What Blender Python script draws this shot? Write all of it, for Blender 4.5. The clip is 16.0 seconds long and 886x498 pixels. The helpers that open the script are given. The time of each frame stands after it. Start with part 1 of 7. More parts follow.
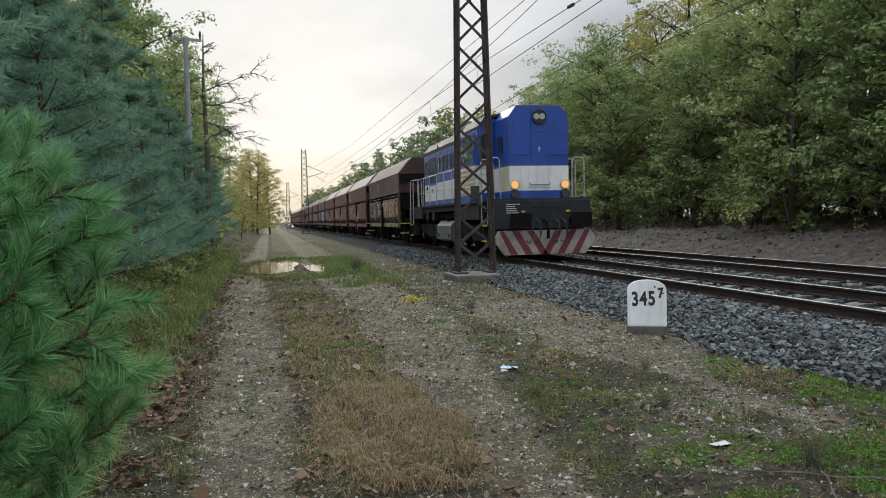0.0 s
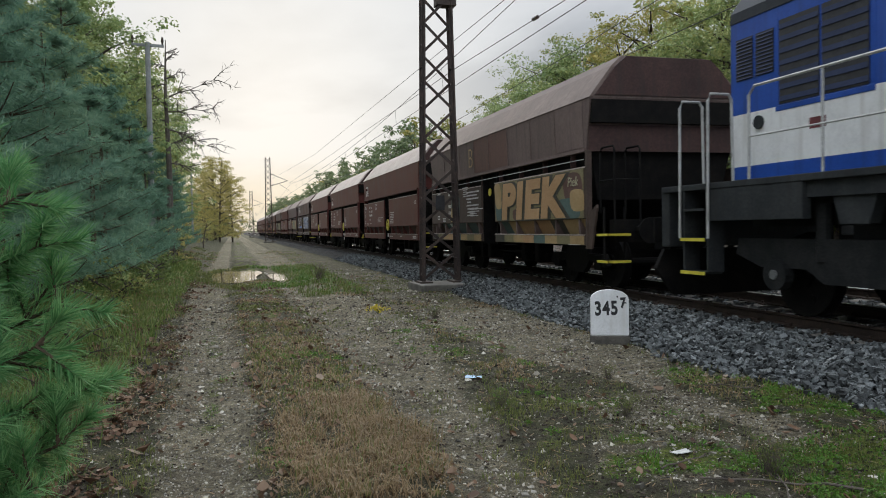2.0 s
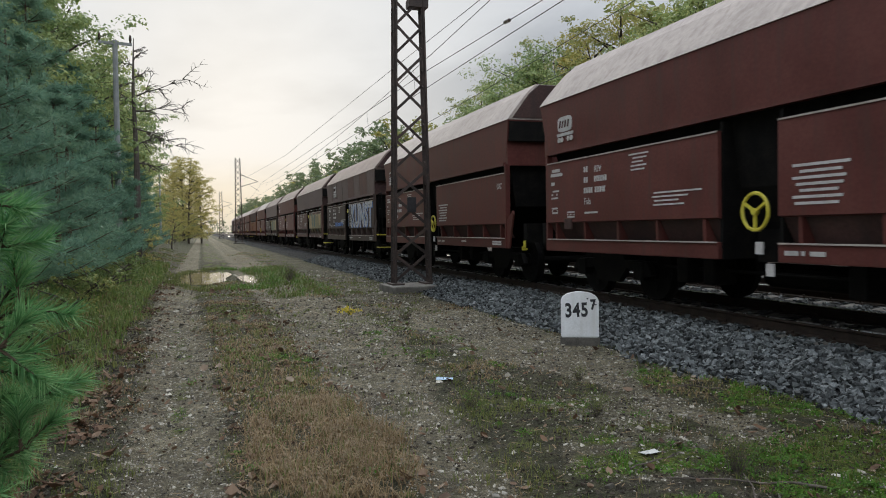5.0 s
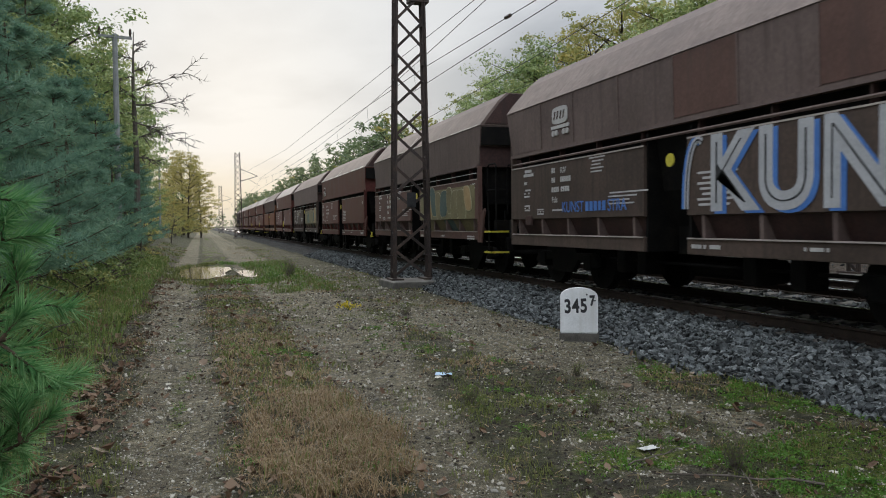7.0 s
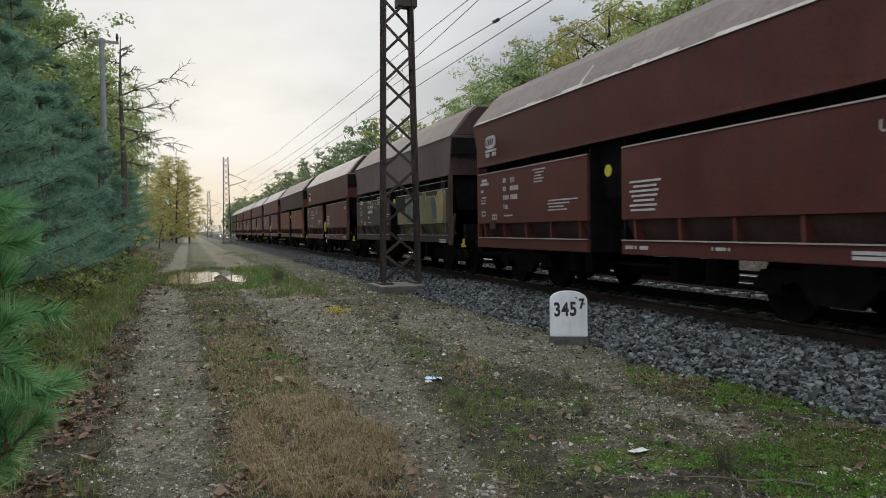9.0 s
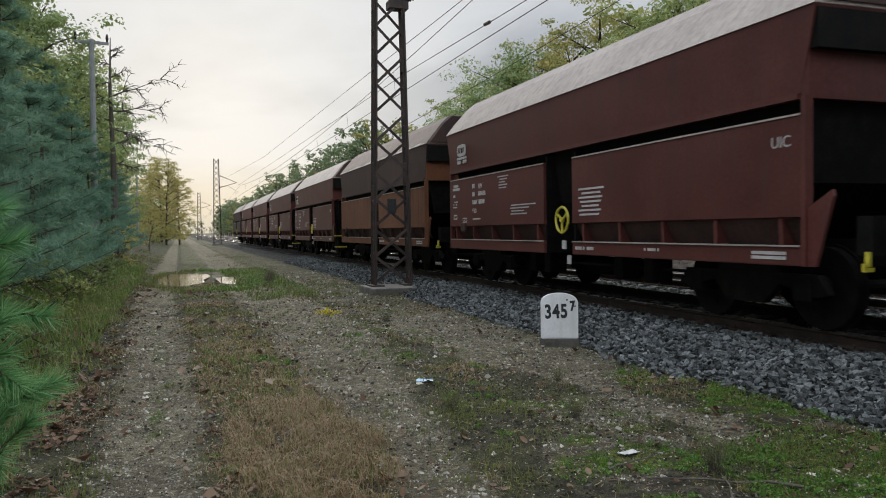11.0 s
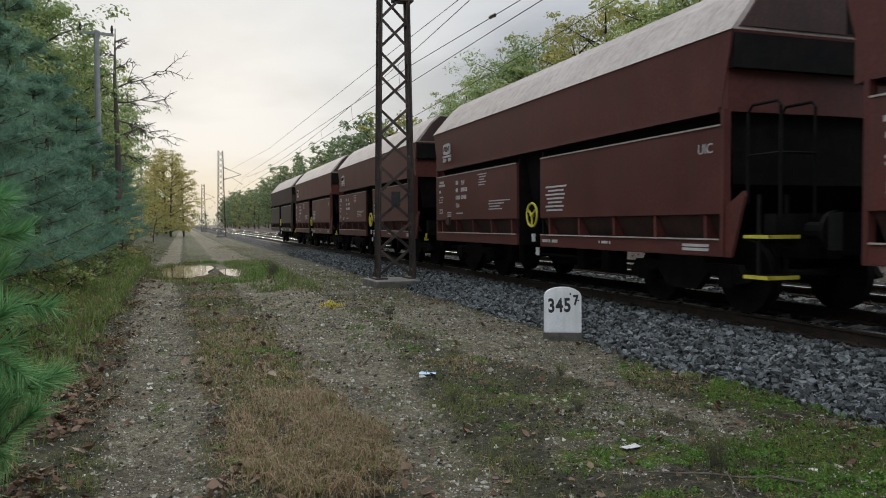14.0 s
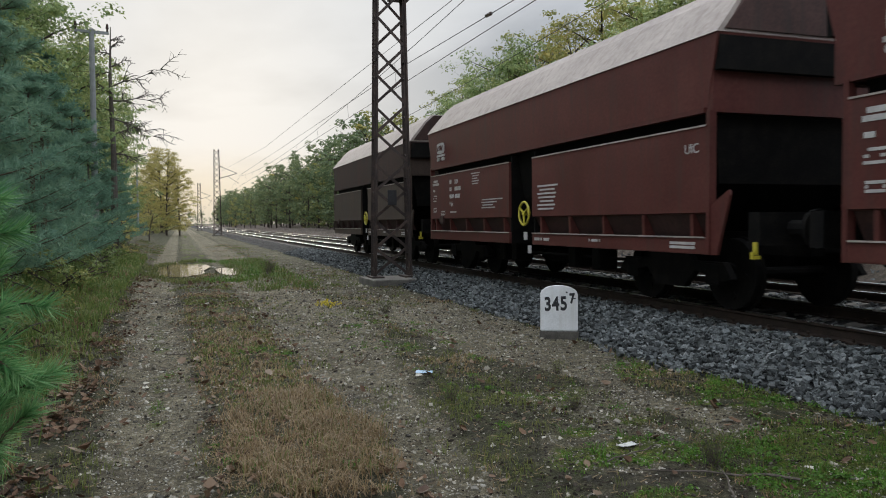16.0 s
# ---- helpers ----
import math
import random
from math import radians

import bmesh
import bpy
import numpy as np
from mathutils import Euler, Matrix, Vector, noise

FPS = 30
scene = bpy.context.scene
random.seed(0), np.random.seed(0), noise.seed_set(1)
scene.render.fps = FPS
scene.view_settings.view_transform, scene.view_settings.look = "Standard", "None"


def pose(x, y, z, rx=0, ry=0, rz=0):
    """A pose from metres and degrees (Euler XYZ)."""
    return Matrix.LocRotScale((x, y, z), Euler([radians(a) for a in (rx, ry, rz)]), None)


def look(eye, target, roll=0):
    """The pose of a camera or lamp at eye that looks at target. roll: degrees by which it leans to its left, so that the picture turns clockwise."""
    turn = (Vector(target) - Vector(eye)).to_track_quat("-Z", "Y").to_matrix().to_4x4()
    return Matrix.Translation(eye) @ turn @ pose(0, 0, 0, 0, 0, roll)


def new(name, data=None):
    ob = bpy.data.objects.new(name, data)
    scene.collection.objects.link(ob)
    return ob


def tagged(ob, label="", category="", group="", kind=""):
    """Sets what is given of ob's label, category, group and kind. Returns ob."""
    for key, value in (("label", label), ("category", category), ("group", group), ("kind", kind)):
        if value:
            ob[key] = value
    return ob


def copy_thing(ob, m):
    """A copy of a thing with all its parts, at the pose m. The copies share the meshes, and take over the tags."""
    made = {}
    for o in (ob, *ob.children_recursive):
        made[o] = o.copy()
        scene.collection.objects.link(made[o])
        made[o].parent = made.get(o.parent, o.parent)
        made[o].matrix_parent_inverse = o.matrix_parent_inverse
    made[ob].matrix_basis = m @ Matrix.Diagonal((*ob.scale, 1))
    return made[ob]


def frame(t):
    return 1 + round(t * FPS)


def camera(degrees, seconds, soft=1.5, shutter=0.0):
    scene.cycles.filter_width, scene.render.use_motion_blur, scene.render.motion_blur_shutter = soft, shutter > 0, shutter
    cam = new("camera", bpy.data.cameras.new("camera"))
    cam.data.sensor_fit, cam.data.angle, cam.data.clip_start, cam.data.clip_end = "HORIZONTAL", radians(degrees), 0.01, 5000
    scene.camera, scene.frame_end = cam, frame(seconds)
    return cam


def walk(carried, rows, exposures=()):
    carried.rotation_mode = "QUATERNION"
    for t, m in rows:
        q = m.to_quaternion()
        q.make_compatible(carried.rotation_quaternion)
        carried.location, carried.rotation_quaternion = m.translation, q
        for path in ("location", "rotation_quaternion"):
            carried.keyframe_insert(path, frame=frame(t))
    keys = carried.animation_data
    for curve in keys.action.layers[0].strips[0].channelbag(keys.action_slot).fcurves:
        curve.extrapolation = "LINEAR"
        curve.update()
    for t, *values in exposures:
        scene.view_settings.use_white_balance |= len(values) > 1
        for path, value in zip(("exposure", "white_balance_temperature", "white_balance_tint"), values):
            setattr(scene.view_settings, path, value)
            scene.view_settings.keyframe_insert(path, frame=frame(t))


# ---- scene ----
EYE = (0.0, 0.0, 1.55)


def aim(turn, tilt, roll):
    """A camera pose at EYE: degrees to the right of the track's direction, degrees up, degrees of roll."""
    a, b = radians(turn), radians(tilt)
    way = Vector((math.sin(a) * math.cos(b), math.cos(a) * math.cos(b), math.sin(b)))
    return look(EYE, Vector(EYE) + 10 * way, roll)


cam = camera(60.35, 16.0, soft=1.0, shutter=0.1)
TURNS = (
    (0, 12.76, -2.26, -1.28), (0.5, 13.52, -2.19, -1.30), (1, 13.83, -2.14, -1.18), (1.5, 14.56, -1.88, -1.11),
    (2, 15.42, -1.60, -0.96), (2.5, 16.12, -1.40, -0.81), (3, 16.78, -1.24, -0.80), (3.5, 17.15, -1.27, -0.76),
    (4, 17.36, -1.38, -0.81), (6.5, 17.70, -1.71, -0.64), (7, 17.59, -1.84, -0.51), (7.5, 17.63, -1.87, -0.58),
    (8, 18.02, -1.68, -0.72), (8.5, 18.27, -1.57, -0.76), (9, 18.39, -1.55, -0.77), (11.5, 19.14, -1.38, -0.67),
    (12, 19.11, -1.45, -0.58), (12.5, 19.14, -1.51, -0.54), (13, 19.05, -1.62, -0.44), (13.5, 18.91, -1.75, -0.37),
    (14, 18.78, -1.90, -0.35), (14.5, 18.64, -2.04, -0.20), (15, 18.77, -2.05, -0.23), (15.5, 18.79, -2.10, -0.35),
    (16, 19.05, -2.01, -0.41))
walk(cam, [(t, aim(a, b, c)) for t, a, b, c in TURNS], exposures=[(0, 0.15), (1.5, 0.1), (3, 0.04), (7, 0.03), (16, -0.01)])

# ---- world and sun: thin evening overcast, sun low over the line ----
SUN_TURN, SUN_UP = 2.0, 13.0
world = bpy.data.worlds.new("sky")
scene.world = world
world.use_nodes = True


def sky():
    t = world.node_tree
    t.nodes.clear()
    N, L = t.nodes.new, t.links.new
    out, bg = N("ShaderNodeOutputWorld"), N("ShaderNodeBackground")
    neb = N("ShaderNodeTexSky")
    neb.sky_type, neb.sun_disc = "NISHITA", False
    neb.sun_elevation, neb.sun_rotation = radians(SUN_UP), radians(SUN_TURN)
    neb.dust_density, neb.air_density = 3.0, 1.0
    co = N("ShaderNodeTexCoord")
    sep = N("ShaderNodeSeparateXYZ")
    L(co.outputs["Generated"], sep.inputs[0])
    # clouds lie in a plane high above: stretch towards the horizon
    up = N("ShaderNodeMath"); up.operation = "MAXIMUM"; up.inputs[1].default_value = 0.0
    L(sep.outputs["Z"], up.inputs[0])
    add = N("ShaderNodeMath"); add.operation = "ADD"; add.inputs[1].default_value = 0.09
    L(up.outputs[0], add.inputs[0])
    dv = N("ShaderNodeVectorMath"); dv.operation = "DIVIDE"
    cmb = N("ShaderNodeCombineXYZ")
    for k in range(3):
        L(add.outputs[0], cmb.inputs[k])
    L(co.outputs["Generated"], dv.inputs[0]); L(cmb.outputs[0], dv.inputs[1])
    mp = N("ShaderNodeMapping"); mp.inputs["Scale"].default_value = (0.55, 0.35, 0.5)
    mp.inputs["Rotation"].default_value = (0, 0, 0.5)
    L(dv.outputs[0], mp.inputs[0])
    nz = N("ShaderNodeTexNoise"); nz.inputs["Scale"].default_value = 1.6; nz.inputs["Detail"].default_value = 6; nz.inputs["Roughness"].default_value = 0.5
    L(mp.outputs[0], nz.inputs["Vector"])
    ramp = N("ShaderNodeValToRGB")
    ramp.color_ramp.elements[0].position, ramp.color_ramp.elements[0].color = 0.4, (0.36, 0.385, 0.42, 1)
    ramp.color_ramp.elements[1].position, ramp.color_ramp.elements[1].color = 0.6, (0.68, 0.695, 0.71, 1)
    L(nz.outputs["Fac"], ramp.inputs[0])
    # the cloud is brighter and warmer towards the hidden sun
    a, b = radians(SUN_TURN), radians(SUN_UP)
    dot = N("ShaderNodeVectorMath"); dot.operation = "DOT_PRODUCT"
    dot.inputs[1].default_value = (math.sin(a) * math.cos(b), math.cos(a) * math.cos(b), math.sin(b))
    L(co.outputs["Generated"], dot.inputs[0])
    near = N("ShaderNodeMapRange"); near.inputs[1].default_value, near.inputs[2].default_value = 0.9, 1.0
    near.interpolation_type = "SMOOTHSTEP"
    L(dot.outputs["Value"], near.inputs[0])
    glow = N("ShaderNodeMixRGB"); glow.inputs[2].default_value = (0.95, 0.945, 0.9, 1)
    near.inputs[4].default_value = 0.5
    L(near.outputs[0], glow.inputs[0]); L(ramp.outputs[0], glow.inputs[1])
    # warm band just above the horizon
    low = N("ShaderNodeMapRange"); low.inputs[1].default_value, low.inputs[2].default_value = 0.11, 0.02
    low.interpolation_type = "SMOOTHSTEP"
    L(sep.outputs["Z"], low.inputs[0])
    front = N("ShaderNodeMapRange"); front.inputs[1].default_value, front.inputs[2].default_value = 0.75, 1.0
    L(dot.outputs["Value"], front.inputs[0])
    fm = N("ShaderNodeMath"); fm.operation = "MULTIPLY"
    L(low.outputs[0], fm.inputs[0]); L(front.outputs[0], fm.inputs[1])
    warm = N("ShaderNodeMixRGB"); warm.inputs[2].default_value = (0.8, 0.72, 0.57, 1)
    L(fm.outputs[0], warm.inputs[0]); L(glow.outputs[0], warm.inputs[1])
    # overcast over the clear sky
    dim = N("ShaderNodeMixRGB"); dim.blend_type = "MULTIPLY"; dim.inputs[0].default_value = 1.0; dim.inputs[2].default_value = (0.05, 0.05, 0.05, 1)
    L(neb.outputs[0], dim.inputs[1])
    mix = N("ShaderNodeMixRGB"); mix.inputs[0].default_value = 0.93
    L(dim.outputs[0], mix.inputs[1]); L(warm.outputs[0], mix.inputs[2])
    # an overcast sky is brightest overhead
    top = N("ShaderNodeMapRange"); top.inputs[1].default_value, top.inputs[2].default_value = 0.32, 0.62
    top.inputs[3].default_value, top.inputs[4].default_value = 1.0, 3.6
    L(sep.outputs["Z"], top.inputs[0])
    lift = N("ShaderNodeVectorMath"); lift.operation = "SCALE"
    L(mix.outputs[0], lift.inputs[0]); L(top.outputs[0], lift.inputs["Scale"])
    cool = N("ShaderNodeVectorMath"); cool.operation = "MULTIPLY"; cool.inputs[1].default_value = (0.97, 1.0, 1.05)
    L(lift.outputs[0], cool.inputs[0]); L(cool.outputs[0], bg.inputs["Color"]); bg.inputs["Strength"].default_value = 0.94
    L(bg.outputs[0], out.inputs["Surface"])


sky()
sun = new("sun", bpy.data.lights.new("sun", "SUN"))
sun.data.energy, sun.data.angle, sun.data.color = 0.8, radians(14), (1.0, 0.9, 0.76)
sun.matrix_basis = look((math.sin(radians(SUN_TURN)) * 60, 60, 60 * math.tan(radians(SUN_UP))), (0, 0, 0))

# ---- helpers ----


def part(name, bm, material, parent=None, label="", smooth=False):
    """Links a bmesh as one mesh object under a thing or a part."""
    me = bpy.data.meshes.new(name)
    bmesh.ops.recalc_face_normals(bm, faces=bm.faces)
    bm.to_mesh(me)
    bm.free()
    me.materials.append(material)
    if smooth:
        me.shade_smooth()
    ob = new(name, me)
    ob.parent = parent
    if label:
        ob["label"] = label
    return ob


def raw(name, verts, faces, material, parent=None, label="", smooth=False):
    me = bpy.data.meshes.new(name)
    me.from_pydata(verts, [], faces)
    me.materials.append(material)
    if smooth:
        me.shade_smooth()
    ob = new(name, me)
    ob.parent = parent
    if label:
        ob["label"] = label
    return ob


def again(name, ob, parent, m):
    """Another object on the same mesh."""
    o = new(name, ob.data)
    o.parent = parent
    o.matrix_basis = m
    return o


def box(bm, x0, x1, y0, y1, z0, z1, bevel=0.0):
    v = [bm.verts.new((x, y, z)) for z in (z0, z1) for y in (y0, y1) for x in (x0, x1)]
    fs = [bm.faces.new([v[i] for i in f]) for f in ((0, 2, 3, 1), (4, 5, 7, 6), (0, 1, 5, 4), (2, 6, 7, 3), (0, 4, 6, 2), (1, 3, 7, 5))]
    if bevel:
        bmesh.ops.bevel(bm, geom=list({e for f in fs for e in f.edges}), offset=bevel, segments=2, affect="EDGES", profile=0.6)
    return bm


def prism(bm, outline, a, b, axis="y"):
    """A closed outline drawn out from a to b. axis y: points are (x, z); x: (y, z); z: (x, y)."""
    put = {"y": lambda p, c: (p[0], c, p[1]), "x": lambda p, c: (c, p[0], p[1]), "z": lambda p, c: (p[0], p[1], c)}[axis]
    r0 = [bm.verts.new(put(p, a)) for p in outline]
    r1 = [bm.verts.new(put(p, b)) for p in outline]
    n = len(outline)
    bm.faces.new(r0)
    bm.faces.new(r1[::-1])
    for i in range(n):
        bm.faces.new((r0[i], r0[(i + 1) % n], r1[(i + 1) % n], r1[i]))
    return bm


def tube(bm, points, r, n=8, r1=None):
    """A round bar along a line of points, tapering from r to r1."""
    pts = [Vector(p) for p in points]
    rings = []
    for i, p in enumerate(pts):
        d = (pts[min(i + 1, len(pts) - 1)] - pts[max(i - 1, 0)]).normalized()
        side = d.cross(Vector((0, 0, 1)) if abs(d.z) < 0.95 else Vector((1, 0, 0))).normalized()
        other = d.cross(side)
        rr = r if r1 is None else r + (r1 - r) * i / (len(pts) - 1)
        rings.append([bm.verts.new(p + rr * (math.cos(k * math.tau / n) * side + math.sin(k * math.tau / n) * other)) for k in range(n)])
    for a, b in zip(rings, rings[1:]):
        for k in range(n):
            bm.faces.new((a[k], a[(k + 1) % n], b[(k + 1) % n], b[k]))
    bm.faces.new(rings[0][::-1])
    bm.faces.new(rings[-1])
    return bm


def bar(bm, p, q, w, h):
    """A flat or square bar from p to q."""
    p, q = Vector(p), Vector(q)
    d = (q - p).normalized()
    s = d.cross(Vector((0, 0, 1)) if abs(d.z) < 0.95 else Vector((0, 1, 0))).normalized()
    u = s.cross(d)
    ring = lambda c: [bm.verts.new(c + a * w / 2 * s + b * h / 2 * u) for a, b in ((-1, -1), (1, -1), (1, 1), (-1, 1))]
    a, b = ring(p), ring(q)
    bm.faces.new(a[::-1])
    bm.faces.new(b)
    for k in range(4):
        bm.faces.new((a[k], a[(k + 1) % 4], b[(k + 1) % 4], b[k]))
    return bm


def disc(bm, c, r, depth, axis="y", n=20):
    outline = [(c[0 if axis != "x" else 1] + r * math.cos(k * math.tau / n), (c[2] if axis != "z" else c[1]) + r * math.sin(k * math.tau / n)) for k in range(n)]
    base = {"y": c[1], "x": c[0], "z": c[2]}[axis]
    return prism(bm, outline, base - depth / 2, base + depth / 2, axis)


def ring(bm, c, r, thick, axis="x", n=28, m=6):
    vs = []
    for i in range(n):
        a = i * math.tau / n
        row = []
        for k in range(m):
            b = k * math.tau / m
            rad, off = r + thick * math.cos(b), thick * math.sin(b)
            p = (off, rad * math.cos(a), rad * math.sin(a)) if axis == "x" else (rad * math.cos(a), off, rad * math.sin(a))
            row.append(bm.verts.new((c[0] + p[0], c[1] + p[1], c[2] + p[2])))
        vs.append(row)
    for i in range(n):
        for k in range(m):
            bm.faces.new((vs[i][k], vs[(i + 1) % n][k], vs[(i + 1) % n][(k + 1) % m], vs[i][(k + 1) % m]))
    return bm


B = bmesh.new

# ---- materials ----


def surface(name, colours, scale=6.0, fine=60.0, rough=0.7, spread=0.15, bump=0.1, metal=0.0, depth=0.01, streak=None, spec=0.5, island=0.0, objects=0.0):
    """A worn surface: broad stains and fine grain between three colours, with uneven gloss and relief.
    streak: the colour of dirt that runs down. island, objects: how far loose pieces differ in brightness."""
    m = bpy.data.materials.new(name)
    m.use_nodes = True
    t = m.node_tree
    N, L = t.nodes.new, t.links.new
    p = t.nodes["Principled BSDF"]
    co = N("ShaderNodeTexCoord")
    broad, grain = N("ShaderNodeTexNoise"), N("ShaderNodeTexNoise")
    for nd, s, d in ((broad, scale, 5), (grain, fine, 4)):
        nd.inputs["Scale"].default_value, nd.inputs["Detail"].default_value, nd.inputs["Roughness"].default_value = s, d, 0.6
        L(co.outputs["Object"], nd.inputs["Vector"])
    mixv = N("ShaderNodeMath"); mixv.operation = "MULTIPLY_ADD"; mixv.inputs[1].default_value = 0.4
    L(grain.outputs["Fac"], mixv.inputs[0])
    half = N("ShaderNodeMath"); half.operation = "MULTIPLY"; half.inputs[1].default_value = 0.6
    L(broad.outputs["Fac"], half.inputs[0]); L(half.outputs[0], mixv.inputs[2])
    ramp = N("ShaderNodeValToRGB")
    e = ramp.color_ramp.elements
    e[0].position, e[0].color = 0.36, (*colours[0], 1)
    e[1].position, e[1].color = 0.64, (*colours[2], 1)
    mid = e.new(0.5); mid.color = (*colours[1], 1)
    L(mixv.outputs[0], ramp.inputs[0])
    colour = ramp.outputs[0]
    if streak:
        mp = N("ShaderNodeMapping"); mp.inputs["Scale"].default_value = (3.5, 3.5, 0.35)
        L(co.outputs["Object"], mp.inputs[0])
        st = N("ShaderNodeTexNoise"); st.inputs["Scale"].default_value, st.inputs["Detail"].default_value = 2.2, 6
        L(mp.outputs[0], st.inputs["Vector"])
        r2 = N("ShaderNodeMapRange"); r2.inputs[1].default_value, r2.inputs[2].default_value, r2.inputs[4].default_value = 0.5, 0.75, 0.75
        L(st.outputs["Fac"], r2.inputs[0])
        mx = N("ShaderNodeMixRGB"); mx.inputs[2].default_value = (*streak, 1)
        L(r2.outputs[0], mx.inputs[0]); L(colour, mx.inputs[1])
        colour = mx.outputs[0]
    if island or objects:
        src = N("ShaderNodeNewGeometry").outputs["Random Per Island"] if island else N("ShaderNodeObjectInfo").outputs["Random"]
        k = island or objects
        mr = N("ShaderNodeMapRange"); mr.inputs[3].default_value, mr.inputs[4].default_value = 1 - k, 1 + k
        L(src, mr.inputs[0])
        vm = N("ShaderNodeVectorMath"); vm.operation = "SCALE"
        L(colour, vm.inputs[0]); L(mr.outputs[0], vm.inputs["Scale"])
        colour = vm.outputs[0]
    L(colour, p.inputs["Base Color"])
    rr = N("ShaderNodeMapRange"); rr.inputs[3].default_value, rr.inputs[4].default_value = max(0.02, rough - spread), min(1, rough + spread)
    L(broad.outputs["Fac"], rr.inputs[0]); L(rr.outputs[0], p.inputs["Roughness"])
    p.inputs["Metallic"].default_value = metal
    p.inputs["Specular IOR Level"].default_value = spec
    if bump:
        bp = N("ShaderNodeBump"); bp.inputs["Strength"].default_value, bp.inputs["Distance"].default_value = bump, depth
        L(mixv.outputs[0], bp.inputs["Height"]); L(bp.outputs[0], p.inputs["Normal"])
    return m


def leafy(name, c1, c2, c3, through_light=0.35, rough=0.55):
    """Leaves: a colour for each loose piece, with light shining through."""
    m = bpy.data.materials.new(name)
    m.use_nodes = True
    t = m.node_tree
    N, L = t.nodes.new, t.links.new
    p = t.nodes["Principled BSDF"]
    g = N("ShaderNodeNewGeometry")
    oi = N("ShaderNodeObjectInfo")
    co = N("ShaderNodeTexCoord")
    nz = N("ShaderNodeTexNoise"); nz.inputs["Scale"].default_value = 0.7
    L(co.outputs["Object"], nz.inputs["Vector"])
    add = N("ShaderNodeMath"); add.operation = "MULTIPLY_ADD"; add.inputs[1].default_value = 0.45
    L(g.outputs["Random Per Island"], add.inputs[0]); 
    sc = N("ShaderNodeMath"); sc.operation = "MULTIPLY_ADD"; sc.inputs[1].default_value = 0.7
    L(nz.outputs["Fac"], sc.inputs[0])
    s2 = N("ShaderNodeMath"); s2.operation = "MULTIPLY_ADD"; s2.inputs[1].default_value, s2.inputs[2].default_value = 0.3, -0.22
    L(oi.outputs["Random"], s2.inputs[0]); L(s2.outputs[0], sc.inputs[2])
    L(sc.outputs[0], add.inputs[2])
    ramp = N("ShaderNodeValToRGB")
    e = ramp.color_ramp.elements
    e[0].position, e[0].color = 0.2, (*c1, 1)
    e[1].position, e[1].color = 0.95, (*c3, 1)
    k = e.new(0.55); k.color = (*c2, 1)
    L(add.outputs[0], ramp.inputs[0])
    L(ramp.outputs[0], p.inputs["Base Color"])
    p.inputs["Roughness"].default_value = rough
    p.inputs["Specular IOR Level"].default_value = 0.3
    tr = N("ShaderNodeBsdfTranslucent")
    L(ramp.outputs[0], tr.inputs["Color"])
    mx = N("ShaderNodeMixShader"); mx.inputs[0].default_value = through_light
    L(p.outputs[0], mx.inputs[1]); L(tr.outputs[0], mx.inputs[2])
    L(mx.outputs[0], t.nodes["Material Output"].inputs["Surface"])
    return m


def glowing(name, colour, strength):
    m = bpy.data.materials.new(name)
    m.use_nodes = True
    p = m.node_tree.nodes["Principled BSDF"]
    p.inputs["Base Color"].default_value = (*colour, 1)
    p.inputs["Emission Color"].default_value = (*colour, 1)
    p.inputs["Emission Strength"].default_value = strength
    p.inputs["Roughness"].default_value = 0.3
    return m


def glass(name, tint=(0.02, 0.025, 0.03)):
    m = bpy.data.materials.new(name)
    m.use_nodes = True
    p = m.node_tree.nodes["Principled BSDF"]
    p.inputs["Base Color"].default_value = (*tint, 1)
    p.inputs["Roughness"].default_value = 0.05
    p.inputs["Specular IOR Level"].default_value = 0.8
    return m


WAGON_RED = surface("wagon brown paint", ((0.075, 0.022, 0.018), (0.1, 0.03, 0.025), (0.125, 0.042, 0.034)), 1.2, 25, 0.5, 0.12, 0.04, streak=(0.07, 0.036, 0.03), objects=0.12, spec=0.25)
# WAGON_DARK is sooty paint, and also stands for shade on struts and ends.
WAGON_DARK = surface("sooty and shaded brown paint", ((0.04, 0.026, 0.024), (0.065, 0.038, 0.034), (0.09, 0.052, 0.046)), 1.5, 25, 0.6, 0.12, 0.05, streak=(0.042, 0.034, 0.031), objects=0.15, spec=0.15)
WAGON_GREY = surface("dusty grey brown paint", ((0.1, 0.072, 0.063), (0.135, 0.096, 0.085), (0.17, 0.125, 0.11)), 0.9, 18, 0.65, 0.12, 0.05, streak=(0.085, 0.062, 0.055), objects=0.08, spec=0.25)
WAGON_PATCH = surface("red oxide patch paint", ((0.09, 0.05, 0.04), (0.12, 0.066, 0.053), (0.15, 0.085, 0.068)), 1.3, 22, 0.65, 0.12, 0.06, streak=(0.085, 0.056, 0.047), spec=0.25)
DUST = surface("pale dust and lime", ((0.34, 0.31, 0.27), (0.45, 0.41, 0.36), (0.54, 0.5, 0.45)), 2.0, 30, 0.85, 0.08, 0.05, streak=(0.26, 0.22, 0.19))
WAGON_OLD = surface("faded brown paint", ((0.056, 0.041, 0.033), (0.077, 0.055, 0.044), (0.105, 0.073, 0.058)), 1.0, 20, 0.65, 0.12, 0.06, streak=(0.045, 0.035, 0.029), objects=0.12, spec=0.2)
WAGON_RUST = surface("rusty orange paint", ((0.11, 0.045, 0.022), (0.16, 0.062, 0.028), (0.2, 0.085, 0.045)), 1.0, 20, 0.7, 0.12, 0.08, streak=(0.07, 0.035, 0.025), spec=0.25)
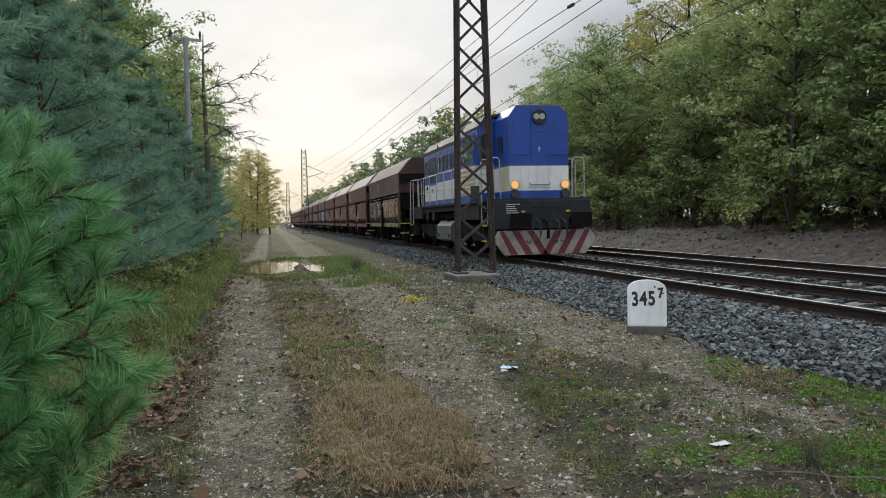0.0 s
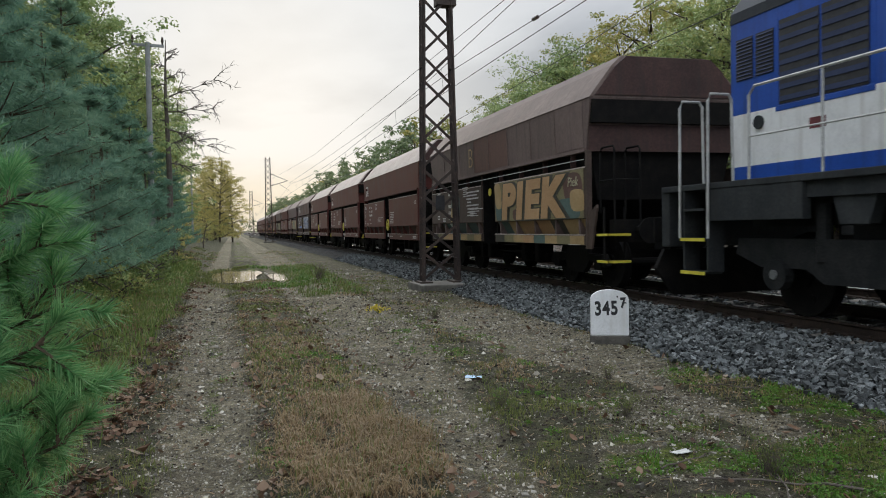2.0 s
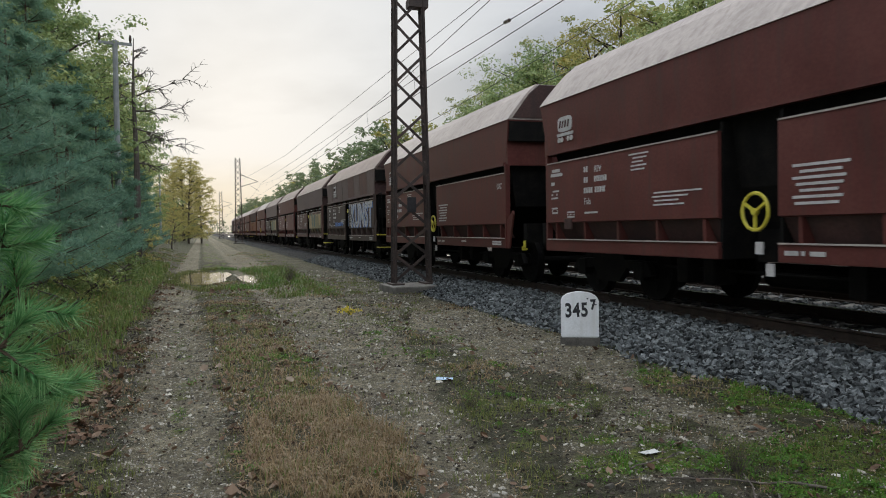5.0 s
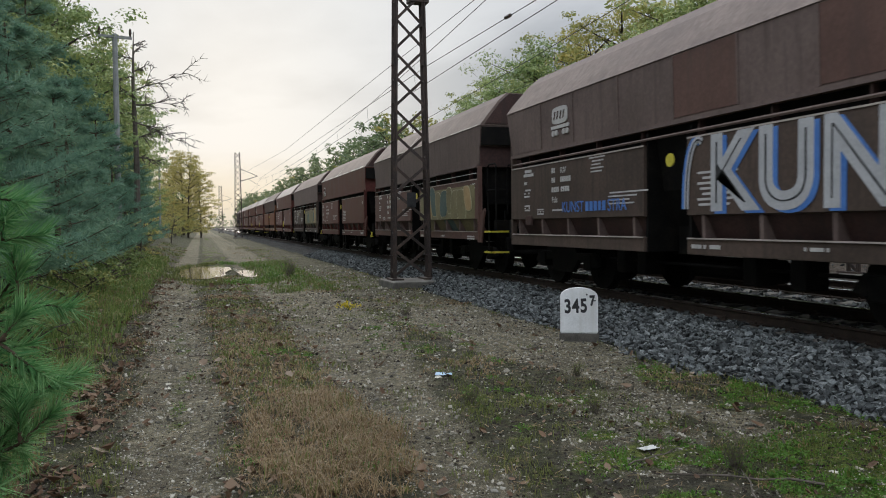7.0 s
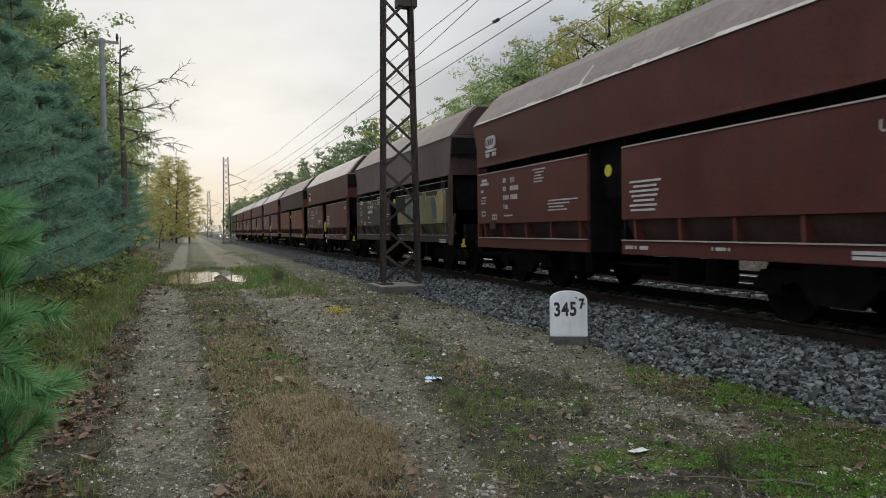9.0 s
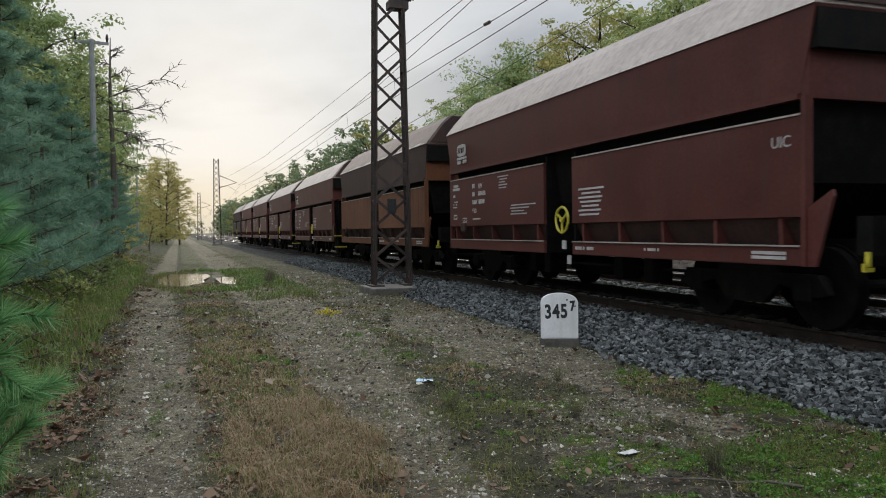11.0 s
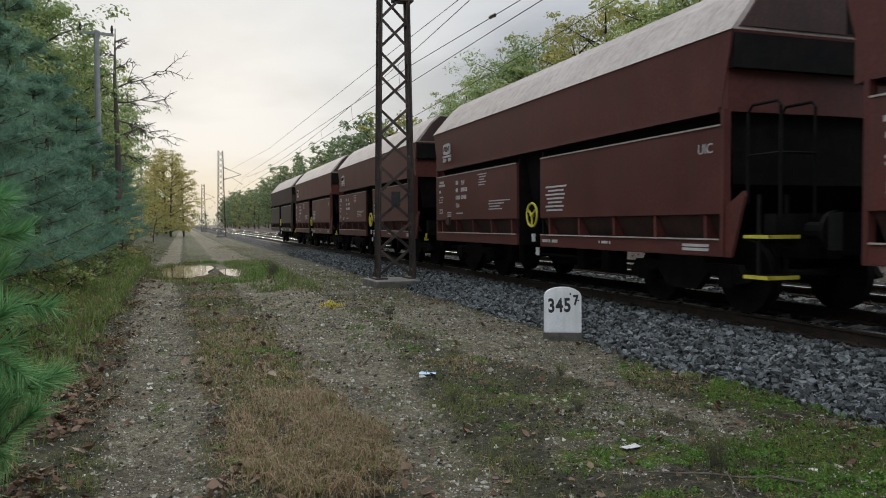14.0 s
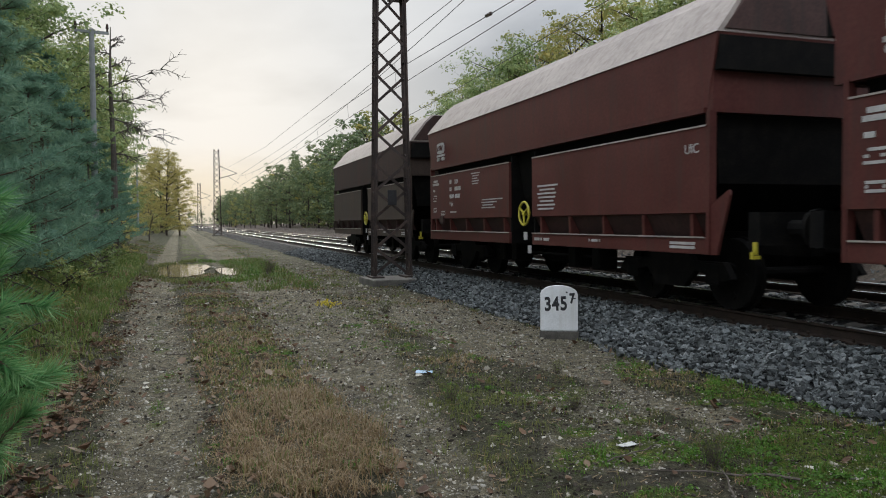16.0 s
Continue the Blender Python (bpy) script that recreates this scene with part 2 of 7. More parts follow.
WAGON_ROOF = surface("dusty roof paint", ((0.30, 0.255, 0.225), (0.38, 0.325, 0.29), (0.45, 0.39, 0.35)), 0.8, 14, 0.75, 0.1, 0.05, streak=(0.24, 0.195, 0.17), objects=0.1)
ROOF_OLD = surface("brown dusty roof", ((0.115, 0.085, 0.072), (0.16, 0.118, 0.1), (0.21, 0.165, 0.142)), 0.7, 14, 0.75, 0.1, 0.05, streak=(0.105, 0.076, 0.064), objects=0.1)
# Near-black iron: the shade under and inside the wagons is in this colour.
BLACK_IRON = surface("shade-black iron", ((0.005, 0.005, 0.005), (0.009, 0.0085, 0.008), (0.016, 0.014, 0.012)), 5, 50, 0.75, 0.12, 0.15, spec=0.08)
STEEL_BRIGHT = surface("polished rail head", ((0.45, 0.44, 0.42), (0.55, 0.54, 0.52), (0.65, 0.64, 0.62)), 3, 80, 0.28, 0.08, 0.02, metal=1.0)
RAIL_RUST = surface("rusty rail", ((0.018, 0.013, 0.01), (0.03, 0.021, 0.016), (0.048, 0.031, 0.022)), 6, 60, 0.8, 0.1, 0.1, spec=0.25)
MAST_STEEL = surface("old mast paint", ((0.04, 0.033, 0.031), (0.062, 0.048, 0.043), (0.1, 0.07, 0.058)), 4, 40, 0.7, 0.12, 0.12, spec=0.25)
CONCRETE = surface("weathered concrete", ((0.09, 0.082, 0.07), (0.135, 0.125, 0.11), (0.2, 0.188, 0.165)), 4, 50, 0.9, 0.06, 0.3, streak=(0.07, 0.065, 0.05), objects=0.15)
STONE_FOOT = surface("dark damp concrete", ((0.05, 0.045, 0.038), (0.085, 0.078, 0.066), (0.13, 0.12, 0.1)), 9, 60, 0.9, 0.06, 0.4)
WHITEWASH = surface("whitewashed stone", ((0.68, 0.69, 0.68), (0.77, 0.78, 0.78), (0.83, 0.84, 0.84)), 5, 40, 0.85, 0.06, 0.25, streak=(0.6, 0.59, 0.55))
LETTER_BLACK = surface("black letter paint", ((0.012, 0.012, 0.014), (0.02, 0.02, 0.022), (0.035, 0.035, 0.037)), 15, 90, 0.6, 0.1, 0.05)
LETTER_WHITE = surface("white letter paint", ((0.38, 0.36, 0.34), (0.48, 0.46, 0.44), (0.56, 0.54, 0.52)), 6, 60, 0.7, 0.1, 0.05)
YELLOW = surface("yellow paint", ((0.45, 0.38, 0.03), (0.58, 0.5, 0.05), (0.66, 0.58, 0.09)), 8, 60, 0.5, 0.1, 0.05)
LOCO_BLUE = surface("blue loco paint", ((0.008, 0.05, 0.26), (0.012, 0.065, 0.33), (0.018, 0.08, 0.38)), 1.5, 30, 0.38, 0.1, 0.03, streak=(0.012, 0.04, 0.17))
LOCO_WHITE = surface("white loco paint", ((0.62, 0.62, 0.6), (0.72, 0.72, 0.7), (0.78, 0.78, 0.76)), 1.6, 30, 0.42, 0.1, 0.03, streak=(0.5, 0.48, 0.44))
LOCO_CREAM = surface("cream loco paint", ((0.5, 0.44, 0.3), (0.58, 0.52, 0.37), (0.64, 0.58, 0.43)), 1.6, 30, 0.45, 0.1, 0.03, streak=(0.36, 0.3, 0.2))
LOCO_GREY = surface("grey frame paint", ((0.022, 0.025, 0.027), (0.034, 0.037, 0.038), (0.05, 0.053, 0.053)), 2, 30, 0.6, 0.12, 0.06, streak=(0.03, 0.029, 0.027), spec=0.08)
LOCO_SLAT = surface("blue grey slats", ((0.012, 0.02, 0.05), (0.018, 0.028, 0.065), (0.026, 0.038, 0.08)), 2, 30, 0.6, 0.1, 0.02, spec=0.2)
LOCO_ROOF = surface("dark grey roof", ((0.018, 0.021, 0.027), (0.027, 0.031, 0.038), (0.04, 0.045, 0.052)), 2, 30, 0.6, 0.12, 0.05, spec=0.25)
BOGIE_GREY = surface("grey bogie paint", ((0.01, 0.011, 0.011), (0.016, 0.017, 0.017), (0.028, 0.028, 0.027)), 3, 40, 0.7, 0.12, 0.1, spec=0.08)
TANK_GREY = surface("grey tank paint", ((0.1, 0.105, 0.1), (0.135, 0.14, 0.135), (0.18, 0.185, 0.175)), 2, 30, 0.55, 0.12, 0.06, streak=(0.05, 0.05, 0.048), spec=0.25)
RED_PAINT = surface("faded red paint", ((0.1, 0.02, 0.022), (0.16, 0.032, 0.034), (0.21, 0.05, 0.05)), 3, 40, 0.6, 0.1, 0.05, streak=(0.08, 0.03, 0.028))
PLOW_WHITE = surface("dirty white paint", ((0.24, 0.2, 0.18), (0.36, 0.31, 0.29), (0.46, 0.42, 0.4)), 3, 40, 0.6, 0.1, 0.05, streak=(0.16, 0.12, 0.1))
RAILING = surface("grey white handrail", ((0.3, 0.3, 0.28), (0.42, 0.42, 0.4), (0.52, 0.52, 0.5)), 8, 60, 0.5, 0.1, 0.03)
GLASS_DARK = glass("dark window glass")
HEADLIGHT = glowing("warm headlight", (1.0, 0.45, 0.14), 0.55)
LAMP_OFF = surface("pale lamp glass", ((0.3, 0.32, 0.3), (0.4, 0.42, 0.38), (0.5, 0.5, 0.44)), 10, 60, 0.15, 0.05, 0.0)
BARK = surface("bark", ((0.04, 0.032, 0.025), (0.07, 0.056, 0.045), (0.11, 0.09, 0.075)), 5, 40, 0.9, 0.06, 0.6, depth=0.03)
PINE_BARK = surface("pine bark", ((0.05, 0.033, 0.022), (0.085, 0.055, 0.036), (0.13, 0.085, 0.055)), 8, 60, 0.9, 0.06, 0.5, depth=0.02)
DEAD_WOOD = surface("dead grey wood", ((0.07, 0.06, 0.05), (0.1, 0.085, 0.072), (0.14, 0.12, 0.1)), 8, 60, 0.9, 0.06, 0.3)
POLE_GREY = surface("grey concrete pole", ((0.22, 0.23, 0.23), (0.28, 0.29, 0.29), (0.34, 0.35, 0.35)), 4, 50, 0.85, 0.08, 0.1)
LEAF_OAK = leafy("oak leaves", (0.17, 0.25, 0.1), (0.3, 0.37, 0.145), (0.46, 0.46, 0.17), 0.33)
LEAF_TURN = leafy("turning leaves", (0.22, 0.26, 0.09), (0.37, 0.35, 0.11), (0.52, 0.4, 0.12), 0.33)
LEAF_SCRUB = leafy("scrub leaves", (0.1, 0.15, 0.05), (0.19, 0.25, 0.075), (0.36, 0.31, 0.1), 0.3)
# Far oaks: LEAF_OAK made darker and greyer, distance haze put into the colour.
LEAF_FAR = leafy("haze-toned distant oak leaves", (0.12, 0.175, 0.085), (0.2, 0.255, 0.12), (0.32, 0.33, 0.15), 0.35)
LEAF_YELLOW = leafy("yellow birch leaves", (0.3, 0.28, 0.1), (0.46, 0.4, 0.14), (0.58, 0.49, 0.18), 0.5)
NEEDLE_FAR = leafy("pine needles", (0.11, 0.215, 0.155), (0.175, 0.3, 0.205), (0.26, 0.38, 0.24), 0.42)
NEEDLE_NEAR = leafy("young pine needles", (0.035, 0.13, 0.045), (0.085, 0.25, 0.085), (0.27, 0.46, 0.2), 0.35)
GRASS = leafy("grass blades", (0.06, 0.085, 0.02), (0.12, 0.15, 0.035), (0.24, 0.23, 0.08), 0.4)
GRASS_VERGE = leafy("lush verge blades", (0.07, 0.125, 0.03), (0.14, 0.21, 0.05), (0.27, 0.29, 0.1), 0.4)
GRASS_BRIGHT = leafy("fresh green blades", (0.05, 0.12, 0.014), (0.09, 0.2, 0.022), (0.17, 0.28, 0.035), 0.3)
GRASS_DRY = leafy("dry grass blades", (0.16, 0.11, 0.055), (0.28, 0.2, 0.105), (0.42, 0.33, 0.19), 0.35)
BLOSSOM = leafy("yellow blossom", (0.45, 0.36, 0.02), (0.6, 0.5, 0.03), (0.75, 0.62, 0.06), 0.2)
LEAF_FALLEN = leafy("fallen leaves", (0.06, 0.033, 0.02), (0.16, 0.095, 0.055), (0.4, 0.34, 0.26), 0.1, 0.7)
BALLAST = surface("ballast stone", ((0.045, 0.051, 0.052), (0.095, 0.103, 0.103), (0.18, 0.188, 0.182)), 9, 70, 0.85, 0.08, 0.4, island=0.85, spec=0.25)
GRAVEL = surface("path gravel", ((0.15, 0.138, 0.108), (0.25, 0.232, 0.19), (0.4, 0.38, 0.325)), 6, 60, 0.9, 0.06, 0.2, island=0.8, spec=0.25)
WATER = glass("puddle water", (0.03, 0.028, 0.022))
PAPER = surface("crumpled paper", ((0.42, 0.42, 0.39), (0.5, 0.5, 0.47), (0.58, 0.58, 0.55)), 8, 50, 0.8, 0.1, 0.1)
PAPER_BLUE = surface("pale blue foil", ((0.26, 0.4, 0.54), (0.33, 0.47, 0.6), (0.4, 0.54, 0.66)), 8, 50, 0.5, 0.1, 0.1)
TWIG = surface("grey twig", ((0.06, 0.05, 0.04), (0.09, 0.075, 0.06), (0.13, 0.11, 0.09)), 20, 90, 0.9, 0.05, 0.2)
WIRE = surface("dark copper wire", ((0.02, 0.02, 0.02), (0.03, 0.03, 0.03), (0.045, 0.042, 0.04)), 10, 60, 0.6, 0.1, 0.0)
BROWN_CERAMIC = surface("brown insulator glaze", ((0.03, 0.015, 0.01), (0.045, 0.022, 0.014), (0.06, 0.03, 0.02)), 8, 60, 0.25, 0.05, 0.0)
SOIL = surface("dark damp soil", ((0.025, 0.02, 0.016), (0.05, 0.041, 0.032), (0.085, 0.07, 0.055)), 9, 70, 0.95, 0.04, 0.3, island=0.5, spec=0.15)
GRAF_EDGE = surface("dark olive spray paint", ((0.03, 0.028, 0.02), (0.045, 0.042, 0.03), (0.065, 0.06, 0.045)), 3, 30, 0.6, 0.1, 0.0)
GRAF_TAN = surface("tan spray paint", ((0.26, 0.17, 0.07), (0.35, 0.235, 0.105), (0.42, 0.3, 0.15)), 1.5, 25, 0.6, 0.1, 0.0)
GRAF_ORANGE = surface("orange tan spray paint", ((0.3, 0.17, 0.075), (0.38, 0.225, 0.105), (0.44, 0.29, 0.15)), 1.2, 25, 0.6, 0.1, 0.0)
GRAF_OLIVE = surface("olive spray paint", ((0.12, 0.1, 0.045), (0.17, 0.145, 0.07), (0.23, 0.2, 0.1)), 1.5, 25, 0.6, 0.1, 0.0)
GRAF_PALE = surface("pale yellow spray line", ((0.3, 0.28, 0.18), (0.38, 0.35, 0.23), (0.45, 0.42, 0.29)), 4, 30, 0.6, 0.1, 0.0)
GRAF_TEAL = surface("teal spray paint", ((0.04, 0.07, 0.065), (0.06, 0.1, 0.09), (0.09, 0.14, 0.12)), 1.5, 25, 0.6, 0.1, 0.0)
GRAF_SILVER = surface("silver spray paint", ((0.36, 0.36, 0.37), (0.44, 0.44, 0.45), (0.52, 0.52, 0.53)), 3, 30, 0.45, 0.1, 0.0)
GRAF_BLUE = surface("blue spray paint", ((0.05, 0.14, 0.4), (0.07, 0.19, 0.5), (0.1, 0.24, 0.58)), 3, 30, 0.5, 0.1, 0.0)

# ---- ground ----
C1, C2, RAIL_TOP = 7.507, 11.07, 0.40     # the two tracks' centre lines and the height of their rails


def step(a, b, x):
    u = min(1.0, max(0.0, (x - a) / (b - a)))
    return u * u * (3 - 2 * u)


def nz(x, y, s, k=0.0):
    return noise.noise(Vector((x * s, y * s, k)))


def zones(x, y):
    """How much bare lane, ballast, bank earth and moss there is at a place."""
    w = 0.13 * nz(x, y, 1.3, 3) + 0.1 * nz(x, y, 4.0, 8) + 0.08 * nz(x, y, 9.0, 11)
    x1 = x + w
    e0, e1 = -0.42 - 0.5 * step(4, 20, y), 0.14 - 0.32 * step(4, 20, y)
    path = step(e0 - 0.3, e0 + 0.1, x1) * (1 - step(e1 - 0.15, e1 + 0.2, x1))
    r1 = 1.72 + 1.05 * step(3.5, 13, y)
    rut = 0.72 * step(1.0, 1.35, x1) * (1 - step(r1 - 0.1, r1 + 0.25, x1))
    l0, l1 = 3.62 - 0.5 * step(6.5, 9, y), 4.02 + 0.85 * step(6.2, 8.2, y)
    lane = step(l0 - 0.15, l0 + 0.15, x1) * (1 - step(l1 - 0.1, l1 + 0.2, x1)) * step(4.1, 4.7, y + 0.6 * w)
    lane *= 1 - 0.55 * step(12, 16, y)
    worn = step(0.1, 0.3, nz(x, y, 0.8, 20) + 0.4 * nz(x, y, 2.3, 21)) * step(2.0, 2.4, x1) * (1 - step(4.8, 5.2, x1))
    far = 0.5 * step(36, 44, y) * step(-0.3, 0.3, x1) * (1 - step(2.2, 3.2, x1 + 0.8 * nz(x, y, 0.12, 66)))
    bare = max(path, rut, 0.55 * worn, 0.85 * lane, far)
    ball = step(4.95, 5.2, x1) * (1 - step(13.0, 13.6, x1))
    earth = step(13.0, 13.6, x1)
    blot = 0.6 * nz(x, y, 0.9, 71) + 0.5 * nz(x, y, 2.2, 72) + 0.4 * nz(x, y, 5.5, 73)
    hump = step(1.95, 2.35, x1) * (1 - step(3.1, 3.65, x1)) * (1 - step(11, 14, y))
    edge = step(4.0, 4.25, x1) * (1 - step(6.4, 7.6, y)) + step(2.9, 3.2, x1) * (1 - step(4.1, 4.7, y))
    strip = step(e1 - 0.1, e1 + 0.3, x1) * (1 - step(0.95, 1.3, x1))
    seam = 0.6 * math.exp(-((x1 - (e0 + e1) / 2) / 0.13) ** 2)
    green = max(hump * step(-0.05, 0.3, blot), min(1.0, edge) * step(-0.3, 0.05, blot), strip * step(0.05, 0.35, blot), seam * step(0.0, 0.3, blot))
    return bare * (1 - ball) * (1 - earth), ball, earth, green * (1 - ball) * (1 - earth)


def height(x, y):
    z = 0.025 * nz(x, y, 0.8) + 0.012 * nz(x, y, 3.0, 5) + 0.005 * nz(x, y, 9.0, 9)
    z += -0.045 * math.exp(-((x + 0.25) / 0.28) ** 2) - 0.05 * math.exp(-((x - 1.62) / 0.38) ** 2)
    z += 0.045 * math.exp(-((x - 2.6) / 0.35) ** 2) * (1 - step(10, 14, y)) * (0.7 + 0.9 * nz(x, y, 1.7, 6))
    z -= 0.10 * math.exp(-((x - 0.35) / 1.5) ** 2 - ((y - 28) / 4.5) ** 2)
    if x < -0.9:
        z += 0.5 * step(-0.9, -3.2, x) + 0.25 * step(-3, -12, x)
    if x > 4.8:
        b = 0.21 * step(4.95, 5.95, x) if x < 12 else 0.21 - 0.1 * step(12.3, 13.3, x)
        z = z * (1 - step(4.8, 5.4, x) * 0.8) + b
    if x > 13.0:
        z += 0.75 * step(13.4, 16.5, x) + 0.35 * step(16, 22, x) + 0.22 * nz(x, y, 0.45, 12) * step(13.3, 15, x) + 0.12 * nz(x, y, 1.6, 15) * step(13.3, 15, x)
    return z


def graded(parts):
    out = []
    for a, b, n in parts:
        out += [a + (b - a) * i / n for i in range(n)]
    return out + [parts[-1][1]]


def ground_material():
    m = bpy.data.materials.new("ground earth grass and gravel")
    m.use_nodes = True
    t = m.node_tree
    N, L = t.nodes.new, t.links.new
    p = t.nodes["Principled BSDF"]
    at = N("ShaderNodeAttribute"); at.attribute_name = "zone"
    sep = N("ShaderNodeSeparateColor")
    L(at.outputs["Color"], sep.inputs[0])
    co = N("ShaderNodeTexCoord")

    def tex(scale, detail=6, rough=0.65):
        nd = N("ShaderNodeTexNoise")
        nd.inputs["Scale"].default_value, nd.inputs["Detail"].default_value, nd.inputs["Roughness"].default_value = scale, detail, rough
        L(co.outputs["Object"], nd.inputs["Vector"])
        return nd.outputs["Fac"]

    def ramp(src, stops):
        r = N("ShaderNodeValToRGB")
        e = r.color_ramp.elements
        e[0].position, e[0].color = stops[0][0], (*stops[0][1], 1)
        e[1].position, e[1].color = stops[-1][0], (*stops[-1][1], 1)
        for q, c in stops[1:-1]:
            e.new(q).color = (*c, 1)
        L(src, r.inputs[0])
        return r.outputs[0]

    def mix(f, a, b):
        n_ = N("ShaderNodeMixRGB")
        L(f, n_.inputs[0]); L(a, n_.inputs[1]); L(b, n_.inputs[2])
        return n_.outputs[0]

    def rough_edge(src, scale, gain=0.95):
        a = N("ShaderNodeMath"); a.operation = "MULTIPLY_ADD"; a.inputs[1].default_value, a.inputs[2].default_value = gain, -gain / 2
        L(tex(scale, 8, 0.7), a.inputs[0])
        b = N("ShaderNodeMath"); b.operation = "ADD"
        L(src, b.inputs[0]); L(a.outputs[0], b.inputs[1])
        c = N("ShaderNodeMapRange"); c.inputs[1].default_value, c.inputs[2].default_value = 0.25, 0.75
        L(b.outputs[0], c.inputs[0])
        return c.outputs[0]

    soil = ramp(tex(9), [(0.3, (0.02, 0.016, 0.011)), (0.5, (0.06, 0.05, 0.035)), (0.7, (0.15, 0.13, 0.095))])
    moss = ramp(tex(5), [(0.35, (0.025, 0.035, 0.01)), (0.55, (0.065, 0.072, 0.022)), (0.7, (0.13, 0.115, 0.05))])
    turf = mix(rough_edge(tex(0.9), 7), soil, moss)
    fresh = ramp(tex(11), [(0.3, (0.025, 0.035, 0.008)), (0.5, (0.08, 0.105, 0.016)), (0.7, (0.16, 0.19, 0.03))])
    sand = ramp(tex(14), [(0.28, (0.085, 0.075, 0.05)), (0.5, (0.195, 0.174, 0.117)), (0.72, (0.37, 0.335, 0.235))])
    pale = ramp(tex(1.1), [(0.35, (0.62, 0.6, 0.58)), (0.65, (1.1, 1.08, 1.05))])
    mul = N("ShaderNodeMixRGB"); mul.blend_type = "MULTIPLY"; mul.inputs[0].default_value = 1.0
    L(sand, mul.inputs[1]); L(pale, mul.inputs[2])
    # Ballast bed: crevice shade between stones is painted in, darkest at cell edges.
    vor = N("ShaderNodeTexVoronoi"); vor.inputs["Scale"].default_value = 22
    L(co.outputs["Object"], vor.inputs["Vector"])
    shaded_bed = ramp(vor.outputs["Distance"], [(0.1, (0.055, 0.058, 0.06)), (0.45, (0.028, 0.03, 0.031)), (0.7, (0.012, 0.012, 0.012))])
    loam = ramp(tex(3, 10, 0.75), [(0.3, (0.08, 0.06, 0.046)), (0.5, (0.17, 0.138, 0.112)), (0.68, (0.28, 0.235, 0.195))])
    col = mix(rough_edge(sep.outputs[0], 6), turf, mul.outputs[0])
    col = mix(rough_edge(at.outputs["Alpha"], 9, 1.2), col, fresh)
    col = mix(rough_edge(sep.outputs[1], 8, 0.3), col, shaded_bed)
    col = mix(rough_edge(sep.outputs[2], 3, 0.5), col, loam)
    speck = N("ShaderNodeMapRange"); speck.inputs[1].default_value, speck.inputs[2].default_value = 0.3, 0.7
    speck.inputs[3].default_value, speck.inputs[4].default_value = 0.25, 1.65
    L(tex(38, 9, 0.8), speck.inputs[0])
    grit = N("ShaderNodeMapRange"); grit.inputs[1].default_value, grit.inputs[2].default_value = 0.32, 0.68
    grit.inputs[3].default_value, grit.inputs[4].default_value = 0.35, 1.6
    L(tex(110, 4, 0.7), grit.inputs[0])
    both = N("ShaderNodeMath"); both.operation = "MULTIPLY"
    L(speck.outputs[0], both.inputs[0]); L(grit.outputs[0], both.inputs[1])
    sc = N("ShaderNodeVectorMath"); sc.operation = "SCALE"
    L(col, sc.inputs[0]); L(both.outputs[0], sc.inputs["Scale"])
    L(sc.outputs[0], p.inputs["Base Color"])
    p.inputs["Roughness"].default_value = 0.92
    p.inputs["Specular IOR Level"].default_value = 0.25
    add = N("ShaderNodeMath"); add.operation = "ADD"
    L(tex(45, 8, 0.75), add.inputs[0]); L(tex(10, 5), add.inputs[1])
    bp = N("ShaderNodeBump"); bp.inputs["Strength"].default_value, bp.inputs["Distance"].default_value = 1.0, 0.06
    L(add.outputs[0], bp.inputs["Height"]); L(bp.outputs[0], p.inputs["Normal"])
    return m


def make_ground():
    xs = graded([(-900, -60, 8), (-60, -8, 20), (-8, -1.5, 34), (-1.5, 5.4, 115), (5.4, 17, 80), (17, 40, 24), (40, 120, 10), (120, 900, 8)])
    ys = graded([(-400, -20, 8), (-20, 2.2, 30), (2.2, 14, 150), (14, 36, 110), (36, 90, 60), (90, 300, 30), (300, 3000, 14)])
    vs, cols = [], []
    for y in ys:
        for x in xs:
            vs.append((x, y, height(x, y)))
            cols.append(zones(x, y))
    n = len(xs)
    fs = [(j * n + i, j * n + i + 1, (j + 1) * n + i + 1, (j + 1) * n + i) for j in range(len(ys) - 1) for i in range(n - 1)]
    g = raw("ground", vs, fs, ground_material(), smooth=True)
    a = g.data.color_attributes.new("zone", "FLOAT_COLOR", "POINT")
    a.data.foreach_set("color", [c for z in cols for c in z])
    tagged(g, "worn dirt lane with grass strips beside stone ballast and an earth bank", "ground", kind="structure")


make_ground()


def make_puddle(name, cx, cy, rx, ry, seed):
    pts = []
    for k in range(40):
        a = k * math.tau / 40
        r = 1 + 0.28 * noise.noise(Vector((math.cos(a) * 1.6, math.sin(a) * 1.6, seed))) + 0.1 * noise.noise(Vector((math.cos(a) * 5, math.sin(a) * 5, seed)))
        pts.append((cx + rx * r * math.cos(a), cy + ry * r * math.sin(a), -0.03))
    ob = raw(name, pts, [tuple(range(40))], WATER)
    return tagged(ob, "shallow rain puddle mirroring the sky on the lane", "puddle", kind="structure")


make_puddle("puddle", -0.05, 28.5, 1.0, 4.4, 2.0)
make_puddle("puddle", 1.5, 26.6, 0.34, 2.2, 7.0)

# ---- tracks ----


def rail_profile():
    h = RAIL_TOP
    return [(-0.07, h - 0.16), (0.07, h - 0.16), (0.07, h - 0.148), (0.012, h - 0.13), (0.01, h - 0.045), (0.036, h - 0.035), (0.036, h - 0.006)], \
           [(-0.036, h - 0.035), (-0.01, h - 0.045), (-0.012, h - 0.13), (-0.07, h - 0.148)]


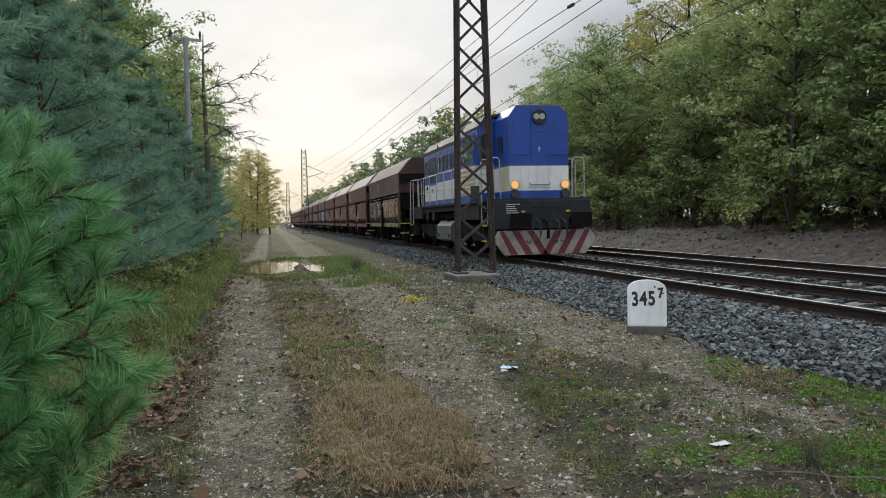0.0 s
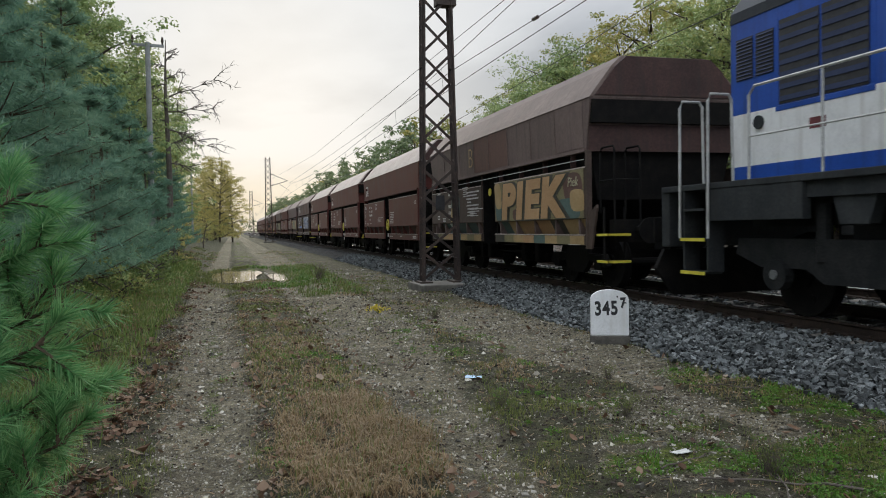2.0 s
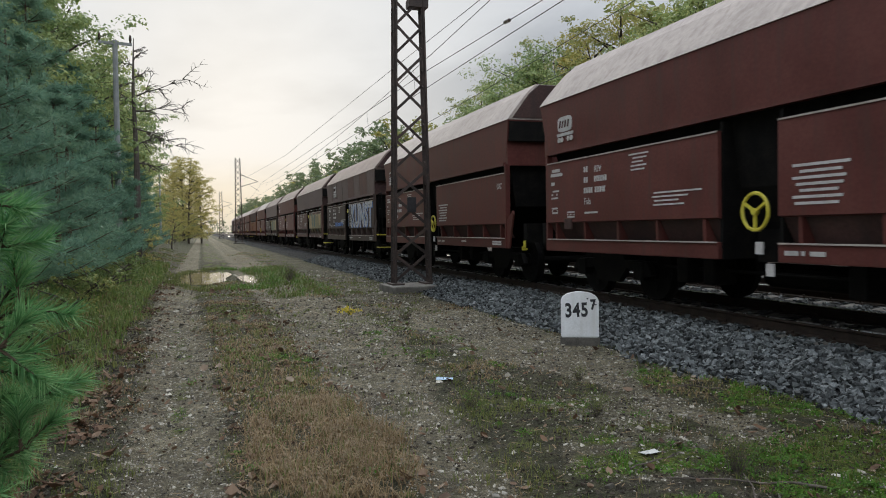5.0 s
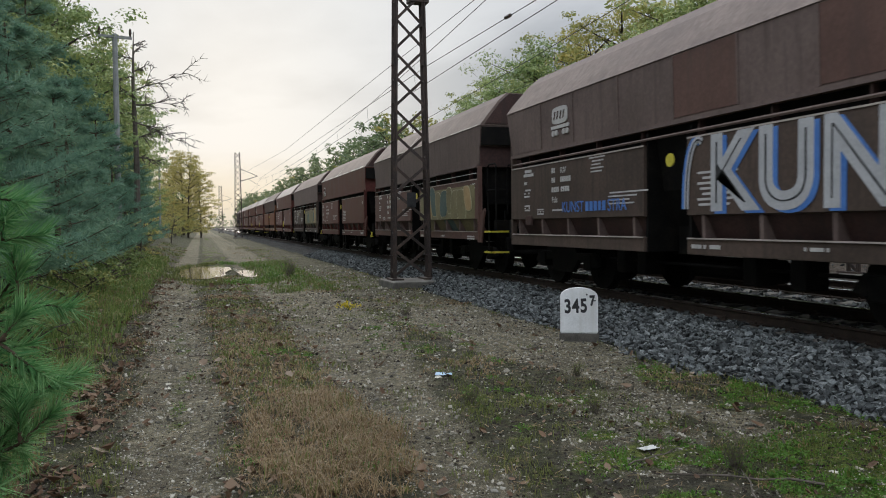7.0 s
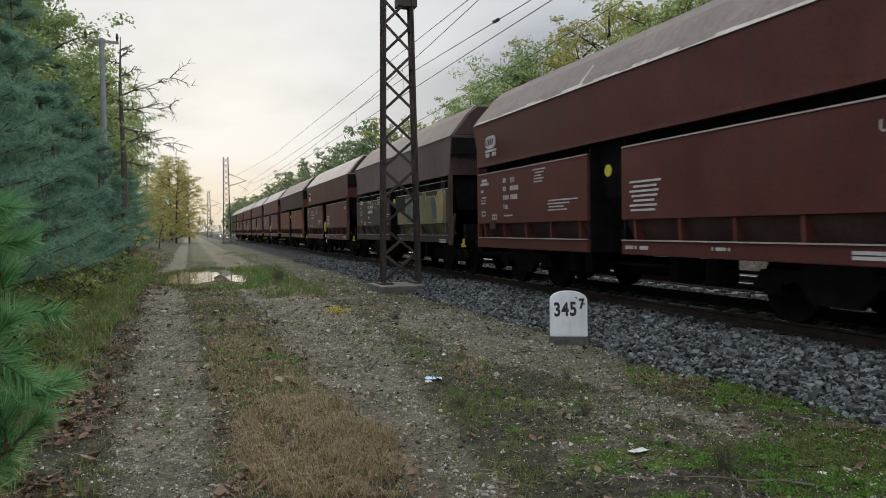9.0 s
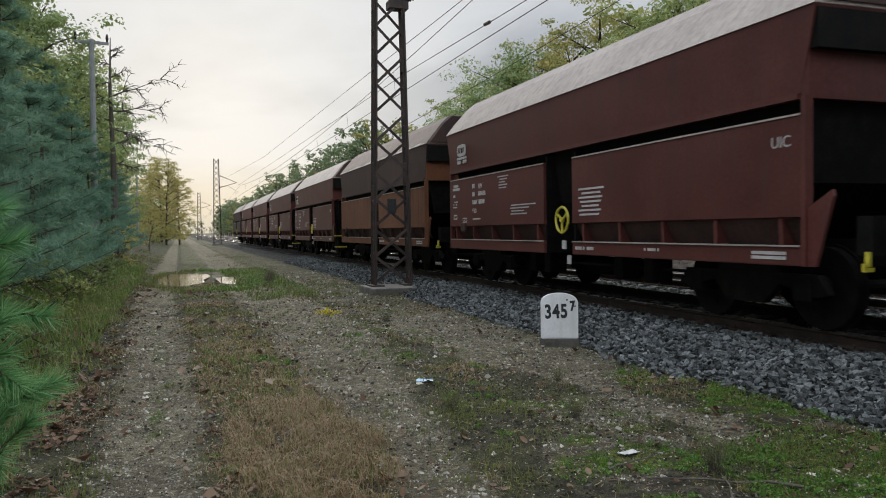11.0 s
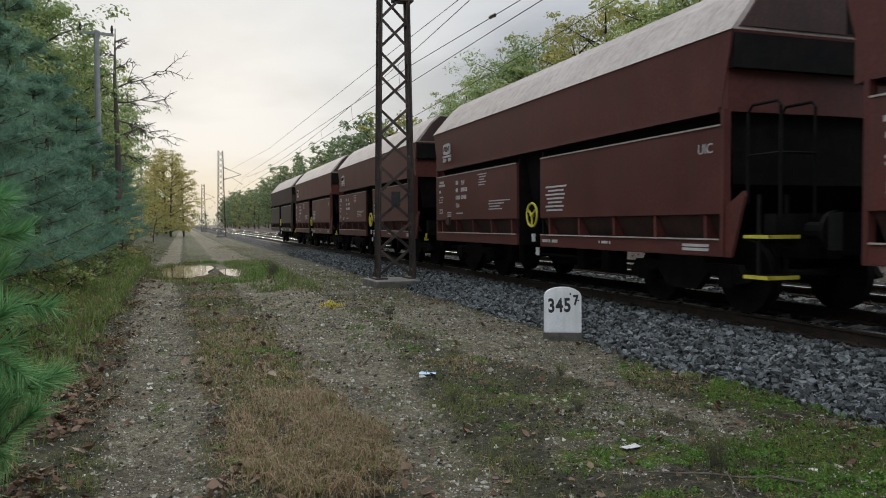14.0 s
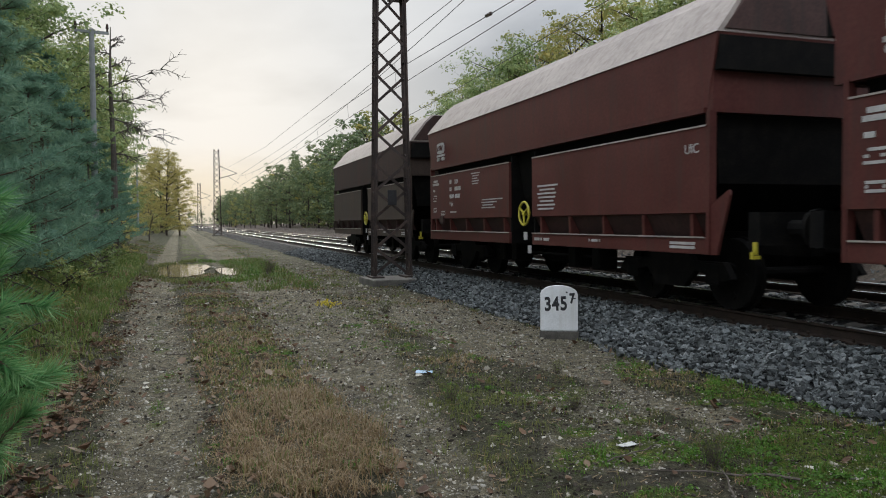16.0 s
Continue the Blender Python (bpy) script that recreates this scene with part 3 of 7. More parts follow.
def make_track(cx):
    base = tagged(new("railway_track"), "rusty rails with polished heads on concrete sleepers in ballast", "railway track", kind="structure")
    a, b = rail_profile()
    y0, y1 = -30, 420
    for sx in (-0.753, 0.753):
        out = [(cx + sx + x, z) for x, z in a] + [(cx + sx - 0.036, RAIL_TOP - 0.006)] + [(cx + sx + x, z) for x, z in b]
        rail = part("rail", prism(B(), out, y0, y1), RAIL_RUST, base)
        head = [(cx + sx + x, RAIL_TOP + z) for x, z in ((-0.034, -0.005), (0.034, -0.005), (0.03, 0.0), (0.02, 0.003), (-0.02, 0.003), (-0.03, 0.0))]
        part("rail_head", prism(B(), head, y0, y1), STEEL_BRIGHT, rail, "polished running surface")
    bm = B()
    prism(bm, [(-1.3, 0.03), (1.3, 0.03), (1.3, 0.19), (1.1, 0.22), (0.95, 0.235), (0.55, 0.235), (0.3, 0.2), (-0.3, 0.2), (-0.55, 0.235), (-0.95, 0.235), (-1.1, 0.22), (-1.3, 0.19)], -0.13, 0.13)
    first = part("sleeper", bm, CONCRETE, base, "pale concrete sleeper")
    first.matrix_basis = pose(cx, 0, 0)
    for k in range(-8, 190):
        if k:
            again("sleeper", first, base, pose(cx, k * 0.61, 0))
    bm = B()
    for sx in (-1, 1):
        box(bm, sx * 0.07, sx * 0.15, -0.07, 0.07, 0.235, 0.262, 0.006)
        tube(bm, [(sx * 0.11, 0, 0.26), (sx * 0.11, 0, 0.3)], 0.018, 6)
    clip = part("rail_clip", bm, RAIL_RUST, base)
    clip.matrix_basis = pose(cx - 0.753, 0, 0)
    for k in range(-2, 32):
        for sx in (-0.753, 0.753):
            if k or sx > 0:
                again("rail_clip", clip, base, pose(cx + sx, k * 0.61, 0))


make_track(C1)
make_track(C2)

# ---- ballast stones ----


def rocks(name, spots, material, label, seed, flat=0.75):
    """Loose broken stones in one mesh: each a cube with its corners pushed about."""
    rng = np.random.default_rng(seed)
    n = len(spots)
    base = np.array([(x, y, z) for z in (-1, 1) for y in (-1, 1) for x in (-1, 1)], float)
    v = base[None] * rng.uniform(0.25, 1.0, (n, 8, 3))
    v[:, :, 2] *= flat
    v *= rng.uniform(0.55, 1.35, (n, 1, 3))
    ang = rng.uniform(0, math.tau, (n, 3))
    for ax in range(3):
        c, s = np.cos(ang[:, ax])[:, None], np.sin(ang[:, ax])[:, None]
        i, j = ((1, 2), (0, 2), (0, 1))[ax]
        if ax < 2:
            c, s = np.cos(ang[:, ax] * 0.2)[:, None], np.sin(ang[:, ax] * 0.12)[:, None]
        a, b = v[:, :, i].copy(), v[:, :, j].copy()
        v[:, :, i], v[:, :, j] = a * c - b * s, a * s + b * c
    sp = np.array(spots)
    v = v * sp[:, None, 3:4] + sp[:, None, :3]
    quads = np.array([(0, 2, 3, 1), (4, 5, 7, 6), (0, 1, 5, 4), (2, 6, 7, 3), (0, 4, 6, 2), (1, 3, 7, 5)])
    f = (quads[None] + 8 * np.arange(n)[:, None, None]).reshape(-1, 4)
    ob = raw(name, v.reshape(-1, 3).tolist(), f.tolist(), material)
    return tagged(ob, label, name.replace("_", " "), kind="stuff")


def scatter_ballast():
    rng = random.Random(4)
    spots = []

    def lay(n, x0, x1, y0, y1, big=0.05):
        for _ in range(n):
            x, y = rng.uniform(x0, x1), rng.uniform(y0, y1)
            if x < 5.25 and rng.random() > step(4.75, 5.25, x + 0.25 * nz(x, y, 1.1, 2)):
                continue
            if any(abs(x - c - s) < 0.1 for c in (C1, C2) for s in (-0.753, 0.753)):
                continue
            onsleeper = any(abs(x - c) < 1.3 for c in (C1, C2)) and abs((y / 0.61 + 0.5) % 1 - 0.5) < 0.2
            if onsleeper and rng.random() < 0.93:
                continue
            spots.append((x, y, height(x, y) + rng.uniform(-0.015, 0.04), big * rng.uniform(0.55, 1.25)))
    lay(13500, 4.7, 6.9, 3.0, 9.0, 0.041)
    lay(12000, 4.9, 6.9, 9.0, 18.0, 0.043)
    lay(8000, 5.0, 6.9, 18.0, 40.0, 0.048)
    lay(4500, 6.9, 13.2, 4.0, 20.0, 0.05)
    lay(4000, 6.9, 13.2, 20.0, 50.0, 0.055)
    for _ in range(3200):       # rubble on the bank beyond the tracks
        x, y = rng.uniform(13.2, 17.5), rng.uniform(10, 60)
        spots.append((x, y, height(x, y), rng.uniform(0.02, 0.07) * (2.2 if rng.random() < 0.03 else 1)))
    rocks("ballast_stones", spots, BALLAST, "grey blue broken ballast stones heaped beside the rails", 5)


scatter_ballast()

# ---- train ----
PITCH = 12.54


def gone(t):
    """Metres that the train has run since the fourth second."""
    u = t - 4
    return 11.75 * u if u < 0 else float(np.interp(t, (4, 7, 9, 11.5, 12.5, 14, 14.5, 15.5, 16, 17), (0, 35.2, 59.0, 88.85, 101.2, 119.2, 125.35, 137.8, 144.1, 156.8)))


def lettering(parent, text, x, y, z, size, material, wide=1.0, name="lettering", slant=0.0):
    """Painted letters on a side that faces -x, starting at the far end."""
    cu = bpy.data.curves.new(name, "FONT")
    cu.body, cu.size, cu.extrude, cu.shear = text, size, 0.002, slant
    cu.materials.append(material)
    ob = new(name, cu)
    ob.parent = parent
    ob.matrix_basis = Matrix.Translation((x, y, z)) @ Matrix(((0, 0, -1, 0), (-1, 0, 0, 0), (0, 1, 0, 0), (0, 0, 0, 1))) @ Matrix.Diagonal((wide, 1, 1, 1))
    return ob


def bars(parent, x, y, z, rows, material, thick=0.035, gap=0.075, name="painted_mark"):
    """Lines of writing too small to read: plain bars. rows: lists of (start, length) towards the near end."""
    bm = B()
    for r, row in enumerate(rows):
        for a, l in row:
            box(bm, x - 0.003, x + 0.002, y - a - l, y - a, z - r * gap - thick, z - r * gap)
    return tagged(part(name, bm, material, parent), kind="stuff")


def loft(bm, sections):
    """Joins rectangular sections (half width, half length, height)."""
    rows = [[bm.verts.new((sx * w, sy * l, z)) for sx, sy in ((-1, -1), (1, -1), (1, 1), (-1, 1))] for w, l, z in sections]
    for a, b in zip(rows, rows[1:]):
        for k in range(4):
            bm.faces.new((a[k], a[(k + 1) % 4], b[(k + 1) % 4], b[k]))
    bm.faces.new(rows[0][::-1])
    bm.faces.new(rows[-1])
    return bm


def make_wheelset(parent, y, r, material=None):
    bm = B()
    tube(bm, [(-0.95, 0, 0), (0.95, 0, 0)], 0.075, 10)
    for s in (-1, 1):
        disc(bm, (s * 0.75, 0, 0), r, 0.13, "x", 24)
        disc(bm, (s * 0.69, 0, 0), r + 0.03, 0.03, "x", 24)
        disc(bm, (s * 0.83, 0, 0), r * 0.32, 0.06, "x", 12)
        for k in range(5):
            a = k * math.tau / 5
            disc(bm, (s * 0.82, 0.62 * r * math.cos(a), 0.62 * r * math.sin(a)), 0.05, 0.02, "x", 8)
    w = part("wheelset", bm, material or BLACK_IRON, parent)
    w.matrix_basis = pose(0, y, r)
    return w


HALF = 1.56          # half width over the lower panels


def make_wagon(paint, upper, roof, old=False, letters=True, hand_wheel=True, steps=False, graffiti="", emblem=(4.62, 2.93, 1.0), low=False, top=2.285, dust=0.0, seed=1):
    """A hopper wagon, origin on the rails at its middle, its far end towards +y."""
    w = new("hopper_wagon")
    x = HALF
    pb, s1, s0 = (1.275, 0.985, 0.8) if low else (1.245, 0.95, 0.74)     # panel foot, sill top and foot
    own = random.Random(seed)
    # upper hopper
    bm = B()
    loft(bm, [(1.46, 5.30, 2.46), (1.5, 5.36, 2.5), (1.53, 5.58, 3.36)])
    hop = part("hopper", bm, upper, w)
    bm = B()
    rows = [(1.545, 5.585, 3.362), (1.40, 5.58, 3.55), (1.08, 5.52, 3.93), (0.86, 5.46, 4.12)]
    loft(bm, rows)
    part("roof", bm, roof, hop, "dusty pale sloping roof")
    for sy in (-1, 1):      # end plates, band and beam, with the shade between wagons in their dark colours
        bm = B()
        rim = [(-1.44, 3.4), (1.44, 3.4), (1.05, 3.9), (0.84, 4.08), (-0.84, 4.08), (-1.05, 3.9)]
        prism(bm, rim, sy * 5.45, sy * 5.606)
        part("end_plate", bm, WAGON_DARK, hop, "dark sloping hopper end")
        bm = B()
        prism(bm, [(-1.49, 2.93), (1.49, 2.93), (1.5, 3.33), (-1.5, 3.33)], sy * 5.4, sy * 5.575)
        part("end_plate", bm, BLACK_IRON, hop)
        bm = B()
        box(bm, -1.5, 1.5, min(sy * 5.37, sy * 5.47), max(sy * 5.37, sy * 5.47), 2.44, 2.9)
        part("end_beam", bm, WAGON_DARK if old or low else paint, hop)
    for sx in (-1, 1):
        part("hopper_rim", box(B(), sx * 1.5 - 0.05, sx * 1.5 + 0.05, -5.36, 5.36, 2.44, 2.5), upper, hop)
    if old:
        for sx in (-1, 1):
            ys = [-5.2 + 1.3 * k + own.uniform(-0.15, 0.15) for k in range(9)]
            for k, y in enumerate(ys):
                if 0 < k < 8:
                    bm = prism(B(), [(sx * 1.5, 2.52), (sx * 1.513, 2.52), (sx * 1.542, 3.35), (sx * 1.53, 3.35)], y - 0.014, y + 0.014)
                    part("seam_strip", bm, upper, hop)
                if k < 8 and own.random() < 0.45:
                    bm = prism(B(), [(sx * 1.49, 2.53), (sx * 1.508, 2.53), (sx * 1.5345, 3.34), (sx * 1.52, 3.34)], y + 0.016, ys[k + 1] - 0.016)
                    part("side_plate", bm, own.choice((WAGON_PATCH, WAGON_GREY)), hop, "repainted side plate")
    if old or low:
        for sx in (-1, 1):
            part("side_rail", tube(B(), [(sx * 1.53, -5.3, 2.31), (sx * 1.53, 5.3, 2.31)], 0.022 if not low else 0.007, 6), WAGON_GREY if not low else RAILING, hop)
            for k in range(8):
                y = -4.55 + 1.3 * k
                # Struts coloured dark to carry the shade inside the gap.
                part("strut", box(B(), sx * 1.45 - 0.05, sx * 1.45 + 0.05, y - 0.015, y + 0.015, top - 0.05, 2.47), WAGON_DARK, hop)
    if dust:
        for sx in (-1, 1):
            bm = B()
            for k in range(30):               # dust lies unevenly along the roof edge
                y, u = -5.4 + 0.36 * k, dust * own.uniform(0.25, 1.0)
                prism(bm, [(sx * 1.547, 3.368), (sx * (1.547 - 0.061 * u), 3.368 + 0.079 * u), (sx * (1.543 - 0.061 * u), 3.362 + 0.079 * u), (sx * 1.54, 3.36)], y, y + 0.36)
            part("dust_streak", bm, DUST, hop, "pale dust along the roof edge")
            bm = prism(B(), [(sx * 1.4875, 3.447), (sx * 1.405, 3.553), (sx * 1.23, 3.7625), (sx * 1.21, 3.75), (sx * 1.39, 3.54), (sx * 1.47, 3.44)], 0.8, 0.88)
            part("dust_streak", bm, DUST, hop, "pale smear across the roof")
    for ob in (hop, *hop.children):           # the near end leans in further than the far one
        for v in ob.data.vertices:
            if v.co.y < -5.0:
                v.co.y += 0.17
    # inner hull, near-black in place of the shade behind the panels
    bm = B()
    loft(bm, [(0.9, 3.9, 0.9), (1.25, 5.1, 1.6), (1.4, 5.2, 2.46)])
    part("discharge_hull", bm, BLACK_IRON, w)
    # lower side panels, two a side
    for sx in (-1, 1):
        for y0, y1 in ((-5.25, -0.5), (0.5, 5.25)):
            bm = B()
            o = [(sx * (x - 0.045), top + 0.005), (sx * x, top), (sx * x, pb), (sx * (x - 0.05), pb - 0.015)]
            prism(bm, o, y0, y1)
            pan = part("side_panel", bm, paint, w)
            bm = B()
            box(bm, sx * x - 0.012, sx * x + 0.006, y0 + 0.01, y1 - 0.01, top - 0.013, top + 0.007)
            part("edge_strip", bm, WAGON_ROOF, pan)
            bm = B()
            prism(bm, [(sx * (x - 0.09), pb - 0.005), (sx * (x - 0.05), pb - 0.005), (sx * (x - 0.2), s1), (sx * (x - 0.24), s1)], y0 + 0.02, y1 - 0.02)
            part("chute", bm, WAGON_DARK, pan)
            n = 5
            for k in range(n):
                bm = B()
                y = y0 + 0.3 + (y1 - y0 - 0.6) * k / (n - 1)
                prism(bm, [(sx * (x - 0.06), pb - 0.005), (sx * (x - 0.02), pb - 0.005), (sx * (x - 0.03), s1), (sx * (x - 0.22), s1)], y - 0.03, y + 0.03)
                part("gusset", bm, upper, pan)
            bm = B()
            box(bm, sx * x - 0.12 * (sx > 0), sx * x + 0.12 * (sx < 0), y0, y1, s0, s1, 0.012)
            sill = part("side_sill", bm, paint, w)
            bm = B()
            box(bm, sx * x - 0.02, sx * x + 0.004, y0 + 0.02, y1 - 0.02, s1 - 0.014, s1 + 0.004)
            part("edge_strip", bm, WAGON_ROOF, sill)
        # corner posts and end gussets
        for sy in (-1, 1):
            bm = B()
            box(bm, sx * x - 0.1 * (sx > 0) - 0.0, sx * x + 0.1 * (sx < 0), sy * 5.28 - 0.03, sy * 5.28 + 0.03, 0.74, 2.46)
            if sy < 0:
                prism(bm, [(sy * 5.3, 1.32), (sy * 5.62, 1.5), (sy * 5.64, 1.44), (sy * 5.42, 0.74), (sy * 5.3, 0.74)], sx * x - 0.06 * sx, sx * x - 0.02 * sx, "x")
            part("corner_post", bm, paint, w)
    # middle doorway with the brake wheel, its shade painted as near-black bulkheads
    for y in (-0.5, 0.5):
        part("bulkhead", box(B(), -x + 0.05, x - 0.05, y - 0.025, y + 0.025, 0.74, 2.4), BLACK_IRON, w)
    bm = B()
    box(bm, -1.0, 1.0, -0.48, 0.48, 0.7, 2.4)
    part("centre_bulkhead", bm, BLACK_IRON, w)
    if hand_wheel:
        bm = B()
        c = (-x + 0.02, -0.12, 1.30)
        ring(bm, c, 0.21, 0.022, "x", 24, 6)
        for k in range(3):
            a = -math.pi / 2 + k * math.tau / 3
            bar(bm, c, (c[0], c[1] + 0.2 * math.cos(a), c[2] + 0.2 * math.sin(a)), 0.03, 0.03)
        disc(bm, c, 0.04, 0.06, "x", 10)
        part("brake_wheel", bm, YELLOW, w, "yellow three-spoked brake wheel")
        for dy, z in ((-0.19, 0.82), (-0.36, 0.58)):
            part("brake_plate", box(B(), -x + 0.01, -x + 0.03, dy - 0.06, dy + 0.06, z, z + 0.14), LETTER_WHITE, w, "white brake indicator plate")
    else:
        bm = B()
        disc(bm, (-x + 0.02, -0.1, 1.98), 0.09, 0.02, "x", 14)
        part("marker_disc", bm, YELLOW, w, "round yellow marker disc")
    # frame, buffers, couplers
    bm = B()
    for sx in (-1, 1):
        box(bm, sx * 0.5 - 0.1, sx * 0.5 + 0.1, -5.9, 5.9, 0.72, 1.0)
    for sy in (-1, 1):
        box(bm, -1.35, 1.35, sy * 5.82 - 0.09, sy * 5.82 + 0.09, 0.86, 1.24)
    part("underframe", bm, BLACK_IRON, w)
    for sy in (-1, 1):
        for sx in (-0.875, 0.875):
            bm = B()
            tube(bm, [(sx, sy * 5.9, 1.05), (sx, sy * 6.15, 1.05)], 0.1, 10)
            tube(bm, [(sx, sy * 6.15, 1.05), (sx, sy * 6.25, 1.05)], 0.075, 10)
            disc(bm, (sx, sy * 6.255, 1.05), 0.22, 0.03, "y", 16)
            part("buffer", bm, BLACK_IRON, w)
        bm = B()
        tube(bm, [(0, sy * 5.9, 1.03), (0, sy * 6.1, 0.98), (0, sy * 6.27, 0.92)], 0.045, 8)
        part("screw_coupler", bm, BLACK_IRON, w)
        part("brake_hose", tube(B(), [(0.3, sy * 5.9, 0.9), (0.32, sy * 6.1, 0.6), (0.3, sy * 6.27, 0.62)], 0.025, 6), BLACK_IRON, w)
    # bogies, their near-black colour holding the shade under the wagon
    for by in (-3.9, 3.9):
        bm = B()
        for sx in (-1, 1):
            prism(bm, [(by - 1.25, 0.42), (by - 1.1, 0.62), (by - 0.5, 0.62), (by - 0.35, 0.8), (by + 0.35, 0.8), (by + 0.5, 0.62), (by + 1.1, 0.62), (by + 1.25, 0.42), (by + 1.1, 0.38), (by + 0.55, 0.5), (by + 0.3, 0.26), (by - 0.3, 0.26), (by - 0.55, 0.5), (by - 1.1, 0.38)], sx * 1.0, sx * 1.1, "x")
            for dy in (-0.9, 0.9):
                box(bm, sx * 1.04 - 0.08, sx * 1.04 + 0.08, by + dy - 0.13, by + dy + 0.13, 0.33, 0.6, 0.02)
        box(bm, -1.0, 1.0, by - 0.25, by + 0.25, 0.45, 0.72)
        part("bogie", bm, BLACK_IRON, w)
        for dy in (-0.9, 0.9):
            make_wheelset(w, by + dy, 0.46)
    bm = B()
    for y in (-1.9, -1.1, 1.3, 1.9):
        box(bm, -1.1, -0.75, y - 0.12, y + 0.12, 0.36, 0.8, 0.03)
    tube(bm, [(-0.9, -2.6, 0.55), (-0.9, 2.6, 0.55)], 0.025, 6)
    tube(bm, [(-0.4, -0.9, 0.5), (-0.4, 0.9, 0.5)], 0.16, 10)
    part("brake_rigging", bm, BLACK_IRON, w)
    # end ladder and handrails at the near end
    bm = B()
    for px in (-1.42, -0.95):
        tube(bm, [(px, -5.55, 1.35), (px, -5.55, 2.38), (px, -5.62, 2.46), (px, -6.0, 2.46), (px, -6.05, 2.4), (px, -6.05, 1.2)], 0.018, 6)
    tube(bm, [(-1.42, -5.56, 1.9), (-1.42, -6.05, 1.9)], 0.015, 6)
    tube(bm, [(-1.42, -6.05, 1.9), (-0.95, -6.05, 1.9)], 0.015, 6)
    if steps:
        part("end_handrail", bm, BLACK_IRON, w)
        for z in (1.0, 0.55):
            bm = B()
            box(bm, -1.52, -1.1, -6.0, -5.62, z - 0.03, z, 0.008)
            for px in (-1.5, -1.12):
                box(bm, px - 0.012, px + 0.012, -5.85, -5.8, z, z + 0.45)
            st = part("footstep", bm, BLACK_IRON, w)
            bm = B()
            box(bm, -1.53, -1.1, -6.004, -5.96, z - 0.035, z + 0.004)
            box(bm, -1.535, -1.5, -6.004, -5.62, z - 0.035, z + 0.004)
            part("step_edge", bm, YELLOW, st, "yellow painted step edge")
    else:
        bm.free()
        bm = B()
        box(bm, -1.435, -1.395, -5.94, -5.90, 0.76, 0.9)
        box(bm, -1.47, -1.36, -5.94, -5.90, 0.71, 0.75)
        box(bm, -1.47, -1.445, -5.94, -5.90, 0.74, 0.79)
        part("tow_hook", bm, YELLOW, w, "yellow painted rope hook")
    # painted marks on the side that faces the lane
    s = -x - 0.004
    f = 5.25
    mark = LETTER_WHITE
    if letters and emblem:
        n = 24                                # rounded white tank emblem on the upper hopper
        oy, oz, k_ = emblem
        ex = -1.5 - 0.035 * (oz - 2.5) - 0.012
        bm = prism(B(), [(oy + k_ * 0.26 * math.copysign(abs(math.cos(k * math.tau / n)) ** 0.5, math.cos(k * math.tau / n)), oz + k_ * 0.13 * math.copysign(abs(math.sin(k * math.tau / n)) ** 0.5, math.sin(k * math.tau / n))) for k in range(n)], ex - 0.003, ex + 0.06, "x")
        box(bm, ex - 0.003, ex + 0.06, oy - k_ * 0.29, oy + k_ * 0.29, oz - k_ * 0.2, oz - k_ * 0.15)
        for dy in (-0.23, -0.12, 0.12, 0.23):
            disc(bm, (ex + 0.028, oy + k_ * dy, oz - k_ * 0.26), 0.045 * k_, 0.06, "x", 10)
        em = part("emblem", bm, mark, w, "white tank shaped emblem")
        for k in range(4):
            part("emblem_letter", bar(B(), (ex - 0.005, oy + k_ * (0.17 - 0.1 * k), oz - k_ * 0.06), (ex - 0.005, oy + k_ * (0.13 - 0.1 * k), oz + k_ * 0.06), 0.035 * k_, 0.004), upper, em)
    if old or low:
        f -= 0.42
    if letters:
        lettering(w, "RIV", s, f - 1.72, 2.02, 0.15, mark)
        lettering(w, "Fals", s, f - 1.38, 1.52, 0.15, mark)
        bars(w, s, f - 1.38, 2.13, [[(0, 0.05), (0.075, 0.05)], [(0, 0.05), (0.075, 0.05), (0.34, 0.05), (0.41, 0.03), (0.46, 0.05), (0.53, 0.05), (0.6, 0.05), (0.67, 0.05)], [(0, 0.05), (0.075, 0.05), (0.15, 0.05), (0.225, 0.05), (0.36, 0.05), (0.435, 0.05), (0.51, 0.05), (0.58, 0.025), (0.62, 0.05)]], mark, 0.09, 0.17)
        bars(w, s, f - 0.16, 2.17, [[(0.05, 0.3)], [(0, 0.44)], [], [(0.02, 0.12)]], mark, 0.055, 0.075)
        bars(w, s, f - 0.18, 1.8, [[(0.05, 0.24)], [(0, 0.06), (0.18, 0.06)], [(0, 0.24)]], mark, 0.03, 0.06)
        bars(w, s, f - 0.2, 1.5, [[(0, 0.22)], [(0, 0.03), (0.19, 0.03)], [(0, 0.22)]], mark, 0.03, 0.04)
        bars(w, s, f - 0.78, 1.42, [[(0, 0.26)], [(0, 0.03), (0.1, 0.05), (0.23, 0.03)], [(0, 0.26)]], mark, 0.025, 0.04)
        bars(w, s, f - 1.4, 1.4, [[(0, 0.42)]], mark, 0.03)
        bars(w, s, f - 2.75, 2.2, [[(0, 0.5)], [(0.1, 0.35)], [(0.08, 0.28)], [(0.05, 0.4)], [(0.06, 0.34)]], mark, 0.022, 0.055)
        bars(w, s, f - 3.35, 1.62, [[(0.04, 1.05)], [(0, 0.8)], [(0.05, 0.55)], [(0.02, 0.7)]], mark, 0.022, 0.055)
        bars(w, s, -0.72, 1.78, [[(0, 0.75)], [(0.1, 0.55)], [(0, 0.7)], [(0.05, 0.62)], [(0.1, 0.5)], [(0, 0.66)], [(0.03, 0.58)]], mark, 0.03, 0.066)
        lettering(w, "UIC", s, -4.84, 1.97, 0.17, mark)
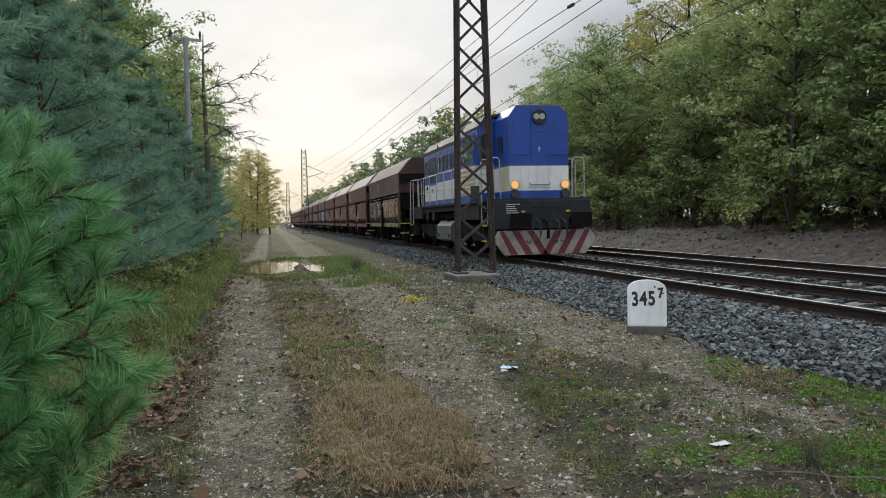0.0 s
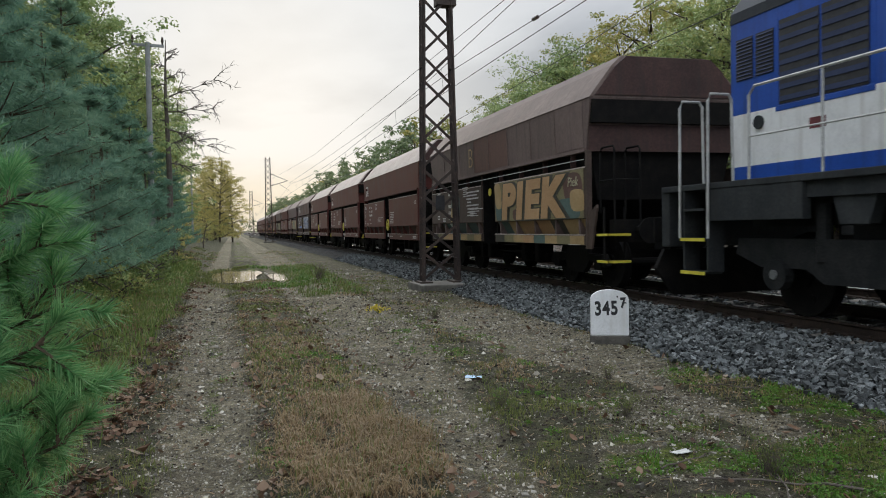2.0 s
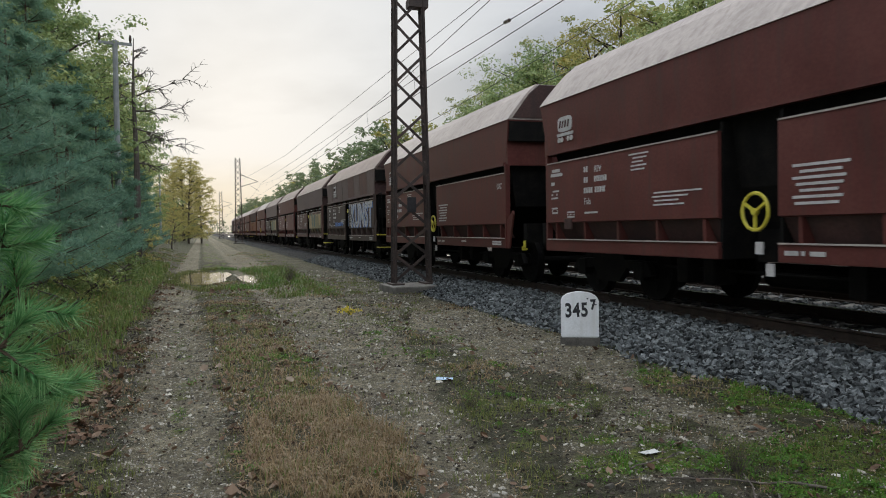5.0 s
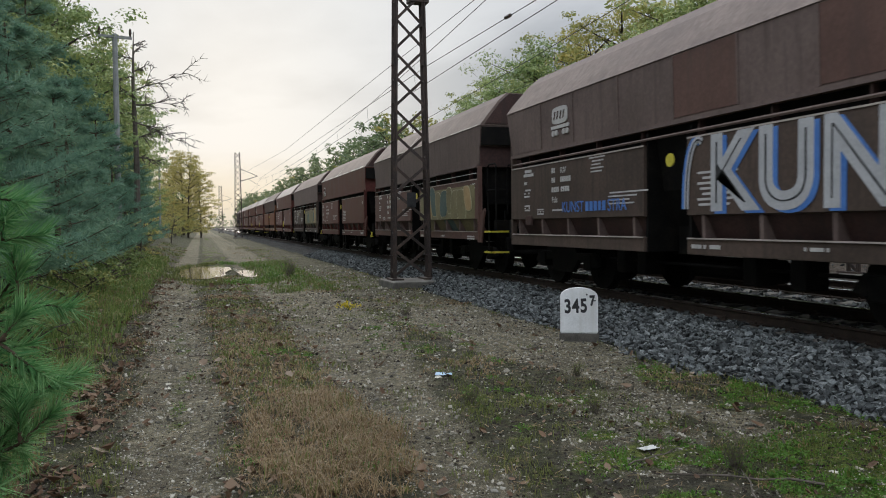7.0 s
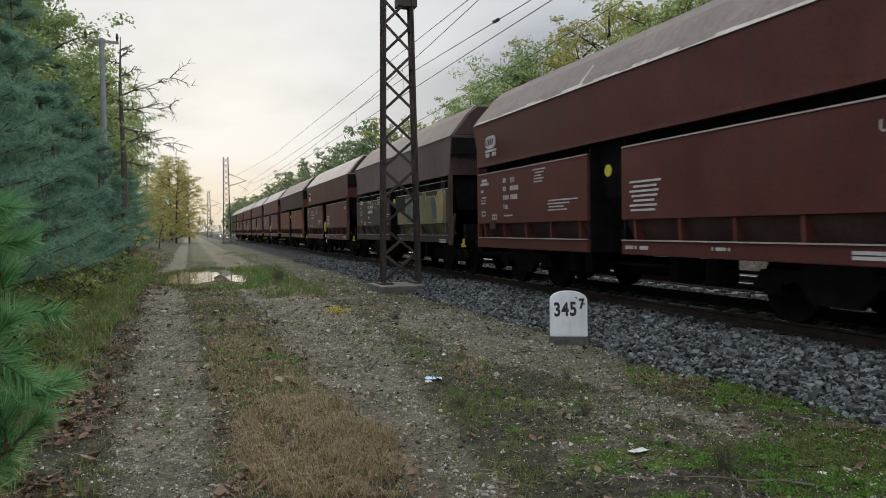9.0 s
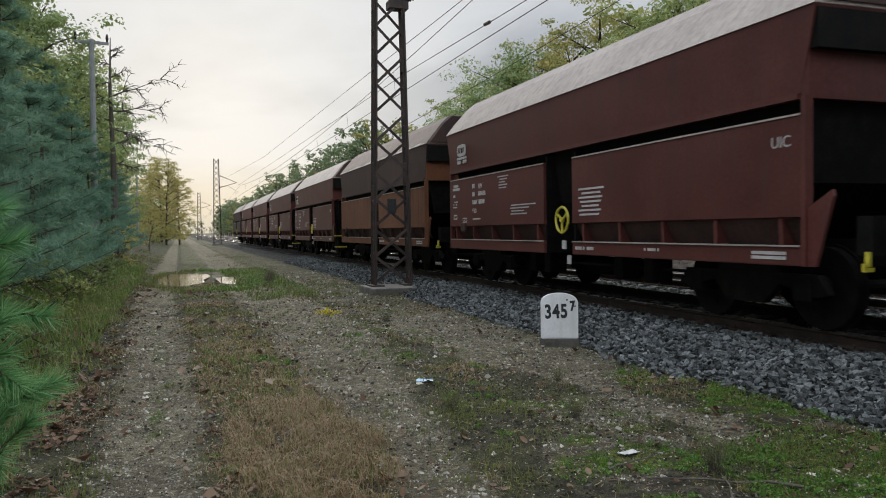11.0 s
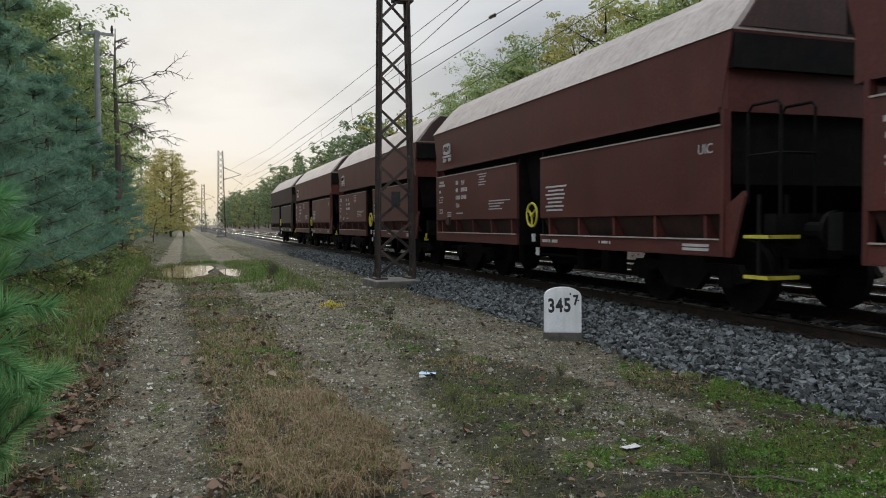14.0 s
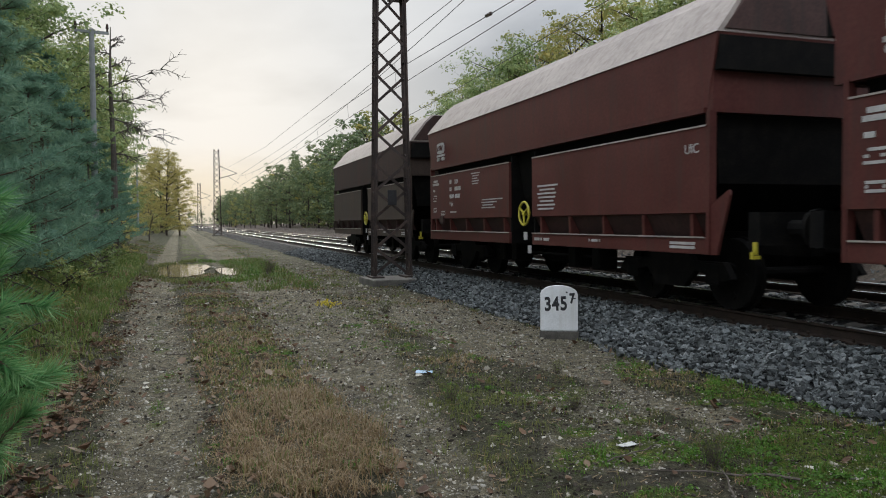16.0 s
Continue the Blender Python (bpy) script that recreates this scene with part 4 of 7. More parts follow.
    f = 5.25
    bars(w, s, -4.55, 0.885, [[(0, 0.5)], [(0, 0.5)]], mark, 0.035, 0.05)
    bars(w, s, -0.6, 0.87, [[(0, 0.2), (0.24, 0.05), (0.36, 0.2)]], mark, 0.05)
    bars(w, s, -2.5, 0.88, [[(0, 0.03), (0.08, 0.18), (0.3, 0.03)]], mark, 0.04)
    bm = B()
    box(bm, s - 0.02, s + 0.02, f - 0.95, f - 0.7, 1.12, 1.3, 0.01)
    part("label_holder", bm, WAGON_DARK, w)
    gx = s - 0.004
    if graffiti == "kunst":
        for dx, dy, mat_, sc in ((0.0, -0.07, GRAF_BLUE, 1.0), (-0.004, 0.0, GRAF_SILVER, 1.0), (-0.008, 0.0, LETTER_BLACK, 1.0)):
            t = lettering(w, "KUNST", gx + dx, -0.95 + dy, 1.33 - (0.03 if dy else 0), 1.22, mat_, 0.98, "graffiti")
            t.data.offset = 0.05 if mat_ is not LETTER_BLACK else -0.047
            t.data.space_character = 1.12
        for dx, dy, mat_, wide in ((0.0, -0.05, GRAF_BLUE, 0.1), (-0.004, 0.0, GRAF_SILVER, 0.09), (-0.008, 0.0, LETTER_BLACK, 0.018)):
            arc = [(-0.72 - 0.24 * math.cos(math.pi * k / 20) + dy + 0.02, 1.32 + 0.86 * math.sin(math.pi * k / 20) ** 0.8) for k in range(13)]
            bm = B()
            for p, q in zip(arc, arc[1:]):
                bar(bm, (gx + dx, -1.44 - p[0], p[1]), (gx + dx, -1.44 - q[0], q[1]), 0.004, wide)
            part("graffiti", bm, mat_, w)
        lettering(w, "KUNST", gx, f - 2.2, 1.34, 0.26, GRAF_BLUE, 0.95, "graffiti")
        bars(w, gx, f - 3.05, 1.5, [[(0, 0.1), (0.14, 0.1), (0.28, 0.1), (0.42, 0.08), (0.54, 0.1)]], GRAF_BLUE, 0.15, 0.2, "graffiti")
        lettering(w, "STRA", gx, f - 3.75, 1.34, 0.26, GRAF_BLUE, 0.9, "graffiti")

    def slope(y0, y1, mat_):
        """Sprayed colour on the slanting chute."""
        part("graffiti", prism(B(), [(-x + 0.046, pb - 0.012), (-x + 0.04, pb - 0.012), (-x + 0.19, s1 + 0.004), (-x + 0.2, s1 + 0.004)], y0, y1), mat_, w)

    def blob(cy, cz, ra, rb, lean, mat_, off, power=0.6):
        o = []
        for q in range(22):
            an = q * math.tau / 22
            u, v = ra * math.copysign(abs(math.cos(an)) ** power, math.cos(an)), rb * math.copysign(abs(math.sin(an)) ** power, math.sin(an))
            o.append((max(-5.22, min(5.22, cy + u + v * lean)), max(pb + 0.004, min(top - 0.02, cz + v))))
        part("graffiti", prism(B(), o, gx - off, gx + 0.002, "x"), mat_, w)

    if graffiti == "full":
        part("graffiti", box(B(), gx, gx + 0.003, -5.2, -0.55, pb + 0.003, top - 0.02), GRAF_OLIVE, w, "sprayed ochre field")
        for k, (cy, cz, ra, rb, m_) in enumerate(((-0.85, 1.55, 0.28, 0.3, GRAF_TEAL), (-0.75, 1.85, 0.22, 0.3, GRAF_TAN), (-4.75, 1.85, 0.4, 0.26, WAGON_PATCH), (-4.55, 1.45, 0.5, 0.2, GRAF_TEAL), (-2.2, 1.4, 0.5, 0.14, WAGON_PATCH), (-4.95, 1.6, 0.3, 0.2, GRAF_TAN))):
            blob(cy, cz, ra, rb, 0.2, m_, 0.001 + 0.0004 * k)
        for dx, dy, dz, mat_, fat in ((-0.004, -0.1, 0.0, GRAF_EDGE, 0.085), (-0.007, 0.0, 0.0, GRAF_EDGE, 0.085), (-0.01, 0.0, 0.0, GRAF_ORANGE, 0.06)):
            t = lettering(w, "PIEK", gx + dx, -1.0 + dy, pb + 0.08 + dz, 1.02, mat_, 1.5, "graffiti", 0.1)
            t.data.offset, t.data.space_character = fat, 1.15
        lettering(w, "Piek", gx - 0.012, -4.55, 1.86, 0.24, GRAF_PALE, 1.1, "graffiti", 0.2)
        for y0, y1, m_ in ((-5.2, -4.2, GRAF_TAN), (-4.2, -3.6, GRAF_EDGE), (-3.6, -2.0, GRAF_ORANGE), (-2.0, -1.3, GRAF_TAN), (-1.3, -0.6, GRAF_TEAL), (0.6, 1.1, WAGON_PATCH), (1.1, 2.9, GRAF_TEAL), (2.9, 3.5, GRAF_SILVER), (3.5, 4.3, GRAF_TEAL)):
            slope(y0, y1, m_)
        marks = (GRAF_TAN, GRAF_OLIVE, GRAF_TAN, GRAF_TEAL, GRAF_ORANGE, GRAF_TAN, GRAF_OLIVE, GRAF_EDGE)
        for k in range(16):
            y = -5.2 + 0.58 * k + (1.1 if k > 7 else 0)
            part("graffiti", box(B(), gx, gx + 0.003, y, min(y + 0.58, 5.2), s0 + 0.01, s1 - 0.02), marks[k % 8], w)
        blob(2.75, 1.65, 0.42, 0.36, -0.1, GRAF_EDGE, 0.003, 0.4)
        blob(2.75, 1.65, 0.38, 0.33, -0.1, GRAF_TEAL, 0.005, 0.4)
        blob(3.05, 1.5, 0.14, 0.2, -0.2, GRAF_TAN, 0.007)
        bars(w, gx - 0.002, 1.75, top - 0.1, [[(0.05, 1.05)], [(0.12, 0.8)], [(0.05, 1.0)], [(0.12, 0.3)], [(0.05, 1.0)], [(0.12, 0.9)], [(0.12, 0.6)], [(0.1, 0.5)]], mark, 0.035, 0.085)
        t = lettering(w, "B", -1.545, 1.6, 2.68, 0.72, GRAF_TAN, 1.0, "graffiti")
        t.data.offset = -0.01
    elif graffiti == "half":
        part("graffiti", box(B(), gx, gx + 0.003, -5.1, -0.6, pb + 0.003, top - 0.12), GRAF_OLIVE, w, "sprayed olive field")
        for k in range(9):          # bulging sprayed shapes that spell nothing
            cy, cz = -0.95 - 0.46 * k, 1.66 + own.uniform(-0.1, 0.1)
            ra, rb, lean = own.uniform(0.2, 0.34), own.uniform(0.28, 0.42), own.uniform(-0.35, 0.35)
            fill = own.choice((GRAF_OLIVE, GRAF_OLIVE, GRAF_OLIVE, GRAF_TEAL, GRAF_TAN))
            blob(cy, cz, ra + 0.012, rb + 0.012, lean, GRAF_PALE, 0.002 + 0.0012 * k)
            blob(cy, cz, ra, rb, lean, fill, 0.0026 + 0.0012 * k)
        for y0, y1, m_ in ((-5.1, -3.4, GRAF_OLIVE), (-3.4, -2.6, GRAF_TEAL), (-2.6, -0.7, GRAF_OLIVE), (2.2, 3.4, GRAF_EDGE)):
            slope(y0, y1, m_)
        t = lettering(w, "RIPA", gx, f - 2.0, 1.78, 0.42, GRAF_PALE, 1.3, "graffiti", 0.2)
        t.data.offset = -0.014
    return w


WAGONS = []


def make_train_of_wagons():
    clean = "red-brown hopper wagon with dusty pale roof and white lettering"
    kinds = {
        "clean": (make_wagon(WAGON_RED, WAGON_RED, WAGON_ROOF), clean),
        "ladder": (make_wagon(WAGON_RED, WAGON_RED, WAGON_ROOF, steps=True), "red-brown hopper wagon with dusty pale roof and yellow steps"),
        "disc": (make_wagon(WAGON_RED, WAGON_RED, ROOF_OLD, hand_wheel=False, dust=1.0), "dusty red-brown hopper wagon with a yellow disc"),
        "first": (make_wagon(WAGON_OLD, WAGON_GREY, ROOF_OLD, old=True, emblem=None, steps=True, hand_wheel=False, graffiti="full", low=True, top=2.17, seed=3), "faded brown hopper wagon sprayed with tan and teal graffiti"),
        "kunst": (make_wagon(WAGON_OLD, WAGON_GREY, ROOF_OLD, old=True, hand_wheel=False, steps=True, graffiti="kunst", emblem=(3.2, 3.04, 1.15), top=2.23, seed=4), "faded brown hopper wagon with large silver graffiti letters"),
        "tan": (make_wagon(WAGON_PATCH, WAGON_GREY, ROOF_OLD, emblem=None, hand_wheel=False, steps=True, graffiti="half", low=True, top=2.17, dust=0.35, seed=5), "dirty brown hopper wagon with olive graffiti on one panel"),
        "grey": (make_wagon(WAGON_OLD, WAGON_GREY, ROOF_OLD, emblem=None, hand_wheel=False, graffiti="half", low=True, top=2.12, seed=8), "grey-brown hopper wagon with olive graffiti on one panel"),
        "rust": (make_wagon(WAGON_RUST, WAGON_DARK, ROOF_OLD, letters=False, hand_wheel=False, dust=1.0), "sooty hopper wagon with rusty orange side panels"),
        "last": (make_wagon(WAGON_OLD, WAGON_DARK, WAGON_ROOF, letters=False), "grey-brown hopper wagon at the end of the train"),
    }
    order = ["first", "ladder", "clean", "clean", "kunst", "tan", "disc", "grey", "clean", "rust", "ladder", "ladder", "clean", "clean", "last"]
    used = set()
    for i, k in enumerate(order):
        ob, label = kinds[k]
        start = pose(C1, 11.71 - 5.25 + PITCH * (i - 1) - gone(0), RAIL_TOP)
        if k in used:
            ob = copy_thing(ob, start)
        used.add(k)
        ob.matrix_basis = start
        tagged(ob, label, "freight wagon", "wagons of the coal train")
        WAGONS.append((ob, 11.71 - 5.25 + PITCH * (i - 1)))


make_train_of_wagons()

# ---- locomotive: nose towards -y, origin on the rails at its middle ----
LOCO_AT = 26.35      # its middle at the clip's start, metres along the track


def panel_lines(bm, x, ys, z0, z1):
    for y in ys:
        box(bm, x - 0.004, x + 0.004, y - 0.006, y + 0.006, z0, z1)


def louvre(parent, x, y0, y1, z0, z1, n, sx):
    """A dark opening with slats, on a side facing sx."""
    bm = B()
    box(bm, x - 0.004, x + 0.004, y0, y1, z0, z1)
    back = part("louvre", bm, LETTER_BLACK, parent)
    bm = B()
    for k in range(n):
        z = z0 + (z1 - z0) * (k + 0.5) / n
        d = (z1 - z0) / n * 0.3
        prism(bm, [(x, z + d), (x + sx * 0.014, z - d), (x + sx * 0.01, z - d - 0.004), (x, z + d - 0.008)], y0 + 0.01, y1 - 0.01)
    part("slat", bm, LOCO_SLAT, back)


def rounded(bm, y0, y1, z0, z1, r, n=4):
    pts = []
    for cy, cz, a0 in ((y1 - r, z1 - r, 0), (y0 + r, z1 - r, 90), (y0 + r, z0 + r, 180), (y1 - r, z0 + r, 270)):
        for k in range(n + 1):
            a = radians(a0 + 90 * k / n)
            pts.append((cy + r * math.cos(a), cz + r * math.sin(a)))
    return pts


def window(parent, x0, x1, outline, axis, frame_mat):
    g = part("window_pane", prism(B(), outline, x0, x1, axis), GLASS_DARK, parent, "dark cab window")
    cy, cz = sum(p[0] for p in outline) / len(outline), sum(p[1] for p in outline) / len(outline)
    bm = B()
    n = len(outline)
    big = [(cy + (p[0] - cy) * 1.0 + math.copysign(0.035, p[0] - cy), cz + math.copysign(0.035, p[1] - cz) + (p[1] - cz)) for p in outline]
    a = (x0 + x1) / 2
    put = (lambda p, c: (c, p[0], p[1])) if axis == "x" else (lambda p, c: (p[0], c, p[1]))
    lo, hi = min(x0, x1), max(x0, x1)
    rings = [[bm.verts.new(put(p, c)) for p in line] for line, c in ((outline, lo - 0.008), (big, lo - 0.008), (big, hi + 0.008), (outline, hi + 0.008))]
    for k in range(4):
        q, r = rings[k], rings[(k + 1) % 4]
        for i in range(n):
            bm.faces.new((q[i], q[(i + 1) % n], r[(i + 1) % n], r[i]))
    part("window_frame", bm, frame_mat, g)
    return g


def make_loco():
    e = tagged(new("diesel_locomotive"), "blue and white diesel shunting locomotive with lit headlights and striped plough", "locomotive")
    hw = 0.88
    # deck and frame
    bm = B()
    box(bm, -1.45, 1.45, -6.05, 6.05, 1.6, 1.68, 0.01)
    part("deck", bm, LOCO_GREY, e)
    bm = B()
    for sx in (-1, 1):
        box(bm, sx * 1.3 - 0.08, sx * 1.3 + 0.08, -5.2, 5.2, 1.42, 1.6)
        box(bm, sx * 1.38 - 0.06, sx * 1.38 + 0.06, 3.9, 5.6, 1.18, 1.6, 0.01)
        box(bm, sx * 1.38 - 0.06, sx * 1.38 + 0.06, -4.5, -2.4, 1.1, 1.6, 0.01)
        for y in (-1.9, 2.2, 3.3):
            prism(bm, [(y - 0.28, 1.42), (y + 0.28, 1.42), (y + 0.18, 1.12), (y - 0.18, 1.12)], sx * 1.2, sx * 1.34, "x")
    box(bm, -0.7, 0.7, -5.6, 5.6, 1.1, 1.55)
    part("side_frame", bm, LOCO_GREY, e)
    for sx in (-1, 1):
        part("air_reservoir", tube(B(), [(sx * 1.05, -1.6, 1.28), (sx * 1.05, 3.0, 1.28)], 0.17, 12), BLACK_IRON, e)
    # fuel tank
    for sx in (-1, 1):
        bm = B()
        prism(bm, [(sx * 0.5, 1.08), (sx * 1.22, 1.08), (sx * 1.38, 0.9), (sx * 1.38, 0.42), (sx * 1.2, 0.34), (sx * 0.5, 0.34)], -0.7, 1.46)
        part("fuel_tank", bm, TANK_GREY, e, "grey box-shaped fuel tank")
    bm = B()
    for sx in (-1, 1):
        for y in (-0.42, 1.16):
            disc(bm, (sx * 1.385, y, 0.56), 0.07, 0.04, "x", 12)
        tube(bm, [(sx * 1.25, 0.15, 1.05), (sx * 1.25, 0.15, 1.16)], 0.07, 10)
    part("tank_cap", bm, LOCO_GREY, e)
    bm = B()
    box(bm, -1.1, 1.1, -1.7, 1.9, 0.45, 1.1)
    part("battery_box", bm, BLACK_IRON, e)
    # hood shells: octagonal top
    def shell(y0, y1, w, top, mats, name):
        white0, white1 = 1.9, 2.6
        c = 0.3
        for z0, z1, m in ((1.68, white0, LOCO_BLUE), (white0, white1, mats), (white1, 3.86, LOCO_BLUE)):
            part(name, box(B(), -w, w, y0, y1, z0, z1), m, e)
        bm = B()
        prism(bm, [(-w, 3.86), (w, 3.86), (w, top - c), (w - c * 0.75, top), (-w + c * 0.75, top), (-w, top - c)], y0, y1)
        return bm
    bm = shell(-5.8, -4.3, hw, 4.3, LOCO_WHITE, "front_hood")
    part("front_hood_top", bm, LOCO_BLUE, e)
    for sx in (-1, 1):
        part("hood_side_patch", box(B(), sx * hw - 0.004, sx * hw + 0.004, -5.7, -4.9, 1.9, 2.6), LOCO_CREAM, e, "cream repainted patch")
    bm = shell(-2.3, 5.8, hw, 4.28, LOCO_WHITE, "long_hood")
    part("long_hood_top", bm, LOCO_ROOF, e, "dark grey hood roof")
    bm = B()
    for sx in (-1, 1):
        box(bm, sx * hw - 0.012, sx * hw + 0.012, -2.3, 5.8, 3.84, 3.9)
        box(bm, sx * hw - 0.012, sx * hw + 0.012, 3.15, 3.25, 3.84, 4.1)
    box(bm, -0.5, 0.5, 2.8, 4.6, 4.28, 4.42, 0.04)
    box(bm, -0.3, 0.3, -1.5, -1.0, 4.28, 4.4, 0.03)
    tube(bm, [(0.2, 1.2, 4.25), (0.2, 1.2, 4.5)], 0.14, 12)
    part("roof_hatch", bm, LOCO_ROOF, e)
    # hood doors and louvres along the side
    for sx in (-1, 1):
        x = sx * (hw + 0.004)
        for k in range(9):
            y = -2.15 + 0.62 * k
            part("hood_door", box(B(), sx * hw - 0.004, sx * hw + 0.012, y + 0.02, y + 0.58, 2.62, 3.78, 0.006), LOCO_BLUE, e)
        for k in range(9):
            y = -2.15 + 0.62 * k
            part("hood_door", box(B(), sx * hw - 0.004, sx * hw + 0.011, y + 0.02, y + 0.58, 1.95, 2.598, 0.006), LOCO_WHITE, e)
        bm = B()
        for k in range(9):
            y = -2.15 + 0.62 * k
            for z in (3.7,):
                box(bm, sx * (hw + 0.01), sx * (hw + 0.03), y + 0.5, y + 0.56, z, z + 0.06)
        part("door_hinge", bm, LOCO_BLUE, e)
        for k in range(2):
            louvre(e, sx * (hw + 0.012), -1.44 + 0.62 * k, -1.05 + 0.62 * k, 2.15, 3.6, 34, sx)
        for k in range(2, 8):
            louvre(e, sx * (hw + 0.012), -1.49 + 0.62 * k, -1.01 + 0.62 * k - 0.02, 3.02, 3.58, 14, sx)
        # radiator
        for y0, y1 in ((3.55, 4.2), (4.24, 4.88)):
            louvre(e, sx * (hw + 0.008), y0, y1, 2.62, 3.66, 7, sx)
        for y0, y1 in ((4.98, 5.3), (5.36, 5.68)):
            louvre(e, sx * (hw + 0.006), y0, y1, 3.05, 3.6, 12, sx)
        bm = B()
        box(bm, sx * hw - 0.01, sx * hw + 0.03, 3.48, 4.95, 2.54, 2.61, 0.008)
        for y in (3.5, 4.22, 4.93):
            box(bm, sx * hw - 0.004, sx * hw + 0.03, y - 0.025, y + 0.025, 2.6, 3.7)
        part("radiator_frame", bm, LOCO_BLUE, e)
        bm = B()
        box(bm, sx * hw - 0.003, sx * hw + 0.012, 4.15, 4.4, 2.25, 2.38)
        part("maker_plate", bm, RED_PAINT, e)
        bm = B()
        disc(bm, (sx * (hw + 0.01), 5.25, 2.45), 0.09, 0.03, "x", 14)
        part("filler_cap", bm, LOCO_GREY, e)
    # cab
    cw = 1.48
    for sx in (-1, 1):
        part("cab_skirt", box(B(), sx * cw - 0.03, sx * cw + 0.03, -4.3, -2.3, 1.6, 1.85), LOCO_BLUE, e)
    bm = B()
    box(bm, -cw, cw, -4.3, -2.3, 1.85, 2.72)
    low = part("cab_body", bm, LOCO_CREAM, e, "cream ribbed lower cab side")
    for sx in (-1, 1):
        for k in range(6):
            z = 1.9 + 0.135 * k
            part("cab_rib", prism(B(), [(sx * cw, z), (sx * (cw + 0.03), z + 0.02), (sx * (cw + 0.03), z + 0.1), (sx * cw, z + 0.12)], -4.27, -2.33), LOCO_CREAM, low)
    bm = B()
    box(bm, -cw - 0.004, -cw + 0.1, -4.31, -4.29, 1.9, 2.6)
    part("cab_upper", prism(B(), [(-cw, 2.72), (cw, 2.72), (cw - 0.1, 3.86), (cw - 0.35, 4.12), (-cw + 0.35, 4.12), (-cw + 0.1, 3.86)], -4.3, -2.3), LOCO_BLUE, e)
    bm.free()
    part("cab_roof", prism(B(), [(-cw + 0.06, 3.86), (-cw + 0.3, 4.16), (-0.5, 4.3), (0.5, 4.3), (cw - 0.3, 4.16), (cw - 0.06, 3.86), (cw - 0.3, 4.1), (0.5, 4.22), (-0.5, 4.22), (-cw + 0.3, 4.1)], -4.42, -2.25), LOCO_ROOF, e, "grey arched cab roof")
    for y0, y1 in ((-4.2, -3.62), (-3.52, -3.02), (-2.95, -2.42)):
        o = rounded(None, y0, y1, 2.86, 3.68, 0.06)
        for sx in (-1, 1):
            q = [(y, z) for y, z in o]
            g = window(e, sx * (cw - 0.05), sx * (cw + 0.005), q, "x", LOCO_BLUE)
    for sx in (-1, 1):
        o = [(sx * a, z) for a, z in rounded(None, 0.96, 1.34, 2.8, 3.66, 0.08)]
        window(e, -4.315, -4.29, o, "y", LOCO_BLUE)
        bm = B()
        box(bm, sx * 1.18 - 0.28, sx * 1.18 + 0.28, -4.308, -4.3, 1.68, 1.9)
        part("cab_front_stripe", bm, LOCO_BLUE, e)
        bm = B()
        box(bm, sx * 1.18 - 0.29, sx * 1.18 + 0.29, -4.306, -4.3, 1.9, 2.6)
        part("cab_front_panel", bm, LOCO_WHITE, e)
        tube_y = -4.34
        bm = B()
        tube(bm, [(sx * 0.93, tube_y, 2.45), (sx * 1.42, tube_y, 2.45)], 0.015, 6)
        tube(bm, [(sx * 0.93, tube_y, 2.2), (sx * 1.42, tube_y, 2.2)], 0.012, 6)
        part("grab_bar", bm, RAILING, e)
    # front face
    bm = B()
    box(bm, -0.24, 0.24, -5.82, -5.8, 3.55, 4.2, 0.008)
    box(bm, -0.24, 0.24, -5.82, -5.8, 2.62, 3.5, 0.008)
    part("nose_door", bm, LOCO_BLUE, e)
    bm = B()
    box(bm, -0.34, 0.34, -5.816, -5.8, 1.98, 2.59, 0.006)
    part("nose_hatch", bm, LOCO_WHITE, e)
    bm = B()
    tube(bm, [(-0.3, -5.83, 2.12), (-0.28, -5.86, 2.06), (0.28, -5.86, 2.06), (0.3, -5.83, 2.12)], 0.014, 6)
    for sx in (-1, 1):
        tube(bm, [(sx * 0.35, -5.84, 2.92), (sx * 0.82, -5.84, 2.92)], 0.013, 6)
    part("grab_bar", bm, LOCO_BLUE, e)
    bm = B()
    prism(bm, [(-0.045, 3.06), (0.045, 3.06), (0.0, 3.15)], -5.826, -5.818)
    prism(bm, [(-0.03, 3.0), (0.03, 3.0), (0.0, 3.05)], -5.826, -5.818)
    part("warning_mark", bm, LETTER_WHITE, e)
    for k, (xx, z, r, m) in enumerate(((-0.75, 2.07, 0.12, HEADLIGHT), (0.75, 2.07, 0.12, HEADLIGHT), (-0.75, 1.8, 0.11, GLASS_DARK), (0.75, 1.8, 0.11, GLASS_DARK))):
        bm = B()
        ring(bm, (xx, -5.86, z), r, 0.025, "y", 20, 6)
        disc(bm, (xx, -5.82, z), r + 0.02, 0.05, "y", 20)
        h = part("headlight" if k < 2 else "tail_light", bm, LOCO_ROOF if k > 1 else LOCO_CREAM, e)
        part("lens", disc(B(), (xx, -5.858, z), r * 0.92, 0.03, "y", 20), m, h, "lit warm headlight lens" if k < 2 else "dark lamp lens")
    bm = B()
    disc(bm, (0, -5.84, 3.98), 0.21, 0.06, "y", 20)
    ring(bm, (0, -5.87, 3.98), 0.2, 0.02, "y", 20, 6)
    top = part("top_light", bm, LETTER_BLACK, e)
    for sx in (-0.085, 0.085):
        part("lens", disc(B(), (sx, -5.875, 3.98), 0.085, 0.02, "y", 14), LAMP_OFF, top, "pale unlit lamp glass")
    bm = B()
    louvre(e, -hw - 0.006, -5.2, -4.75, 3.0, 3.5, 10, -1)
    bm.free()
